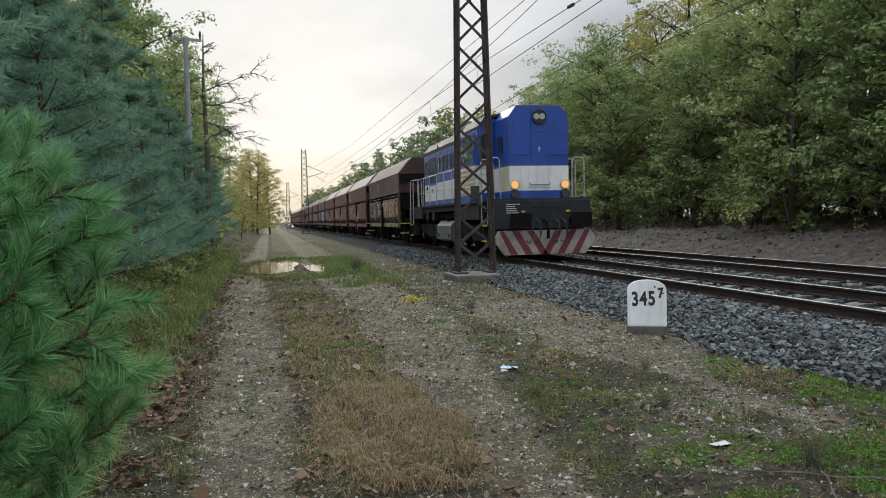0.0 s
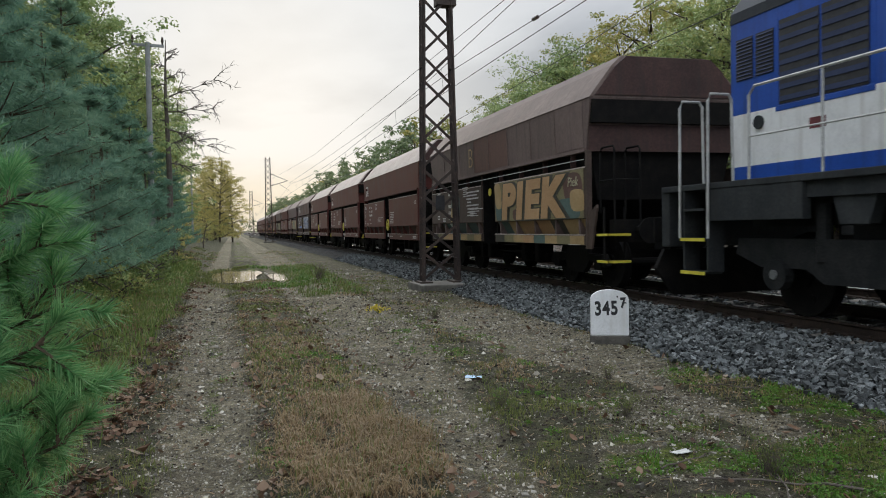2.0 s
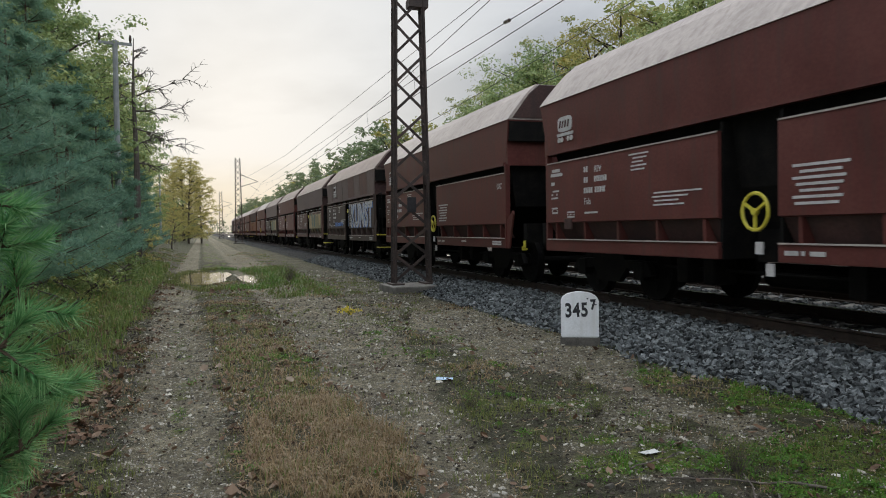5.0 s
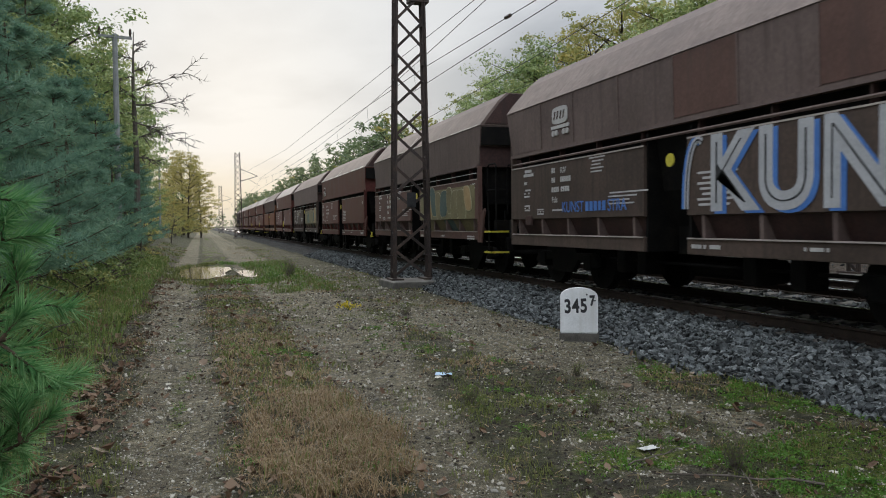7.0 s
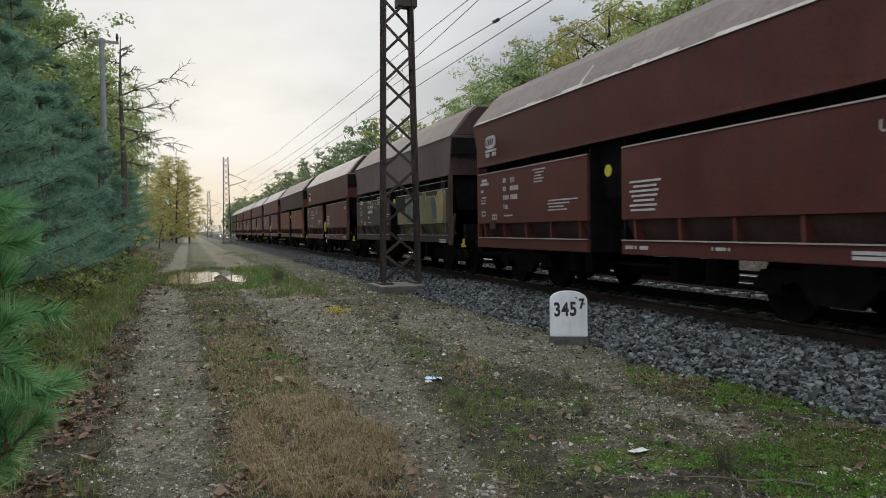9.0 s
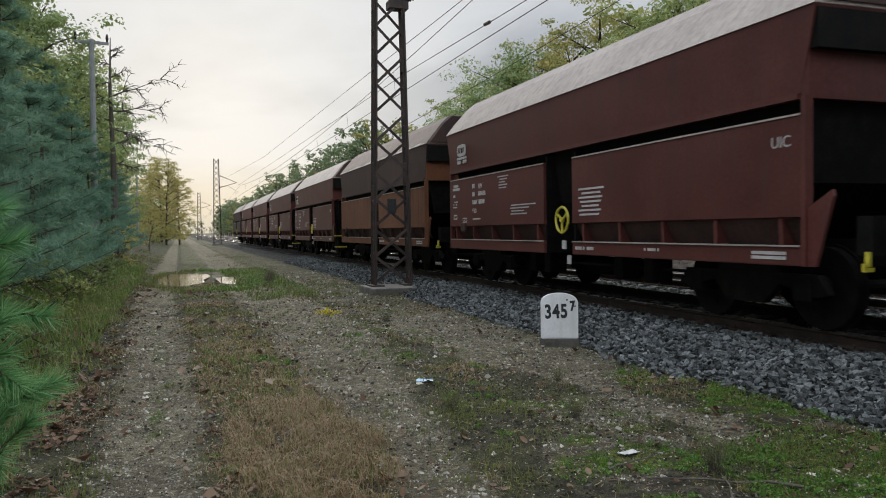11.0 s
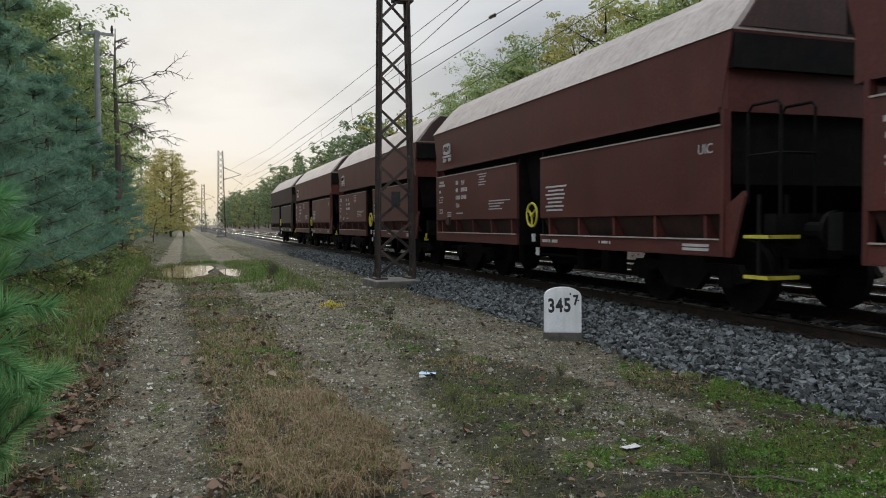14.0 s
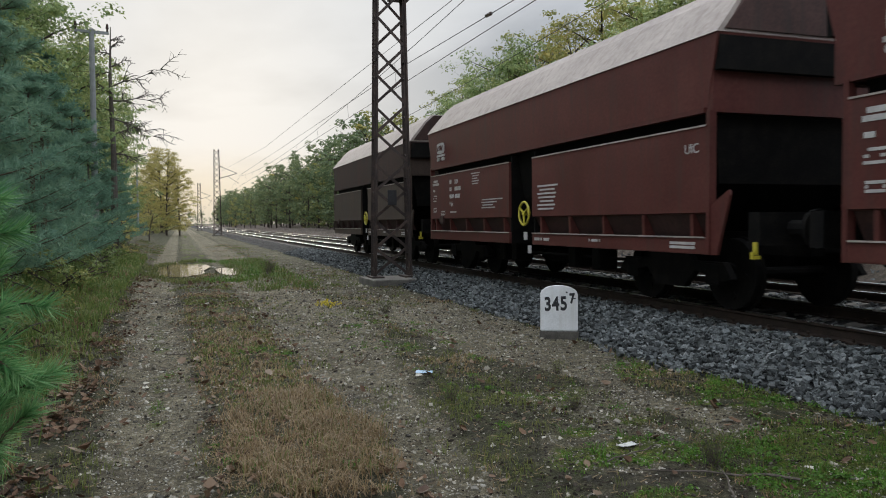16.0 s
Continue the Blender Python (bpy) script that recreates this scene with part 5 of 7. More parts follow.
    # buffer beams, buffers, ploughs at both ends
    for s in (-1, 1):
        bm = B()
        box(bm, -1.42, 1.42, s * 6.0 - 0.1, s * 6.0 + 0.1, 0.82, 1.62, 0.02)
        beam = part("buffer_beam", bm, LOCO_GREY, e)
        for sx in (-0.875, 0.875):
            bm = B()
            tube(bm, [(sx, s * 6.1, 1.06), (sx, s * 6.5, 1.06)], 0.13, 12)
            box(bm, sx - 0.3, sx + 0.3, s * 6.72 - 0.02, s * 6.72 + 0.02, 0.86, 1.26, 0.015)
            tube(bm, [(sx, s * 6.5, 1.06), (sx, s * 6.72, 1.06)], 0.1, 12)
            part("buffer", bm, BLACK_IRON, e)
        for k in range(8):
            part("bolt", tube(B(), [(-0.35 + 0.1 * k, s * 6.1, 1.42), (-0.35 + 0.1 * k, s * 6.13, 1.42)], 0.018, 6), BLACK_IRON, beam)
        bm = B()
        tube(bm, [(0, s * 6.1, 1.05), (0, s * 6.35, 1.0), (0, s * 6.45, 0.75), (0, s * 6.42, 0.55)], 0.05, 8)
        part("coupling_hook", bm, BLACK_IRON, beam)
        for hx in (-0.5, -0.25, 0.3, 0.52):
            bm = B()
            tube(bm, [(hx, s * 6.1, 1.1), (hx + 0.05, s * 6.35, 0.98), (hx + 0.06, s * 6.4, 0.7), (hx - 0.02, s * 6.34, 0.42), (hx - 0.1, s * 6.3, 0.5)], 0.028, 6)
            part("air_hose", bm, LETTER_BLACK, beam)
        bm = B()
        for hx in (-0.62, 0.72):
            box(bm, hx - 0.05, hx + 0.05, s * 6.1, s * 6.16, 1.28, 1.33)
        part("hose_cock", bm, YELLOW, beam)
        if s < 0:
            bars_bm = B()
            for r, l in enumerate((0.4, 0.26, 0.3, 0.32, 0.36)):
                box(bars_bm, -1.1, -1.1 + l, -6.104, -6.098, 1.5 - 0.06 * r, 1.525 - 0.06 * r)
            part("painted_mark", bars_bm, LETTER_WHITE, beam)
        # plough: slanting red and white stripes
        pl = part("plough", prism(B(), [(-1.36, 0.78), (1.36, 0.78), (1.5, 0.5), (1.2, 0.1), (-1.2, 0.1), (-1.5, 0.5)], s * 6.12, s * 6.2), PLOW_WHITE if s < 0 else BLACK_IRON, e, "white snow plough with red slanting stripes" if s < 0 else "dark snow plough")
        bm = B()
        for k in range(6):
            cx = -1.12 + 0.44 * k
            sl = 0.2 if cx < 0 else -0.2
            o = [(cx - 0.1 - sl, 0.772), (cx + 0.1 - sl, 0.772), (cx + 0.12 + sl, 0.106), (cx - 0.1 + sl, 0.106)]
            o = [(max(-1.34 if z > 0.5 else -1.19, min(1.34 if z > 0.5 else 1.19, a)), z) for a, z in o]
            prism(bm, o, s * 6.2, s * 6.206)
        part("red_stripe", bm, RED_PAINT if s < 0 else BLACK_IRON, pl)
        # corner steps and rails
        for sx in (-1, 1):
            for y in (5.5, 4.95):
                part("step_side", box(B(), sx * 1.32 - 0.12, sx * 1.32 + 0.12, s * y - 0.02, s * y + 0.02, 0.5, 1.6), LOCO_GREY, e)
            for z in (0.5, 0.95, 1.35):
                ss = part("step_tread", box(B(), sx * 1.34 - 0.14, sx * 1.34 + 0.14, min(s * 5.48, s * 4.97), max(s * 5.48, s * 4.97), z - 0.03, z), LOCO_GREY, e)
                if z < 1:
                    part("step_edge", box(B(), sx * 1.49 - 0.01, sx * 1.49 + 0.01, min(s * 5.5, s * 4.95), max(s * 5.5, s * 4.95), z - 0.04, z + 0.004), YELLOW, ss, "yellow step edge")
            bm = B()
            for y in (5.55, 4.9):
                tube(bm, [(sx * 1.47, s * y, 0.95), (sx * 1.46, s * y, 2.75), (sx * 1.42, s * y, 2.85), (sx * 1.15, s * y, 2.85), (sx * 1.1, s * y, 2.78), (sx * 1.08, s * y, 1.68)], 0.019, 6)
            part("corner_handrail", bm, RAILING, e, "white corner handrail")
    for sx in (-1, 1):
        bm = B()
        x = sx * 1.4
        tube(bm, [(x, -2.2, 1.68), (x, -2.2, 2.72), (x, -2.1, 2.8), (x, 4.7, 2.8), (x, 4.8, 2.7), (x, 4.8, 1.68)], 0.018, 6)
        tube(bm, [(x, -2.2, 2.2), (x, 4.8, 2.2)], 0.013, 6)
        for k in range(1, 6):
            tube(bm, [(x, -2.2 + 1.17 * k, 1.68), (x, -2.2 + 1.17 * k, 2.8)], 0.015, 6)
        part("walkway_railing", bm, RAILING, e, "grey white walkway railing")
    # bogies
    for by in (-3.35, 3.35):
        bm = B()
        for sx in (-1, 1):
            prism(bm, [(by - 1.9, 0.95), (by + 1.9, 0.95), (by + 1.95, 0.75), (by + 1.5, 0.6), (by + 0.75, 0.6), (by + 0.5, 0.45), (by - 0.5, 0.45), (by - 0.75, 0.6), (by - 1.5, 0.6), (by - 1.95, 0.75)], sx * 1.06, sx * 1.2, "x")
            for dy in (-1.2, 1.2):
                disc(bm, (sx * 1.2, by + dy, 0.52), 0.19, 0.12, "x", 16)
            for dy in (-0.55, 0.55):
                tube(bm, [(sx * 1.14, by + dy, 0.7), (sx * 1.14, by + dy, 1.35)], 0.09, 10)
        box(bm, -1.0, 1.0, by - 0.3, by + 0.3, 0.6, 1.1)
        bo = part("bogie", bm, BOGIE_GREY, e)
        bm = B()
        for dy in (-1.2, 1.2):
            for sx in (-1, 1):
                disc(bm, (sx * 1.265, by + dy, 0.52), 0.06, 0.03, "x", 10)
        part("axle_cap", bm, TANK_GREY, bo)
        for dy in (-1.2, 1.2):
            make_wheelset(e, by + dy, 0.5)
    # the long end stands further out than drawn above, and its platform further still
    for ob in e.children_recursive:
        out = ob.name.split(".")[0] in ("step_side", "step_tread", "step_edge", "corner_handrail")
        if ob.name.startswith("wheelset"):
            at = ob.matrix_basis.translation
            ob.matrix_basis = pose(at.x, at.y + 0.05 * max(0, at.y + 2.3), at.z)
            continue
        for v in ob.data.vertices:
            y = v.co.y
            v.co.y = y + (1.0 if y > 5.85 or (out and y > 4.0) else 0.05 * max(0.0, y + 2.3))
    e.matrix_basis = pose(C1, LOCO_AT, RAIL_TOP)
    return e


LOCO = make_loco()

# ---- line-side things ----


def make_mast(name, x, y, top=11.0, w0=0.93, w1=0.58, label="", cabinet=False, arm=1, near=False):
    m = new(name)
    d = 0.13
    for sx in (-1, 1):
        for sy in (-1, 1):
            bm = B()
            a, b = Vector((sx * w0 / 2, sy * d, 0.05)), Vector((sx * w1 / 2, sy * d, top))
            bar(bm, a, b, 0.1, 0.014)
            bar(bm, a + Vector((0, sy * 0.03, 0)), b + Vector((0, sy * 0.03, 0)), 0.014, 0.09)
            part("mast_leg", bm, MAST_STEEL, m)
        n = 22
        for k in range(n):
            z = 0.25 + (top - 0.4) * k / n
            f = (z / top)
            xx = sx * (w0 + (w1 - w0) * f) / 2
            if k % 2 == 0:
                part("batten", bar(B(), (xx, -d, z), (xx, d, z + 0.12), 0.05, 0.01), MAST_STEEL, m)
            else:
                part("batten", bar(B(), (xx, -d, z), (xx, d, z), 0.09, 0.01), MAST_STEEL, m)
    n = 15
    for sy in (-1, 1):
        bm = B()
        for k in range(n):
            z0, z1 = 0.15 + (top - 0.2) * k / n, 0.15 + (top - 0.2) * (k + 1) / n
            a, b = (w0 + (w1 - w0) * z0 / top) / 2, (w0 + (w1 - w0) * z1 / top) / 2
            s = 1 if (k % 2 == 0) == (sy > 0) else -1
            bar(bm, (-s * a, sy * d, z0), (s * b, sy * d, z1), 0.012, 0.07)
        part("lattice_bar", bm, MAST_STEEL, m)
    for a in (-w0 / 2 - 0.12, w0 / 2 - 0.2):
        part("base_plate", box(B(), a, a + 0.32, -0.3, 0.3, 0.11, 0.16), MAST_STEEL, m)
    part("footing", box(B(), -w0 / 2 - 0.25, w0 / 2 + 0.42, -0.9, 0.6, -0.3, 0.12, 0.03), CONCRETE, m, "cracked concrete footing slab")
    # brackets that carry the wires over the track
    bm = B()
    r = arm
    if near:
        tube(bm, [(r * w1 / 2, 0, 9.6), (r * 2.45, 0, 8.7), (r * 2.45, 0, 7.75)], 0.03, 8)
        tube(bm, [(r * w1 / 2, 0, 7.2), (r * 2.45, 0, 8.7)], 0.04, 8)
        box(bm, r * w1 / 2 - 0.3, r * w1 / 2 + 0.2, -0.17, 0.17, 7.1, 7.3)
    else:
        tube(bm, [(r * w1 / 2, 0, 8.9), (r * 2.5, 0, 8.0)], 0.03, 8)
        tube(bm, [(r * w1 / 2, 0, 7.3), (r * 2.5, 0, 8.0)], 0.035, 8)
        tube(bm, [(r * 1.3, 0, 7.62), (r * 2.7, 0, 6.75), (r * 2.45, 0, 6.62)], 0.02, 6)
    part("bracket_arm", bm, MAST_STEEL, m)
    bm = B()
    for z in (8.8, 7.3):
        for k in range(5):
            disc(bm, (r * (w1 / 2 + 0.16 + 0.07 * k), 0, z + (0.028 * k if z < 8 else -0.028 * k) + 0.06), 0.075, 0.035, "x", 12)
    part("insulator", bm, BROWN_CERAMIC, m)
    if cabinet:
        bm = B()
        box(bm, -0.09, 0.09, -0.2, -0.15, 2.1, 2.45, 0.01)
    else:
        bm = B()
        box(bm, -0.13, 0.1, -0.165, -0.15, 1.95, 2.32)
    part("sign_plate", bm, LETTER_BLACK, m, "dark square plate")
    m.matrix_basis = pose(x, y, height(x, y) + 0.03)
    tagged(m, label or "rusty lattice steel catenary mast on a concrete footing", "mast", "catenary masts")
    return m


make_mast("catenary_mast", 5.08, 18.72, near=True)
make_mast("catenary_mast", 4.6, 101.6, 11.0)
make_mast("catenary_mast", 4.4, 185.0, 11.0)
make_mast("catenary_mast", 14.0, 14.0, 10.5, arm=-1)


def make_wires():
    for cx, ends in ((C1, (-64.0, 18.7, 101.6, 184.5, 267.0)), (C2, (-64.0, 14.0, 101.6, 184.5, 267.0))):
        w = new("overhead_wire")
        lines = {"messenger_wire": (7.35, 0.95, 0.011), "contact_wire": (6.12, 0.04, 0.011)}
        for nm, (z, sag, r) in lines.items():
            bm = B()
            for a, b in zip(ends, ends[1:]):
                pts = [(cx + (0.05 if nm[0] == "c" else 0), a + (b - a) * k / 16, RAIL_TOP - 0.05 + z - sag * (1 - (2 * k / 16 - 1) ** 2)) for k in range(17)]
                tube(bm, pts, r, 6)
            part(nm, bm, WIRE, w)
        if cx == C1:                          # the next section's wire, drawn down to its anchor, and a feeder
            part("anchor_wire", tube(B(), [(7.5, -30.0, 5.6), (7.5, 16.4, 6.74), (7.5, 25.2, 7.0), (7.5, 60.0, 7.35), (7.3, 101.6, 7.7)], 0.011, 6), WIRE, w)
            part("feeder_wire", tube(B(), [(6.5, -30.0, 6.5), (6.5, 17.8, 7.06), (6.5, 27.0, 7.19), (6.3, 60.0, 7.4), (5.2, 101.6, 8.3)], 0.009, 6), WIRE, w)
            part("insulator", tube(B(), [(7.5, 17.9, 6.79), (7.5, 18.05, 6.8), (7.5, 18.2, 6.81)], 0.05, 8), BROWN_CERAMIC, w, "brown section insulator")
        bm = B()
        for a, b in zip(ends, ends[1:]):
            for k in range(1, 10):
                u = k / 10
                y = a + (b - a) * u
                tube(bm, [(cx, y, RAIL_TOP - 0.05 + 7.35 - 0.95 * (1 - (2 * u - 1) ** 2)), (cx + 0.05, y, RAIL_TOP - 0.05 + 6.12)], 0.006, 5)
        part("dropper", bm, WIRE, w)
        tagged(w, "overhead messenger and contact wires with droppers above a track", "overhead wire", kind="structure")


make_wires()


def make_stone():
    s = tagged(new("kilometre_stone"), "whitewashed round-topped kilometre stone with black numerals on dark base", "kilometre stone")
    W, D, H = 0.49, 0.2, 0.70
    o = [(-W / 2, 0.1), (W / 2, 0.1), (W / 2, 0.57)] + [(W / 2 * math.cos(a), 0.57 + (H - 0.57) * math.sin(a) ** 0.8) for a in [math.pi * k / 14 for k in range(1, 14)]] + [(-W / 2, 0.57)]
    bm = prism(B(), o, -D / 2, D / 2)
    bmesh.ops.bevel(bm, geom=[e for e in bm.edges], offset=0.012, segments=2, affect="EDGES")
    part("stone_body", bm, WHITEWASH, s)
    bm = box(B(), -W / 2 - 0.012, W / 2 + 0.012, -D / 2 - 0.012, D / 2 + 0.012, -0.2, 0.1, 0.015)
    part("stone_foot", bm, STONE_FOOT, s, "mossy bare concrete foot")
    for txt, x, z, size in (("345", -0.19, 0.37, 0.238), ("7", 0.14, 0.47, 0.17)):
        cu = bpy.data.curves.new("numeral", "FONT")
        cu.body, cu.size, cu.extrude, cu.offset = txt, size, 0.002, 0.008
        cu.space_character = 1.12
        cu.materials.append(LETTER_BLACK)
        t = new("numeral", cu)
        t.parent = s
        t.matrix_basis = Matrix.Translation((x, -D / 2 - 0.002, z)) @ pose(0, 0, 0, 90, 0, 0) @ pose(0, 0, 0, 0, 0, 2.5) @ Matrix.Diagonal((0.78, 1.05, 1, 1))
    part("numeral_bar", box(B(), 0.158, 0.216, -D / 2 - 0.004, -D / 2, 0.522, 0.537), LETTER_BLACK, s)
    part("numeral_dot", disc(B(), (0.1, -D / 2 - 0.002, 0.61), 0.012, 0.004, "y", 10), LETTER_BLACK, s)
    s.matrix_basis = pose(4.745, 9.04, 0.0, -3, 0, -26)


make_stone()


def make_pole(x, y, top, name="utility_pole"):
    p = tagged(new(name), "grey concrete utility pole with crossarm among the pines", "utility pole", "utility poles")
    part("pole", tube(B(), [(0, 0, -0.5), (0, 0, top)], 0.115, 12, 0.085), POLE_GREY, p)
    bm = B()
    bar(bm, (-0.55, 0, top - 0.1), (0.55, 0, top - 0.1), 0.09, 0.09)
    part("crossarm", bm, POLE_GREY, p)
    for sx in (-0.5, 0.5):
        bm = B()
        tube(bm, [(sx, 0, top - 0.05), (sx, 0, top + 0.12)], 0.035, 8)
        tube(bm, [(sx, 0, top + 0.05), (sx, 0, top + 0.22)], 0.055, 8, 0.03)
        part("insulator", bm, BROWN_CERAMIC, p)
    p.matrix_basis = pose(x, y, height(x, y), 0, 0, 8)
    return p


make_pole(-2.75, 29.0, 7.85)
make_pole(-4.4, 92.0, 8.3)

# ---- trees ----


def leaf_cloud(rng, centres, per, size, spread, tilt=1.0):
    """Many small leaf-shaped faces round the given centres: vertices and faces."""
    c = np.repeat(np.array(centres), per, 0)
    n = len(c)
    p = c + rng.normal(0, 1, (n, 3)) * spread
    a = rng.normal(0, 1, (n, 3)); a[:, 2] *= 0.4
    a /= np.linalg.norm(a, axis=1)[:, None]
    b = rng.normal(0, 1, (n, 3)); b[:, 2] *= 0.6; b -= (b * a).sum(1)[:, None] * a
    b /= np.linalg.norm(b, axis=1)[:, None]
    s = size * rng.uniform(0.6, 1.3, (n, 1))
    k = np.cross(a, b) * s * 0.18
    v = np.stack([p - a * s, p + b * s * 0.5 + k, p + a * s, p - b * s * 0.5 + k], 1).reshape(-1, 3)
    f = np.arange(4 * n).reshape(-1, 4)
    return v, f


def leaf_pads(rng, centres, radii, per, size, flat=0.62):
    """Leaves on the outer and upper sides of boughs, each turned outwards and up: vertices and faces."""
    c, r = np.repeat(np.array(centres), per, 0), np.repeat(np.array(radii), per)[:, None]
    n = len(c)
    q = rng.normal(0, 1, (n, 3))
    q /= np.linalg.norm(q, axis=1)[:, None]
    q[:, 2] = np.where(rng.random(n) < 0.7, np.abs(q[:, 2]), q[:, 2])
    p = c + q * r * rng.uniform(0.35, 1.12, (n, 1)) * (1, 1, flat)
    nrm = q * 0.75 + np.array((0, 0, 0.5)) + rng.normal(0, 0.4, (n, 3))
    nrm /= np.linalg.norm(nrm, axis=1)[:, None]
    a = np.cross(nrm, rng.normal(0, 1, (n, 3)))
    a /= np.linalg.norm(a, axis=1)[:, None] + 1e-9
    b = np.cross(nrm, a)
    s = size * rng.uniform(0.6, 1.3, (n, 1))
    k = nrm * s * 0.15
    v = np.stack([p - a * s, p + b * s * 0.55 + k, p + a * s, p - b * s * 0.55 + k], 1).reshape(-1, 3)
    return v, np.arange(4 * n).reshape(-1, 4)


def make_broadleaf(seed, tall, wide, leaf, bark=None, low=0.12, name="oak_tree", size=0.088, per=62, boughs=150, gaps=0.0):
    """A tapered stem, limbs that fork, and leaves in pads round the limbs' ends, with gaps between them."""
    rng = np.random.default_rng(seed)
    t = new(name)
    bm = B()
    bend = rng.normal(0, 0.25, 2)
    stem = [(bend[0] * (k / 6) ** 2 * 2, bend[1] * (k / 6) ** 2 * 2, tall * 0.88 * k / 6 - (0.4 if k == 0 else 0)) for k in range(7)]
    tube(bm, stem, 0.012 * tall + 0.02, 6, 0.02)
    pads, radii = [], []
    limbs = max(9, boughs // 7)
    for k in range(limbs):
        u = low + (0.97 - low) * ((k + rng.uniform(0, 0.9)) / limbs) ** 0.9
        base = Vector((bend[0] * u * u * 2, bend[1] * u * u * 2, tall * 0.86 * u))
        a = k * 2.4 + rng.normal(0, 0.5)
        ln = wide * (0.5 + 0.62 * math.sin(math.pi * min(1.0, 0.12 + 0.8 * u))) * rng.uniform(0.62, 1.12)
        out = Vector((math.cos(a), math.sin(a), rng.uniform(0.1, 0.4) + 0.55 * u * u)).normalized()
        end = base + out * ln
        tube(bm, [base, base + out * ln * 0.5 + Vector((0, 0, 0.06 * ln)), end], 0.005 * tall + 0.006, 4, 0.01)
        for j in range(max(3, boughs // limbs)):
            w = rng.uniform(0.35, 1.08)
            q = base.lerp(end, w) + Vector(rng.normal(0, 0.13 * wide, 3))
            if q.z < tall * low * 0.6 + 0.1 or rng.random() < gaps:
                continue
            pads.append(tuple(q))
            radii.append(wide * rng.uniform(0.13, 0.27))
            if rng.random() < 0.5:
                tube(bm, [base.lerp(end, max(0.2, w - 0.25)), q], 0.01, 3, 0.005)
    part("trunk", bm, bark or BARK, t, smooth=True)
    v, f = leaf_pads(rng, pads, radii, per, size)
    raw("crown", v.tolist(), f.tolist(), leaf, t)
    return t


def needles(rng, line, count, length, width, lean=0.6):
    """Needles standing round a twig, as thin blades: vertices and faces."""
    line = [Vector(p) for p in line]
    u = rng.uniform(0, 1, count) * (len(line) - 1.001)
    i = u.astype(int)
    P = np.array([tuple(p) for p in line])
    p = P[i] + (P[i + 1] - P[i]) * (u - i)[:, None]
    d = P[i + 1] - P[i]
    d /= np.linalg.norm(d, axis=1)[:, None] + 1e-9
    r = rng.normal(0, 1, (count, 3))
    r -= (r * d).sum(1)[:, None] * d
    r /= np.linalg.norm(r, axis=1)[:, None] + 1e-9
    way = d * lean + r * (1 - 0.4 * lean)
    way /= np.linalg.norm(way, axis=1)[:, None]
    side = np.cross(way, rng.normal(0, 1, (count, 3)))
    side /= np.linalg.norm(side, axis=1)[:, None] + 1e-9
    ln = length * rng.uniform(0.7, 1.15, (count, 1))
    v = np.stack([p - side * width, p + side * width, p + way * ln], 1).reshape(-1, 3)
    return v, np.arange(3 * count).reshape(-1, 3)


def make_pine(seed, tall, wide, dense=1.0, leaf=None, nl=0.16, nw=0.0085):
    rng = np.random.default_rng(seed)
    t = new("pine_tree")
    bm = B()
    tube(bm, [(0, 0, -0.4), (0.03, 0, tall * 0.5), (0, 0.04, tall)], 0.012 * tall + 0.03, 8, 0.015)
    V, F, n = [], [], 0
    whorls = int(tall / 0.36)
    for k in range(whorls):
        u = (k + 0.3) / whorls
        z = tall * (0.04 + 0.96 * u)
        reach = wide * (1 - u) ** 0.75 * (0.75 + 0.25 * math.sin(k * 2.1)) + 0.15
        for j in range(int(rng.integers(5, 8))):
            a = rng.uniform(0, math.tau)
            ln = reach * rng.uniform(0.65, 1.1)
            out = Vector((math.cos(a), math.sin(a), 0))
            pts = [Vector((0, 0, z)) + out * ln * w + Vector((0, 0, ln * (0.1 * w + 0.22 * w * w))) for w in (0, 0.35, 0.7, 1.0)]
            tube(bm, pts, 0.012 + 0.006 * ln, 3, 0.006)
            side = Vector((-out.y, out.x, 0))
            shoots = [(pts[2], pts[3] + Vector((0, 0, 0.12)))]
            for w in np.linspace(0.3, 0.95, max(3, int(ln / 0.22))):
                b0 = pts[0].lerp(pts[3], float(w))
                for s in (-1, 1):
                    l2 = ln * 0.34 * (1.15 - w) * rng.uniform(0.6, 1.2) + 0.16
                    shoots.append((b0, b0 + (out * 0.6 + side * s * 0.8).normalized() * l2 + Vector((0, 0, 0.12 * rng.uniform(0.2, 1.4)))))
            for a0, b0 in shoots:
                v, f = needles(rng, [a0, b0], int(32 * dense), nl, nw)
                V.append(v); F.append(f + n); n += len(v)
    part("trunk", bm, PINE_BARK, t)
    raw("crown", np.concatenate(V).tolist(), np.concatenate(F).tolist(), leaf or NEEDLE_FAR, t)
    return t


def place(proto, spots, label, category, group=""):
    for k, (x, y, s, rz) in enumerate(spots):
        m = pose(x, y, height(x, y) - 0.05, 0, 0, rz)
        ob = proto if k == 0 else copy_thing(proto, m)
        ob.matrix_basis = m @ Matrix.Diagonal((s, s, s, 1))
        tagged(ob, label, category, group)


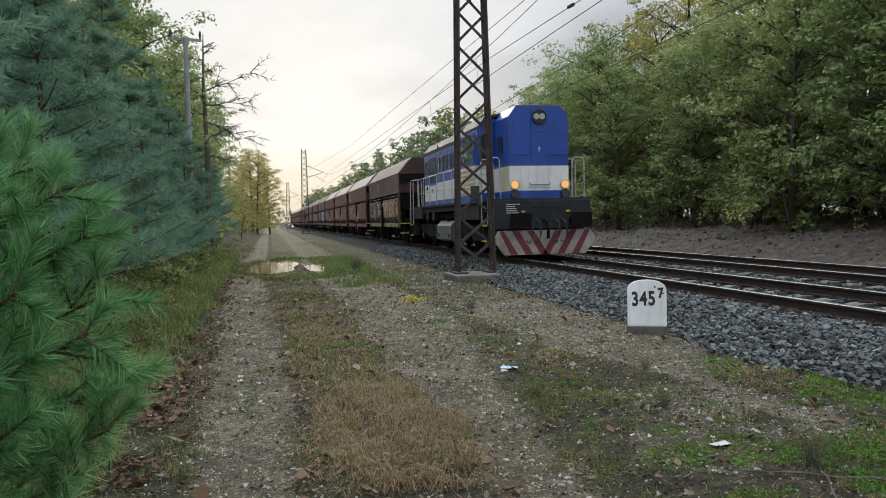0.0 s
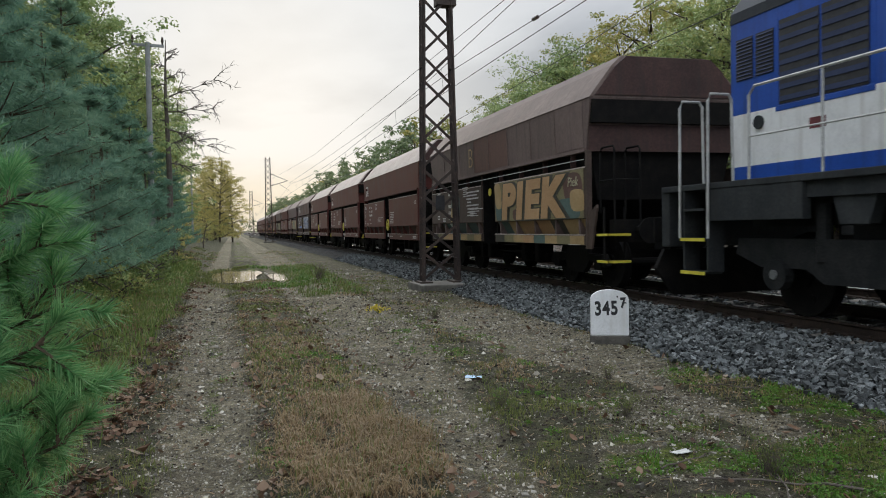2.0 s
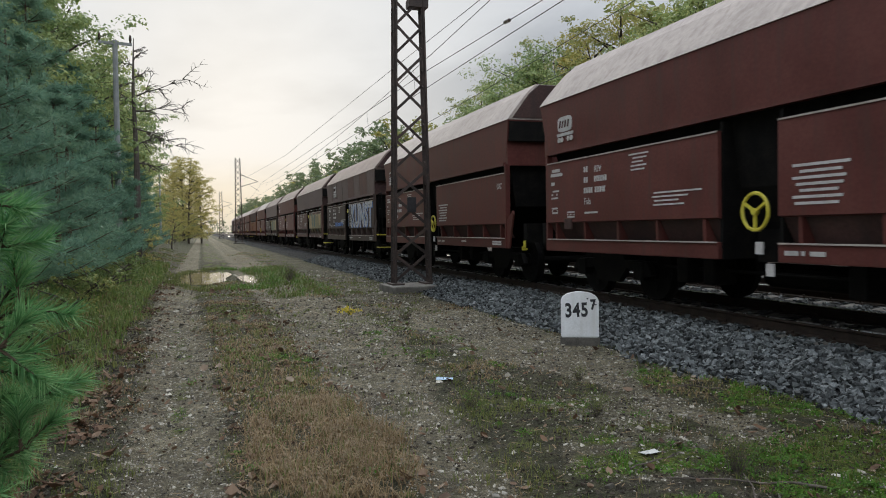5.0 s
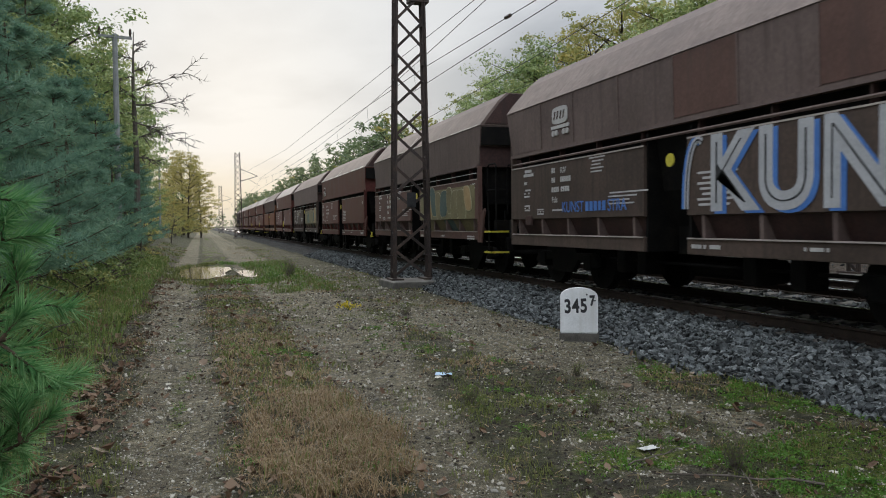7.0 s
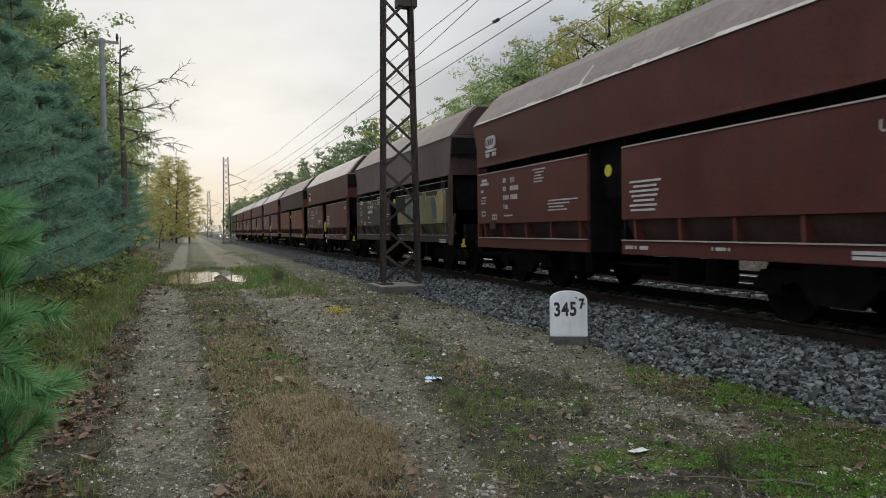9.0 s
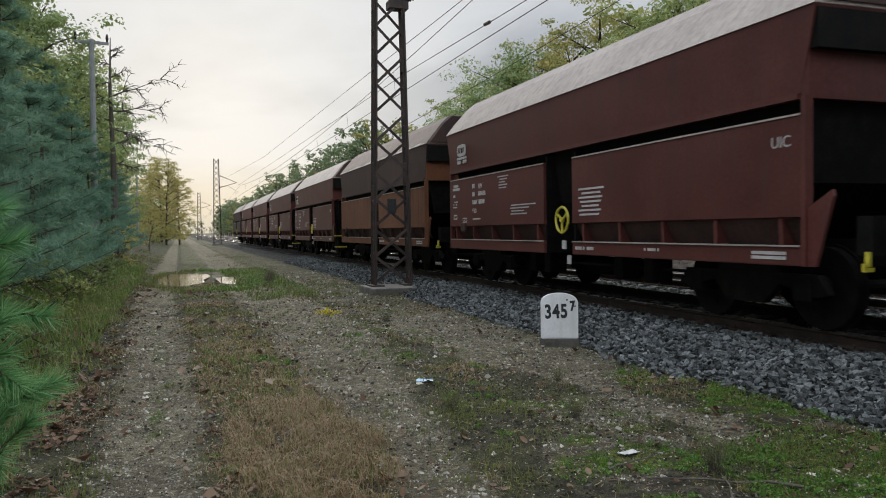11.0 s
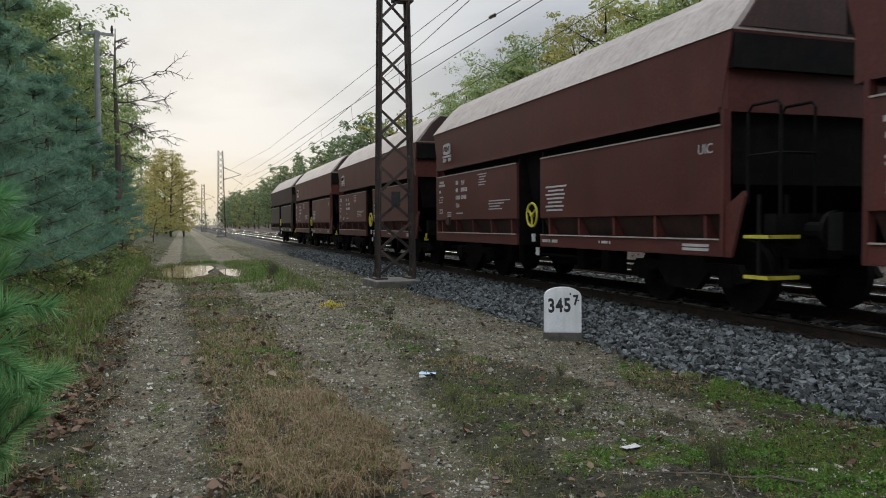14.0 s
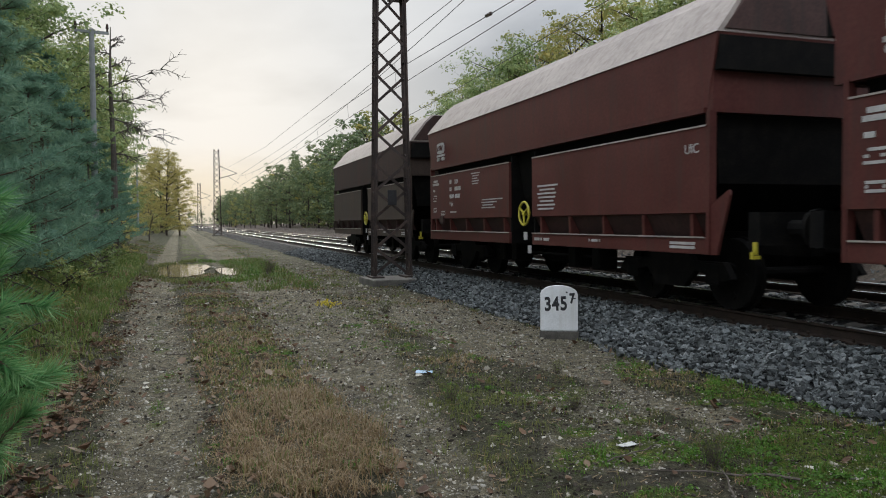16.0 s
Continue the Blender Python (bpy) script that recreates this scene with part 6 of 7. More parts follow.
def forest():
    rng = random.Random(11)
    far_kinds = [make_broadleaf(7, 12.0, 3.4, LEAF_FAR, size=0.22, per=16, boughs=110, low=0.05), make_broadleaf(8, 11.0, 3.2, LEAF_TURN, size=0.22, per=16, boughs=110, low=0.05)]
    far_spots = [[], []]
    # the wood beyond the tracks
    kinds = [make_broadleaf(1, 10.5, 2.9, LEAF_OAK, low=0.08, boughs=180), make_broadleaf(2, 12.8, 3.2, LEAF_OAK, low=0.1, boughs=190), make_broadleaf(3, 9.0, 2.7, LEAF_TURN, low=0.08), make_broadleaf(4, 12.0, 3.0, LEAF_TURN, low=0.12)]
    labels = ["green oak tree at the wood's edge", "tall dark green oak tree in the wood", "young oak tree with leaves turning yellow", "oak tree with yellow-brown autumn leaves"]
    spots = [[], [], [], []]
    y = 7.0
    while y < 330:
        for row, (x0, kk) in enumerate(((17.9, (0, 0, 0, 2, 0, 0)), (20.8, (1, 0, 1, 3, 0)), (24.5, (1, 1, 3)), (28.5, (0, 1)))):
            k = rng.choice(kk)
            far = -2.5 * step(60, 200, y)
            (far_spots[k > 1] if row > 1 or y > 62 else spots[k]).append((x0 + far + rng.uniform(-1.1, 1.1), y + rng.uniform(-1.5, 1.5), rng.uniform(0.8, 1.14) * (1 - 0.13 * step(40, 55, y)), rng.uniform(0, 360)))
        y += 3.0 if y < 60 else 4.8 if y < 150 else 9
    for k in range(4):
        place(kinds[k], spots[k], labels[k], "tree", "wood beyond the tracks")
    for k in range(2):
        place(far_kinds[k], far_spots[k], ("green oak tree deep in the wood", "autumn oak tree deep in the wood")[k], "tree", "wood beyond the tracks")
    shrub = [make_broadleaf(5, 2.6, 1.5, LEAF_SCRUB, low=0.02, name="shrub", size=0.08, per=22, boughs=50), make_broadleaf(6, 2.0, 1.3, LEAF_TURN, low=0.02, name="shrub", size=0.07, per=18, boughs=42, gaps=0.2)]
    sp = [[], []]
    y = 9.0
    while y < 110:
        sp[rng.random() < 0.35].append((16.9 + rng.uniform(-0.5, 0.9), y, rng.uniform(0.6, 1.15), rng.uniform(0, 360)))
        sp[0].append((19.5 + rng.uniform(-0.9, 0.9), y + 0.8, rng.uniform(0.9, 1.5), rng.uniform(0, 360)))
        sp[0].append((23.0 + rng.uniform(-0.9, 0.9), y + 0.3, rng.uniform(1.3, 1.9), rng.uniform(0, 360)))
        sp[0].append((26.5 + rng.uniform(-0.9, 0.9), y + 1.2, rng.uniform(1.5, 2.2), rng.uniform(0, 360)))
        y += 2.1 if y < 50 else 4.2
    place(shrub[0], sp[0], "green undergrowth shrub at the wood's edge", "shrub", "undergrowth beyond the tracks")
    place(shrub[1], sp[1], "yellowing undergrowth shrub on the bank", "shrub", "undergrowth beyond the tracks")
    # beside the lane: young pines, oaks behind
    pines = [make_pine(21, 6.6, 2.0), make_pine(22, 4.6, 1.7), make_pine(23, 8.2, 2.2)]
    ps = [[(-3.5, 8.6, 1, 0), (-4.0, 12.2, 1.05, 70), (-4.2, 16.0, 1.0, 30), (-4.0, 21.0, 1.05, 10), (-3.9, 27.0, 1.0, 250), (-4.0, 34.0, 1.0, 160), (-4.2, 42.0, 1.0, 100)],
          [(-2.75, 10.4, 0.9, 0), (-2.85, 13.6, 0.95, 120), (-2.7, 16.6, 0.85, 50), (-2.9, 19.4, 1.0, 200), (-2.8, 23.4, 0.95, 300), (-2.9, 28.4, 0.9, 20), (-2.9, 33.0, 0.95, 80), (-3.1, 38.5, 0.9, 140), (-3.2, 45.0, 1.0, 220), (-4.2, 56.0, 1.1, 10), (-4.9, 68.0, 1.1, 75)],
          [(-5.2, 10.5, 1, 0), (-5.4, 18.5, 1.0, 140), (-5.2, 25.0, 0.95, 60), (-6.5, 14.5, 1.1, 30)]]
    for pr, s in zip(pines, ps):
        place(pr, s, "bushy blue-green young pine beside the lane", "tree", "pines along the lane")
    k1 = make_broadleaf(31, 10.8, 2.8, LEAF_OAK, low=0.1, boughs=190)
    place(k1, [(-7.2, 19.0, 1.0, 0), (-6.2, 25.5, 1.0, 80), (-5.4, 33.0, 1.0, 160), (-4.9, 40.0, 0.95, 30), (-4.7, 50.0, 0.95, 200), (-5.0, 62.0, 1.0, 260), (-6.2, 76.0, 1.05, 110), (-7.6, 92.0, 1.1, 20), (-9.5, 24.0, 1.1, 300), (-8.5, 34.0, 1.1, 60), (-6.6, 13.5, 0.95, 140), (-8.6, 10.5, 1.1, 220), (-5.6, 22.0, 0.92, 190), (-5.0, 29.0, 0.92, 330), (-4.7, 36.0, 0.9, 10), (-4.9, 45.0, 0.95, 120)], "green oak tree behind the pines", "tree", "trees along the lane")
    k2 = make_broadleaf(32, 11.5, 2.9, LEAF_YELLOW, size=0.1, per=56, boughs=190, gaps=0.12, low=0.04, name="birch_tree")
    place(k2, [(-1.6, 104.0, 1.0, 0), (0.0, 113.0, 0.85, 90), (-2.4, 116.0, 1.12, 200), (-4.5, 135.0, 1.1, 20), (-5.6, 160.0, 1.0, 140), (-8.0, 200.0, 1.0, 240), (-9.0, 250.0, 1.0, 10)], "thin yellow birch tree at the lane's far end", "tree", "birches along the lane")
    # low yellow bush and leafy scrub by the lane
    yb = make_broadleaf(33, 1.7, 0.8, LEAF_YELLOW, low=0.02, name="yellow_bush", size=0.05, per=14, boughs=40, gaps=0.2)
    place(yb, [(-2.15, 30.0, 1.0, 0), (-2.2, 62.0, 1.4, 100)], "small yellow-leaved bush beside the lane", "shrub")
    gb = make_broadleaf(34, 0.8, 0.75, LEAF_SCRUB, low=0.02, name="low_bush", size=0.026, per=40, boughs=60, gaps=0.1)
    place(gb, [(-1.75, 9.2, 0.8, 0), (-1.95, 12.4, 0.9, 60), (-2.0, 17.0, 1.0, 130), (-2.1, 21.5, 0.9, 200), (-2.3, 26.5, 1.0, 280), (-2.4, 36.0, 1.2, 20), (-1.9, 6.6, 0.75, 310)], "low green scrub between lane and pines", "shrub", "scrub along the lane")


forest()


def far_end():
    rng = random.Random(40)
    p = make_broadleaf(41, 11.0, 3.4, LEAF_FAR, size=0.28, per=12, boughs=90, low=0.02)
    sp = []
    for k in range(26):
        y = 170 + 9 * k
        sp.append((-8.0 + 5.0 * step(200, 400, y) + rng.uniform(-1, 1.5), y, rng.uniform(0.7, 0.95), rng.uniform(0, 360)))
    for k in range(22):
        sp.append((-34 + 4.2 * k + rng.uniform(-1, 1), 425 + rng.uniform(-6, 12), rng.uniform(0.6, 0.95), rng.uniform(0, 360)))
    place(p, sp, "distant tree where the line vanishes into the wood", "tree", "distant trees")
    q = make_broadleaf(42, 3.0, 1.5, LEAF_TURN, size=0.11, per=14, boughs=50, low=0.02, name="shrub")
    place(q, [(-2.4 + rng.uniform(-0.5, 0.5), 84 + 7 * k, rng.uniform(0.5, 0.9), 40 * k) for k in range(14)], "yellowing bush along the far lane", "shrub", "scrub along the lane")


far_end()


def make_dead_tree():
    rng = np.random.default_rng(77)
    t = tagged(new("dead_tree"), "bare grey dead pine with drooping side branches", "tree")
    bm = B()
    H = 11.6
    tube(bm, [(0, 0, -0.3), (0.05, 0, 5), (-0.05, 0, 9), (0.02, 0, H)], 0.2, 8, 0.02)

    def twig(p, d, ln, r, depth):
        pts = [p]
        for k in range(4):
            d = (d + Vector(rng.normal(0, 0.16, 3)) + Vector((0, 0, -0.05))).normalized()
            pts.append(pts[-1] + d * ln / 4)
        tube(bm, pts, r, 5, 0.004)
        if depth:
            for k in range(9):
                b = pts[1 + k % 4]
                e = (d + Vector(rng.normal(0, 0.5, 3)) + Vector((0, 0, -0.15))).normalized()
                twig(b, e, ln * rng.uniform(0.25, 0.5), r * 0.55, depth - 1)

    for z, dx, ln, up in ((7.0, 1, 2.4, 0.1), (7.9, 1, 2.6, 0.35), (8.6, 1, 2.8, 0.75), (6.2, 1, 1.6, 0.3), (9.3, -1, 0.9, 0.6), (9.6, 1, 0.8, 0.7), (10.2, -1, 0.7, 0.8), (10.5, 1, 0.6, 0.9), (7.4, -1, 1.2, 0.3), (8.3, -1, 1.3, 0.4), (5.2, 1, 1.3, 0.2), (10.9, 1, 0.5, 1.0)):
        twig(Vector((0, 0, z)), Vector((dx, rng.normal(0, 0.3), up)).normalized(), ln * 0.95, 0.05, 2)
    part("trunk", bm, DEAD_WOOD, t)
    t.matrix_basis = pose(-2.42, 32.5, 0.3) @ Matrix.Diagonal((0.77, 0.77, 0.77, 1))


make_dead_tree()


def make_near_pine():
    """The young pine whose twigs hang into the lane beside the eye."""
    rng = np.random.default_rng(5)
    t = tagged(new("pine_tree"), "young pine with long fresh green needles overhanging the lane edge", "tree")
    bm = B()
    tube(bm, [(-1.35, 2.1, -0.1), (-1.33, 2.1, 1.4), (-1.3, 2.08, 2.6)], 0.055, 8, 0.02)
    V, F, n = [], [], 0

    def clothe(a, b, count, ln=0.068):
        nonlocal n
        v, f = needles(rng, [a, b], int(count * 0.8), ln, 0.0014, 0.8)
        V.append(v); F.append(f + n); n += len(v)

    def branch(z0, yaw, tilt, dist, spread):
        a, e = radians(yaw - 2.6), radians(tilt - 1.2)
        tip = Vector((math.sin(a) * math.cos(e), math.cos(a) * math.cos(e), math.sin(e))) * dist + Vector(EYE)
        base = Vector((-1.33, 2.1, z0))
        mid = base.lerp(tip, 0.5) + Vector((0, 0, -0.1))
        pts = [base, mid, base.lerp(tip, 0.8) + Vector((0, 0, -0.05)), tip]
        tube(bm, pts, 0.012, 6, 0.0035)
        clothe(pts[2], tip, 230)
        clothe(pts[1], pts[2], 120)
        d = (tip - mid).normalized()
        for w in np.linspace(0.3, 0.97, 6):
            b = mid.lerp(tip, float(w))
            for s in (-1, 1):
                o = (d * 0.75 + Vector(rng.normal(0, 0.5, 3)) + Vector((0, 0, 0.2 + 0.35 * s))).normalized()
                q = b + o * spread * rng.uniform(0.5, 1.0) * (1.25 - 0.6 * w)
                tube(bm, [b, q], 0.0045, 5, 0.002)
                clothe(b.lerp(q, 0.25), q, 130)
                clothe(q - o * 0.01, q + o * 0.025, 60)

    for z0, yaw, tilt, dist in ((1.5, -13.5, 5.0, 1.9), (1.4, -11.2, 3.6, 1.75), (1.3, -9.6, 0.6, 1.8), (1.2, -8.5, -3.4, 1.85), (1.1, -9.8, -6.0, 1.7), (1.0, -8.3, -9.6, 1.85),
                                (0.9, -8.7, -12.6, 1.8), (0.8, -10.4, -15.2, 1.7), (0.7, -13.0, -18.0, 1.75), (1.3, -15.5, 1.5, 1.6), (1.1, -14.0, -3.0, 1.6), (0.95, -14.0, -8.0, 1.6),
                                (0.85, -15.5, -12.5, 1.6), (0.7, -16.5, -17.0, 1.65), (1.6, -17.5, 6.0, 1.8), (1.2, -19.0, -1.0, 1.5), (0.9, -19.5, -9.0, 1.5), (1.75, -20.0, 10.0, 1.9)):
        branch(z0, yaw, tilt, dist, 0.17)
    for k in range(16):         # the sides turned away from the lane
        branch(0.5 + 0.12 * k, -36 - 3.2 * k + rng.normal(0, 4), -18 + 2.6 * k, 2.2 + 0.9 * (k % 3) * 0.4, 0.17)
    part("trunk", bm, PINE_BARK, t)
    raw("crown", np.concatenate(V).tolist(), np.concatenate(F).tolist(), NEEDLE_NEAR, t)


make_near_pine()

# ---- grass, leaves, gravel and litter ----


def blades(name, spots, material, label, seed, category="grass", lie=(0.3, 1.5)):
    """Grass in one mesh: each blade bends over in two steps. spots: x, y, z, length, width."""
    rng = np.random.default_rng(seed)
    s = np.array(spots)
    n = len(s)
    a = rng.uniform(0, math.tau, n)
    lean = rng.uniform(*lie, n)
    d = np.stack([np.cos(a), np.sin(a), np.zeros(n)], 1)
    side = np.stack([-np.sin(a), np.cos(a), np.zeros(n)], 1) * s[:, 4:5]
    up = np.array([0, 0, 1.0])
    p, ln = s[:, :3], s[:, 3:4]
    m = p + up * ln * 0.6 + d * ln * 0.25 * lean[:, None]
    t = p + up * ln * (0.95 - 0.3 * lean[:, None]) + d * ln * 0.75 * lean[:, None]
    v = np.stack([p - side, p + side, m + side * 0.7, m - side * 0.7, t], 1).reshape(-1, 3)
    i = 5 * np.arange(n)
    f = [tuple(q) for q in np.stack([i, i + 1, i + 2, i + 3], 1).tolist()] + [tuple(q) for q in np.stack([i + 3, i + 2, i + 4], 1).tolist()]
    return tagged(raw(name, v.tolist(), f, material), label, category, kind="stuff")


def grow():
    rng = random.Random(9)
    green, dry, bright, tall = [], [], [], []

    def tuft(out, x, y, r, k, l0, l1, w):
        for _ in range(k):
            px, py = x + rng.gauss(0, r), y + rng.gauss(0, r)
            out.append((px, py, height(px, py) - 0.004, rng.uniform(l0, l1), w * rng.uniform(0.7, 1.3)))

    for n, y0, y1, k, w in ((6500, 2.4, 7.0, 9, 0.003), (6000, 7.0, 14.0, 8, 0.0048), (5000, 14.0, 26.0, 8, 0.009), (3000, 26.0, 60.0, 9, 0.018)):
        for _ in range(n):
            x, y = rng.uniform(-2.6, 5.0), rng.uniform(y0, y1)
            bare, ball = zones(x, y)[:2]
            keep = 1 - 1.15 * bare - 0.95 * ball
            patch = 0.3 + 1.3 * nz(x, y, 0.9, 30) + 0.9 * nz(x, y, 2.7, 31)
            if 0.1 < x < 1.3:
                patch += 0.25
            if y > 26 and not (-3 < x < -0.6 or 1.6 < x < 4.0):
                continue
            if rng.random() > keep * min(1.0, max(0.04, patch)):
                continue
            isdry = nz(x, y, 0.6, 44) + 0.35 * rng.uniform(-1, 1) > 0.18 or (0.15 < x < 1.3 and y < 11 and rng.random() < 0.55)
            big = 1 + 0.4 * (x < -0.9)
            tuft(dry if isdry else green, x, y, 0.035 + 0.002 * y, k, 0.02, 0.08 * big, w)
    # the straw-coloured patch in the strip between the ruts
    for _ in range(760):
        a, r = rng.uniform(0, math.tau), rng.random() ** 0.6
        x, y = 0.85 + 0.55 * r * math.cos(a), 5.6 + 1.5 * r * math.sin(a)
        if nz(x, y, 2.2, 25) + 0.6 * nz(x, y, 5.0, 26) < -0.25:
            continue
        tuft(green if rng.random() < 0.12 else dry, x, y, 0.05, 11, 0.04, 0.19, 0.0028)
    for _ in range(260):
        x, y = rng.uniform(0.2, 1.2), rng.uniform(7, 13)
        tuft(dry if rng.random() < 0.5 else green, x, y, 0.04, 9, 0.04, 0.11, 0.004)
    # fresh weeds near the ballast and round the puddle
    for _ in range(9000):
        x, y = rng.uniform(-0.9, 5.0), 3.0 + 10.0 * rng.random() ** 1.3
        if rng.random() < zones(x, y)[3] - 0.25 and math.hypot(x - 2.86, y - 4.4) > 0.22:
            big = rng.random() < 0.08
            tuft(bright, x, y, 0.025, 12 if big else 7, 0.012, 0.11 if big else 0.035, 0.0035 if big else 0.005)
    for _ in range(500):
        a = rng.uniform(0, math.tau)
        x, y = 0.7 + 1.7 * math.cos(a) * rng.uniform(0.85, 1.25), 27.5 + 5.2 * math.sin(a) * rng.uniform(0.95, 1.3)
        tuft(bright if x > 0.6 else green, x, y, 0.08, 9, 0.06, 0.2, 0.006)
    for _ in range(700):
        x, y = rng.uniform(1.6, 3.2), rng.uniform(18, 34)
        tuft(bright if rng.random() < 0.4 else green, x, y, 0.1, 8, 0.06, 0.22, 0.006)
    # longer grass at the foot of the pines
    for _ in range(2600):
        y = 2.6 + 34 * rng.random() ** 1.7
        x = rng.uniform(-2.9, -1.0 - 0.012 * y)
        tuft(tall if rng.random() < 0.92 else dry, x, y, 0.06, 9, 0.08, 0.3, 0.0026 + 0.0003 * y)
    blades("grass", green, GRASS, "short olive green grass on the lane verges", 1)
    blades("dry_grass", dry, GRASS_DRY, "straw-coloured dry grass tufts on the lane", 2, lie=(0.6, 2.4))
    blades("weeds", bright, GRASS_BRIGHT, "fresh green weeds near the ballast and puddle", 3, "weeds")
    blades("verge_grass", tall, GRASS_VERGE, "long grass at the foot of the pines", 4)


grow()


def fallen_leaves():
    rng = np.random.default_rng(14)
    spots = []
    for _ in range(8500):
        u = rng.random()
        y = 2.5 + 22 * rng.random() ** 1.8
        if u < 0.72:
            x = -0.75 - abs(rng.normal(0, 0.5)) + 0.15 * rng.normal()
        elif u < 0.9:
            x = rng.uniform(0.1, 1.4)
        else:
            x = rng.uniform(-0.7, 4.8)
        if u < 0.72 and noise.noise(Vector((x * 1.6, y * 1.6, 70))) + 0.6 * noise.noise(Vector((x * 4.5, y * 4.5, 75))) < 0.0:
            continue
        spots.append((x, y))
    n = len(spots)
    p = np.array([(x, y, height(x, y) + 0.008) for x, y in spots])
    a = rng.uniform(0, math.tau, n)
    s = rng.uniform(0.012, 0.036, (n, 1)) * np.where(rng.random((n, 1)) < 0.1, 1.8, 1.0)
    tl = rng.normal(0, 0.35, (n, 2))
    d = np.stack([np.cos(a), np.sin(a), tl[:, 0]], 1) * s
    e = np.stack([-np.sin(a), np.cos(a), tl[:, 1]], 1) * s * 0.6
    curl = np.array([0, 0, 1.0]) * s * rng.uniform(0.1, 0.9, (n, 1))
    mid = p + curl * 0.1 + np.array([0, 0, 0.004])
    v = np.stack([mid - d + curl, mid - d * 0.3 + e + curl * 0.8, mid + d * 0.5 + e * 0.9 + curl * 0.6, mid + d + curl, mid + d * 0.4 - e + curl * 0.7, mid - d * 0.4 - e * 0.9 + curl, mid], 1).reshape(-1, 3)
    i = 7 * np.arange(n)
    f = np.concatenate([np.stack([i + k, i + (k + 1) % 6, i + 6], 1) for k in range(6)])
    tagged(raw("fallen_leaves", v.tolist(), f.tolist(), LEAF_FALLEN), "curled brown fallen oak leaves beside the path", "fallen leaves", kind="stuff")


fallen_leaves()


def path_gravel():
    rng = random.Random(21)
    spots = []
    for n, y0, y1, r in ((26000, 2.6, 7.0, 0.0072), (15000, 7.0, 14.0, 0.0105), (6000, 14.0, 30.0, 0.017)):
        for _ in range(n):
            x, y = rng.uniform(-1.3, 5.0), rng.uniform(y0, y1)
            if rng.random() < zones(x, y)[0] + 0.25 + 0.3 * (x > 2.2 and 8 < y < 22):
                spots.append((x, y, height(x, y) + 0.001, r * rng.uniform(0.5, 1.5) * (2.6 if rng.random() < 0.06 else 1)))
    rocks("path_gravel", spots, GRAVEL, "small grey and beige gravel strewn over the lane", 22)


path_gravel()


def soil_and_straw():
    """Dark clods and bits of straw and twig strewn over the verges."""
    rng = random.Random(51)
    clods, straw = [], []
    for n, y0, y1, r in ((17000, 2.6, 7.5, 0.011), (10000, 7.5, 18.0, 0.017)):
        for _ in range(n):
            x, y = rng.uniform(-2.0, 5.0), rng.uniform(y0, y1)
            bare, ball = zones(x, y)[:2]
            if ball < 0.5 and rng.random() < 0.75 - 0.6 * bare and nz(x, y, 0.8, 90) + 0.4 * nz(x, y, 3, 91) > -0.15:
                clods.append((x, y, height(x, y), r * rng.uniform(0.4, 1.7)))
    rocks("soil_clods", clods, SOIL, "dark soil crumbs on the lane verges", 52)
    for _ in range(9000):
        y = 2.6 + 13 * rng.random() ** 1.6
        x = rng.uniform(-1.9, 4.9)
        if rng.random() < 0.5 - 0.35 * zones(x, y)[0]:
            straw.append((x, y, height(x, y) + 0.006, rng.uniform(0.03, 0.1), 0.0015 + 0.0002 * y))
    rg = np.random.default_rng(53)
    s = np.array(straw)
    a = rg.uniform(0, math.tau, len(s))
    d = np.stack([np.cos(a), np.sin(a), rg.normal(0, 0.15, len(s))], 1) * s[:, 3:4] / 2
    w = np.stack([-np.sin(a), np.cos(a), np.full(len(s), 0.3)], 1) * s[:, 4:5]
    p = s[:, :3]
    v = np.stack([p - d - w, p - d + w, p + d + w, p + d - w], 1).reshape(-1, 3)
    tagged(raw("straw", v.tolist(), np.arange(len(v)).reshape(-1, 4).tolist(), GRASS_DRY), "bits of straw and twig on the ground", "straw", kind="stuff")


soil_and_straw()


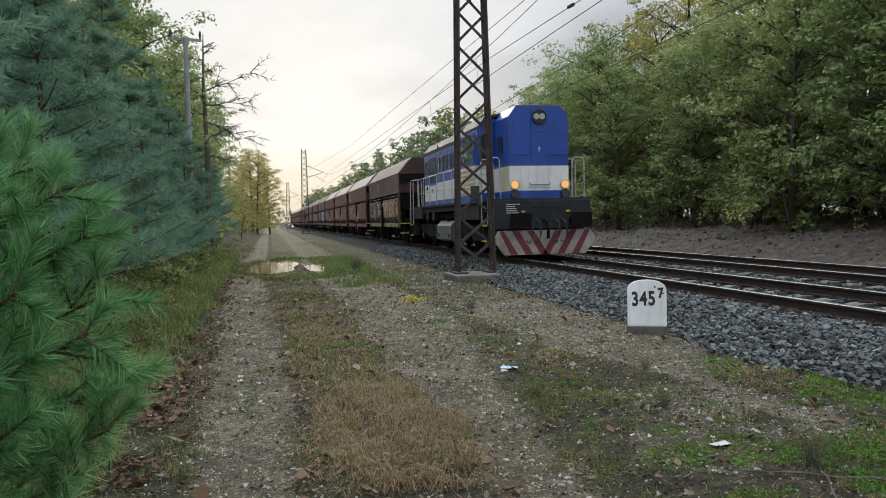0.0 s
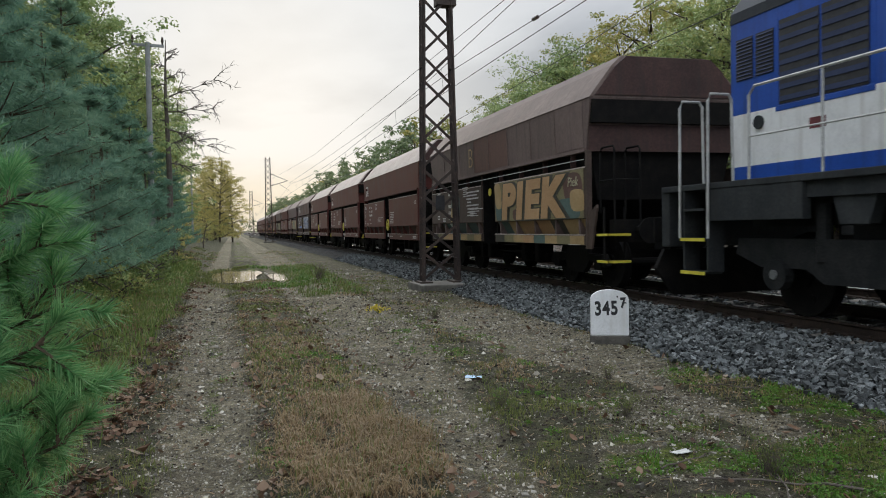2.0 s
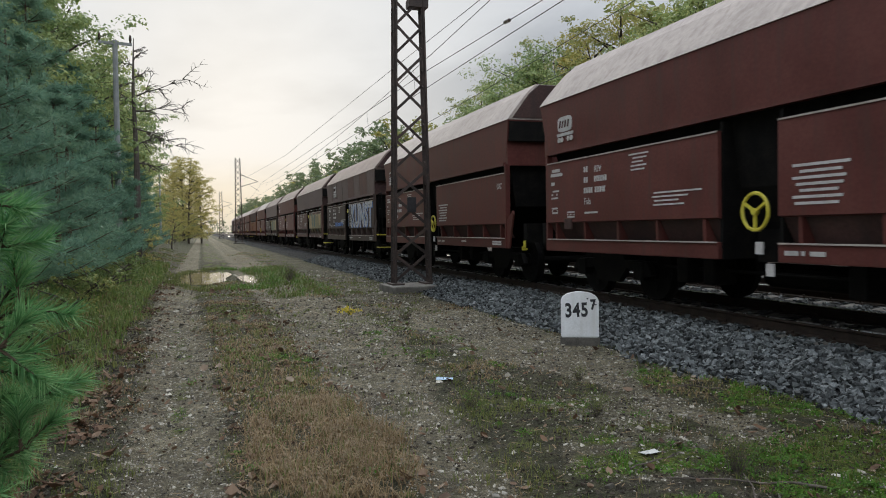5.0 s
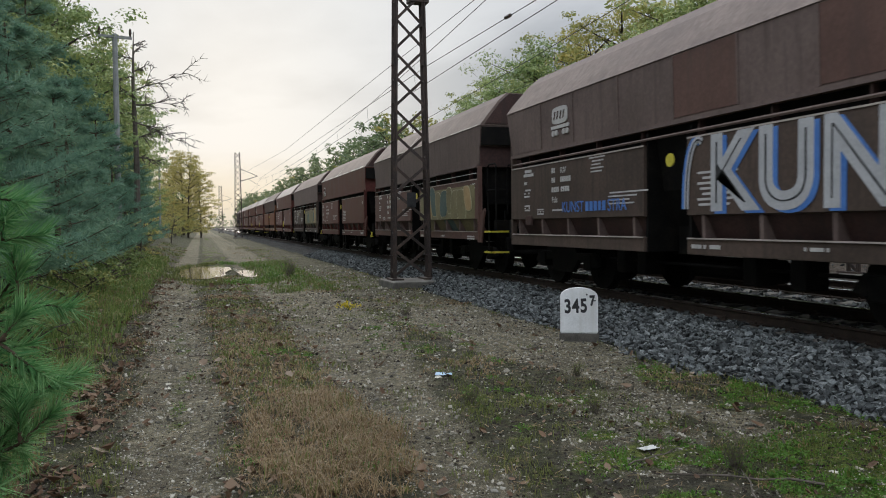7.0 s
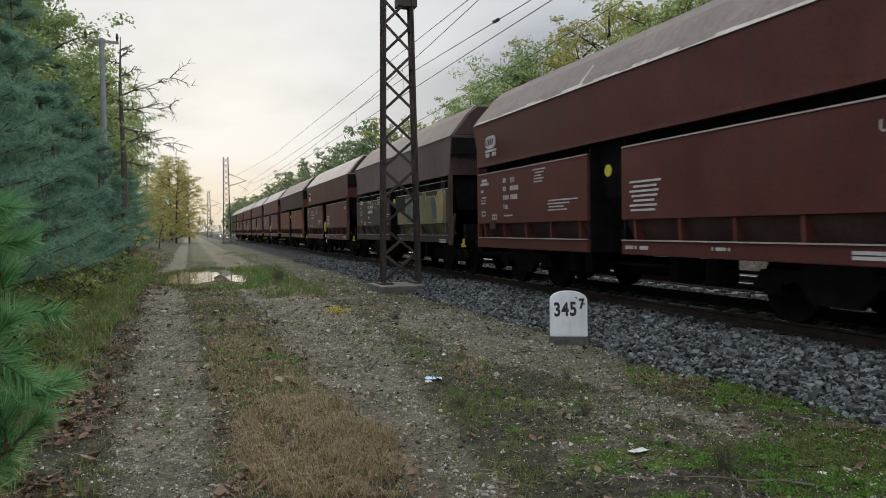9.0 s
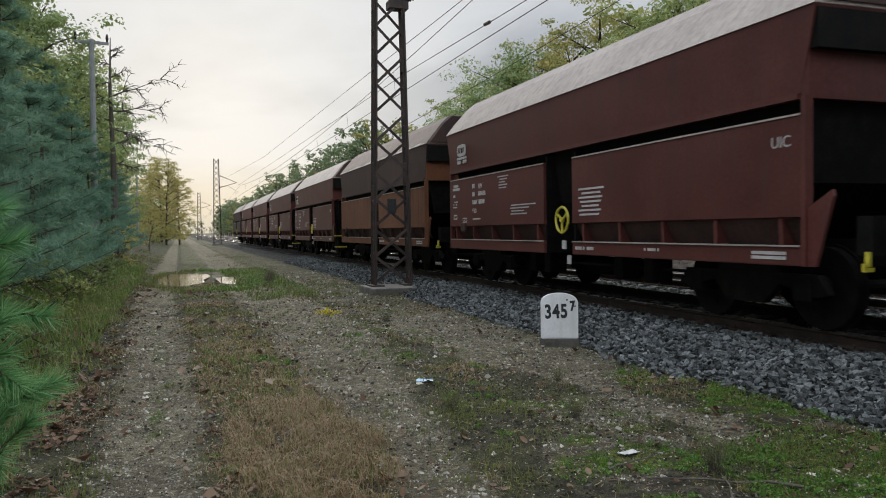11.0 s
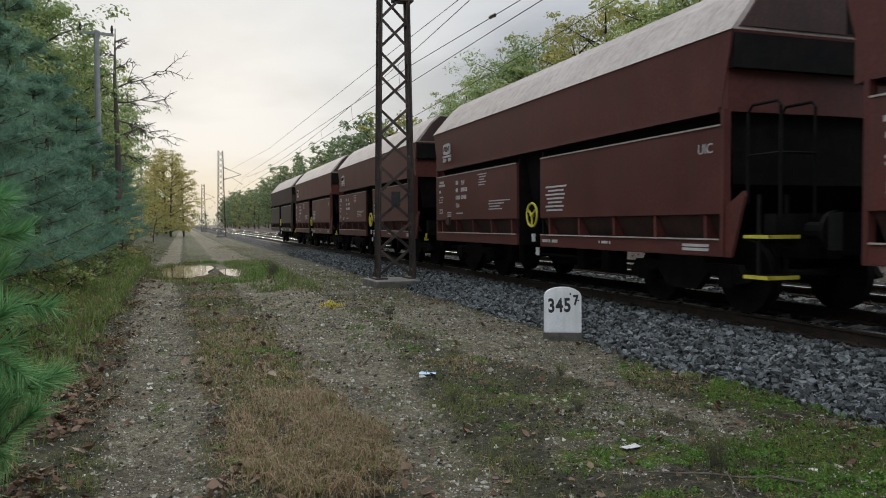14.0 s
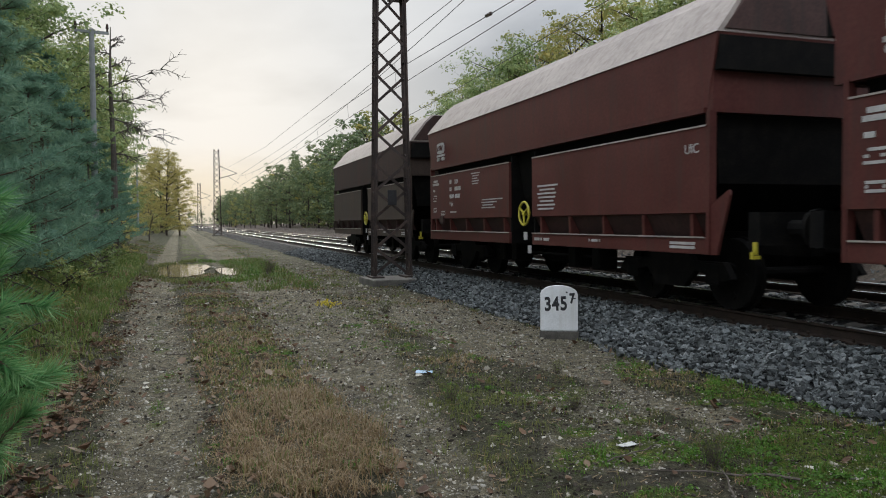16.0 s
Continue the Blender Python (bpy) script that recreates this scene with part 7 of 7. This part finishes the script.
def litter():
    def sheet(name, x, y, w, l, rz, mat_, label, cat, seed):
        n = 7
        vs = [((i / n - 0.5) * w, (j / n - 0.5) * l, 0.008 + 0.012 * noise.noise(Vector((i * 0.55, j * 0.55, seed))) ) for j in range(n + 1) for i in range(n + 1)]
        fs = [(j * (n + 1) + i, j * (n + 1) + i + 1, (j + 1) * (n + 1) + i + 1, (j + 1) * (n + 1) + i) for j in range(n) for i in range(n)]
        ob = raw(name, vs, fs, mat_)
        so = ob.modifiers.new("thick", "SOLIDIFY"); so.thickness = 0.003
        ob.matrix_basis = pose(x, y, height(x, y) + 0.012, 0, 0, rz)
        tagged(ob, label, cat)
    sheet("paper_scrap", 2.86, 4.46, 0.14, 0.07, 10, PAPER, "dirty white paper scrap lying on the weeds", "litter", 3)
    sheet("plastic_wrapper", 2.31, 7.3, 0.17, 0.11, -20, PAPER_BLUE, "pale blue plastic wrapper lying on gravel", "litter", 8)
    rng = random.Random(31)
    for x, y, ln, a, r in ((3.05, 3.75, 0.9, 150, 0.009), (2.75, 4.25, 0.5, 25, 0.006), (2.95, 3.55, 0.6, 60, 0.006), (4.45, 6.2, 0.5, 140, 0.01), (-0.05, 9.6, 0.3, 170, 0.008), (-0.2, 15.5, 0.35, 15, 0.012), (3.9, 8.6, 0.35, 5, 0.009), (2.1, 11.2, 0.3, 100, 0.009), (1.1, 5.0, 0.3, 40, 0.005)):
        bm = B()
        pts = [Vector(((k / 5 - 0.5) * ln, rng.gauss(0, 0.02), 0.015 + 0.012 * abs(rng.gauss(0, 1)))) for k in range(6)]
        tube(bm, pts, r, 6, r * 0.5)
        for k in (2, 4):
            tube(bm, [pts[k], pts[k] + Vector((0.08, rng.choice((-1, 1)) * 0.07, 0.03))], r * 0.5, 5, r * 0.2)
        ob = part("stick", bm, TWIG)
        ob.matrix_basis = pose(x, y, height(x, y), 0, 0, a)
        tagged(ob, "dry grey stick lying on the ground", "stick", "sticks on the lane")
    # yellow-flowering clump
    g = np.random.default_rng(3)
    f = tagged(new("yellow_flower"), "small yellow flowering plant at the lane's edge", "plant")
    c = [tuple(g.normal(0, 1, 3) * (0.1, 0.1, 0.045) + (0, 0, 0.13)) for _ in range(26)]
    v, q = leaf_cloud(g, c, 14, 0.022, 0.02)
    raw("blossom", v.tolist(), q.tolist(), BLOSSOM, f, "bright yellow blossom")
    bm = B()
    for k in range(14):
        a = g.uniform(0, math.tau)
        tube(bm, [(0, 0, 0), (0.05 * math.cos(a), 0.05 * math.sin(a), 0.07), (0.1 * math.cos(a), 0.1 * math.sin(a), 0.13)], 0.004, 4, 0.002)
    part("stem", bm, GRASS, f)
    f.matrix_basis = pose(2.52, 13.7, height(2.52, 13.7)) @ Matrix.Diagonal((0.7, 0.7, 0.75, 1))
    # dark twiggy heather plants
    proto = tagged(new("heather"), "dark twiggy heather plant among the weeds", "plant", "heather by the lane")
    bm = B()
    for k in range(46):
        a, l = g.uniform(0, math.tau), g.uniform(0.1, 0.24)
        o = Vector((math.cos(a) * g.uniform(0.2, 0.8), math.sin(a) * g.uniform(0.2, 0.8), 1)).normalized()
        p0 = Vector((g.normal(0, 0.03), g.normal(0, 0.03), 0))
        tube(bm, [p0, p0 + o * l * 0.6, p0 + o * l + Vector((0, 0, 0.02))], 0.0025, 4, 0.001)
    part("twig", bm, TWIG, proto)
    c = [tuple(Vector((g.normal(0, 0.07), g.normal(0, 0.07), g.uniform(0.05, 0.22)))) for _ in range(60)]
    v, q = leaf_cloud(g, c, 10, 0.008, 0.018)
    raw("foliage", v.tolist(), q.tolist(), GRASS, proto)
    for k, (x, y, s) in enumerate(((3.16, 3.95, 1.0), (3.05, 5.55, 0.7), (3.3, 12.6, 0.9), (2.6, 24.0, 2.2), (2.2, 6.2, 0.6), (3.6, 6.9, 0.6))):
        m = pose(x, y, height(x, y), 0, 0, 70 * k)
        ob = proto if k == 0 else copy_thing(proto, m)
        ob.matrix_basis = m @ Matrix.Diagonal((s, s, s, 1))


litter()


def leafy_weeds():
    """Low broad-leaved weeds in clumps along the hump and the edge of the ballast."""
    rng, pick = np.random.default_rng(61), random.Random(62)
    centres, radii = [], []
    while len(centres) < 420:
        x, y = pick.uniform(0.2, 5.0), 3.2 + 8.0 * pick.random() ** 1.3
        if pick.random() < zones(x, y)[3] and nz(x, y, 1.1, 64) > -0.05 and math.hypot(x - 2.86, y - 4.4) > 0.25:
            centres.append((x, y, height(x, y) + 0.012))
            radii.append(pick.uniform(0.02, 0.085))
    v, f = leaf_pads(rng, centres, radii, 26, 0.011, 0.5)
    tagged(raw("leafy_weeds", v.tolist(), f.tolist(), GRASS_BRIGHT), "low broad-leaved green weeds on the verge", "weeds", kind="stuff")


leafy_weeds()

# ---- what moves ----


def motions():
    times = [k / 2 for k in range(33)]
    walk(LOCO, [(t, pose(C1, LOCO_AT - gone(t) + gone(0), RAIL_TOP)) for t in times])
    for ob, y in WAGONS:
        walk(ob, [(t, pose(C1, y - gone(t), RAIL_TOP)) for t in times])
    for thing, r in [(LOCO, 0.5)] + [(w, 0.46) for w, _ in WAGONS]:
        for wheel in thing.children:
            if wheel.name.startswith("wheelset"):
                at = wheel.matrix_basis.translation.copy()
                walk(wheel, [(k / FPS, Matrix.Translation(at) @ pose(0, 0, 0, math.degrees((gone(k / FPS) - gone(0)) / r))) for k in range(481)])


motions()
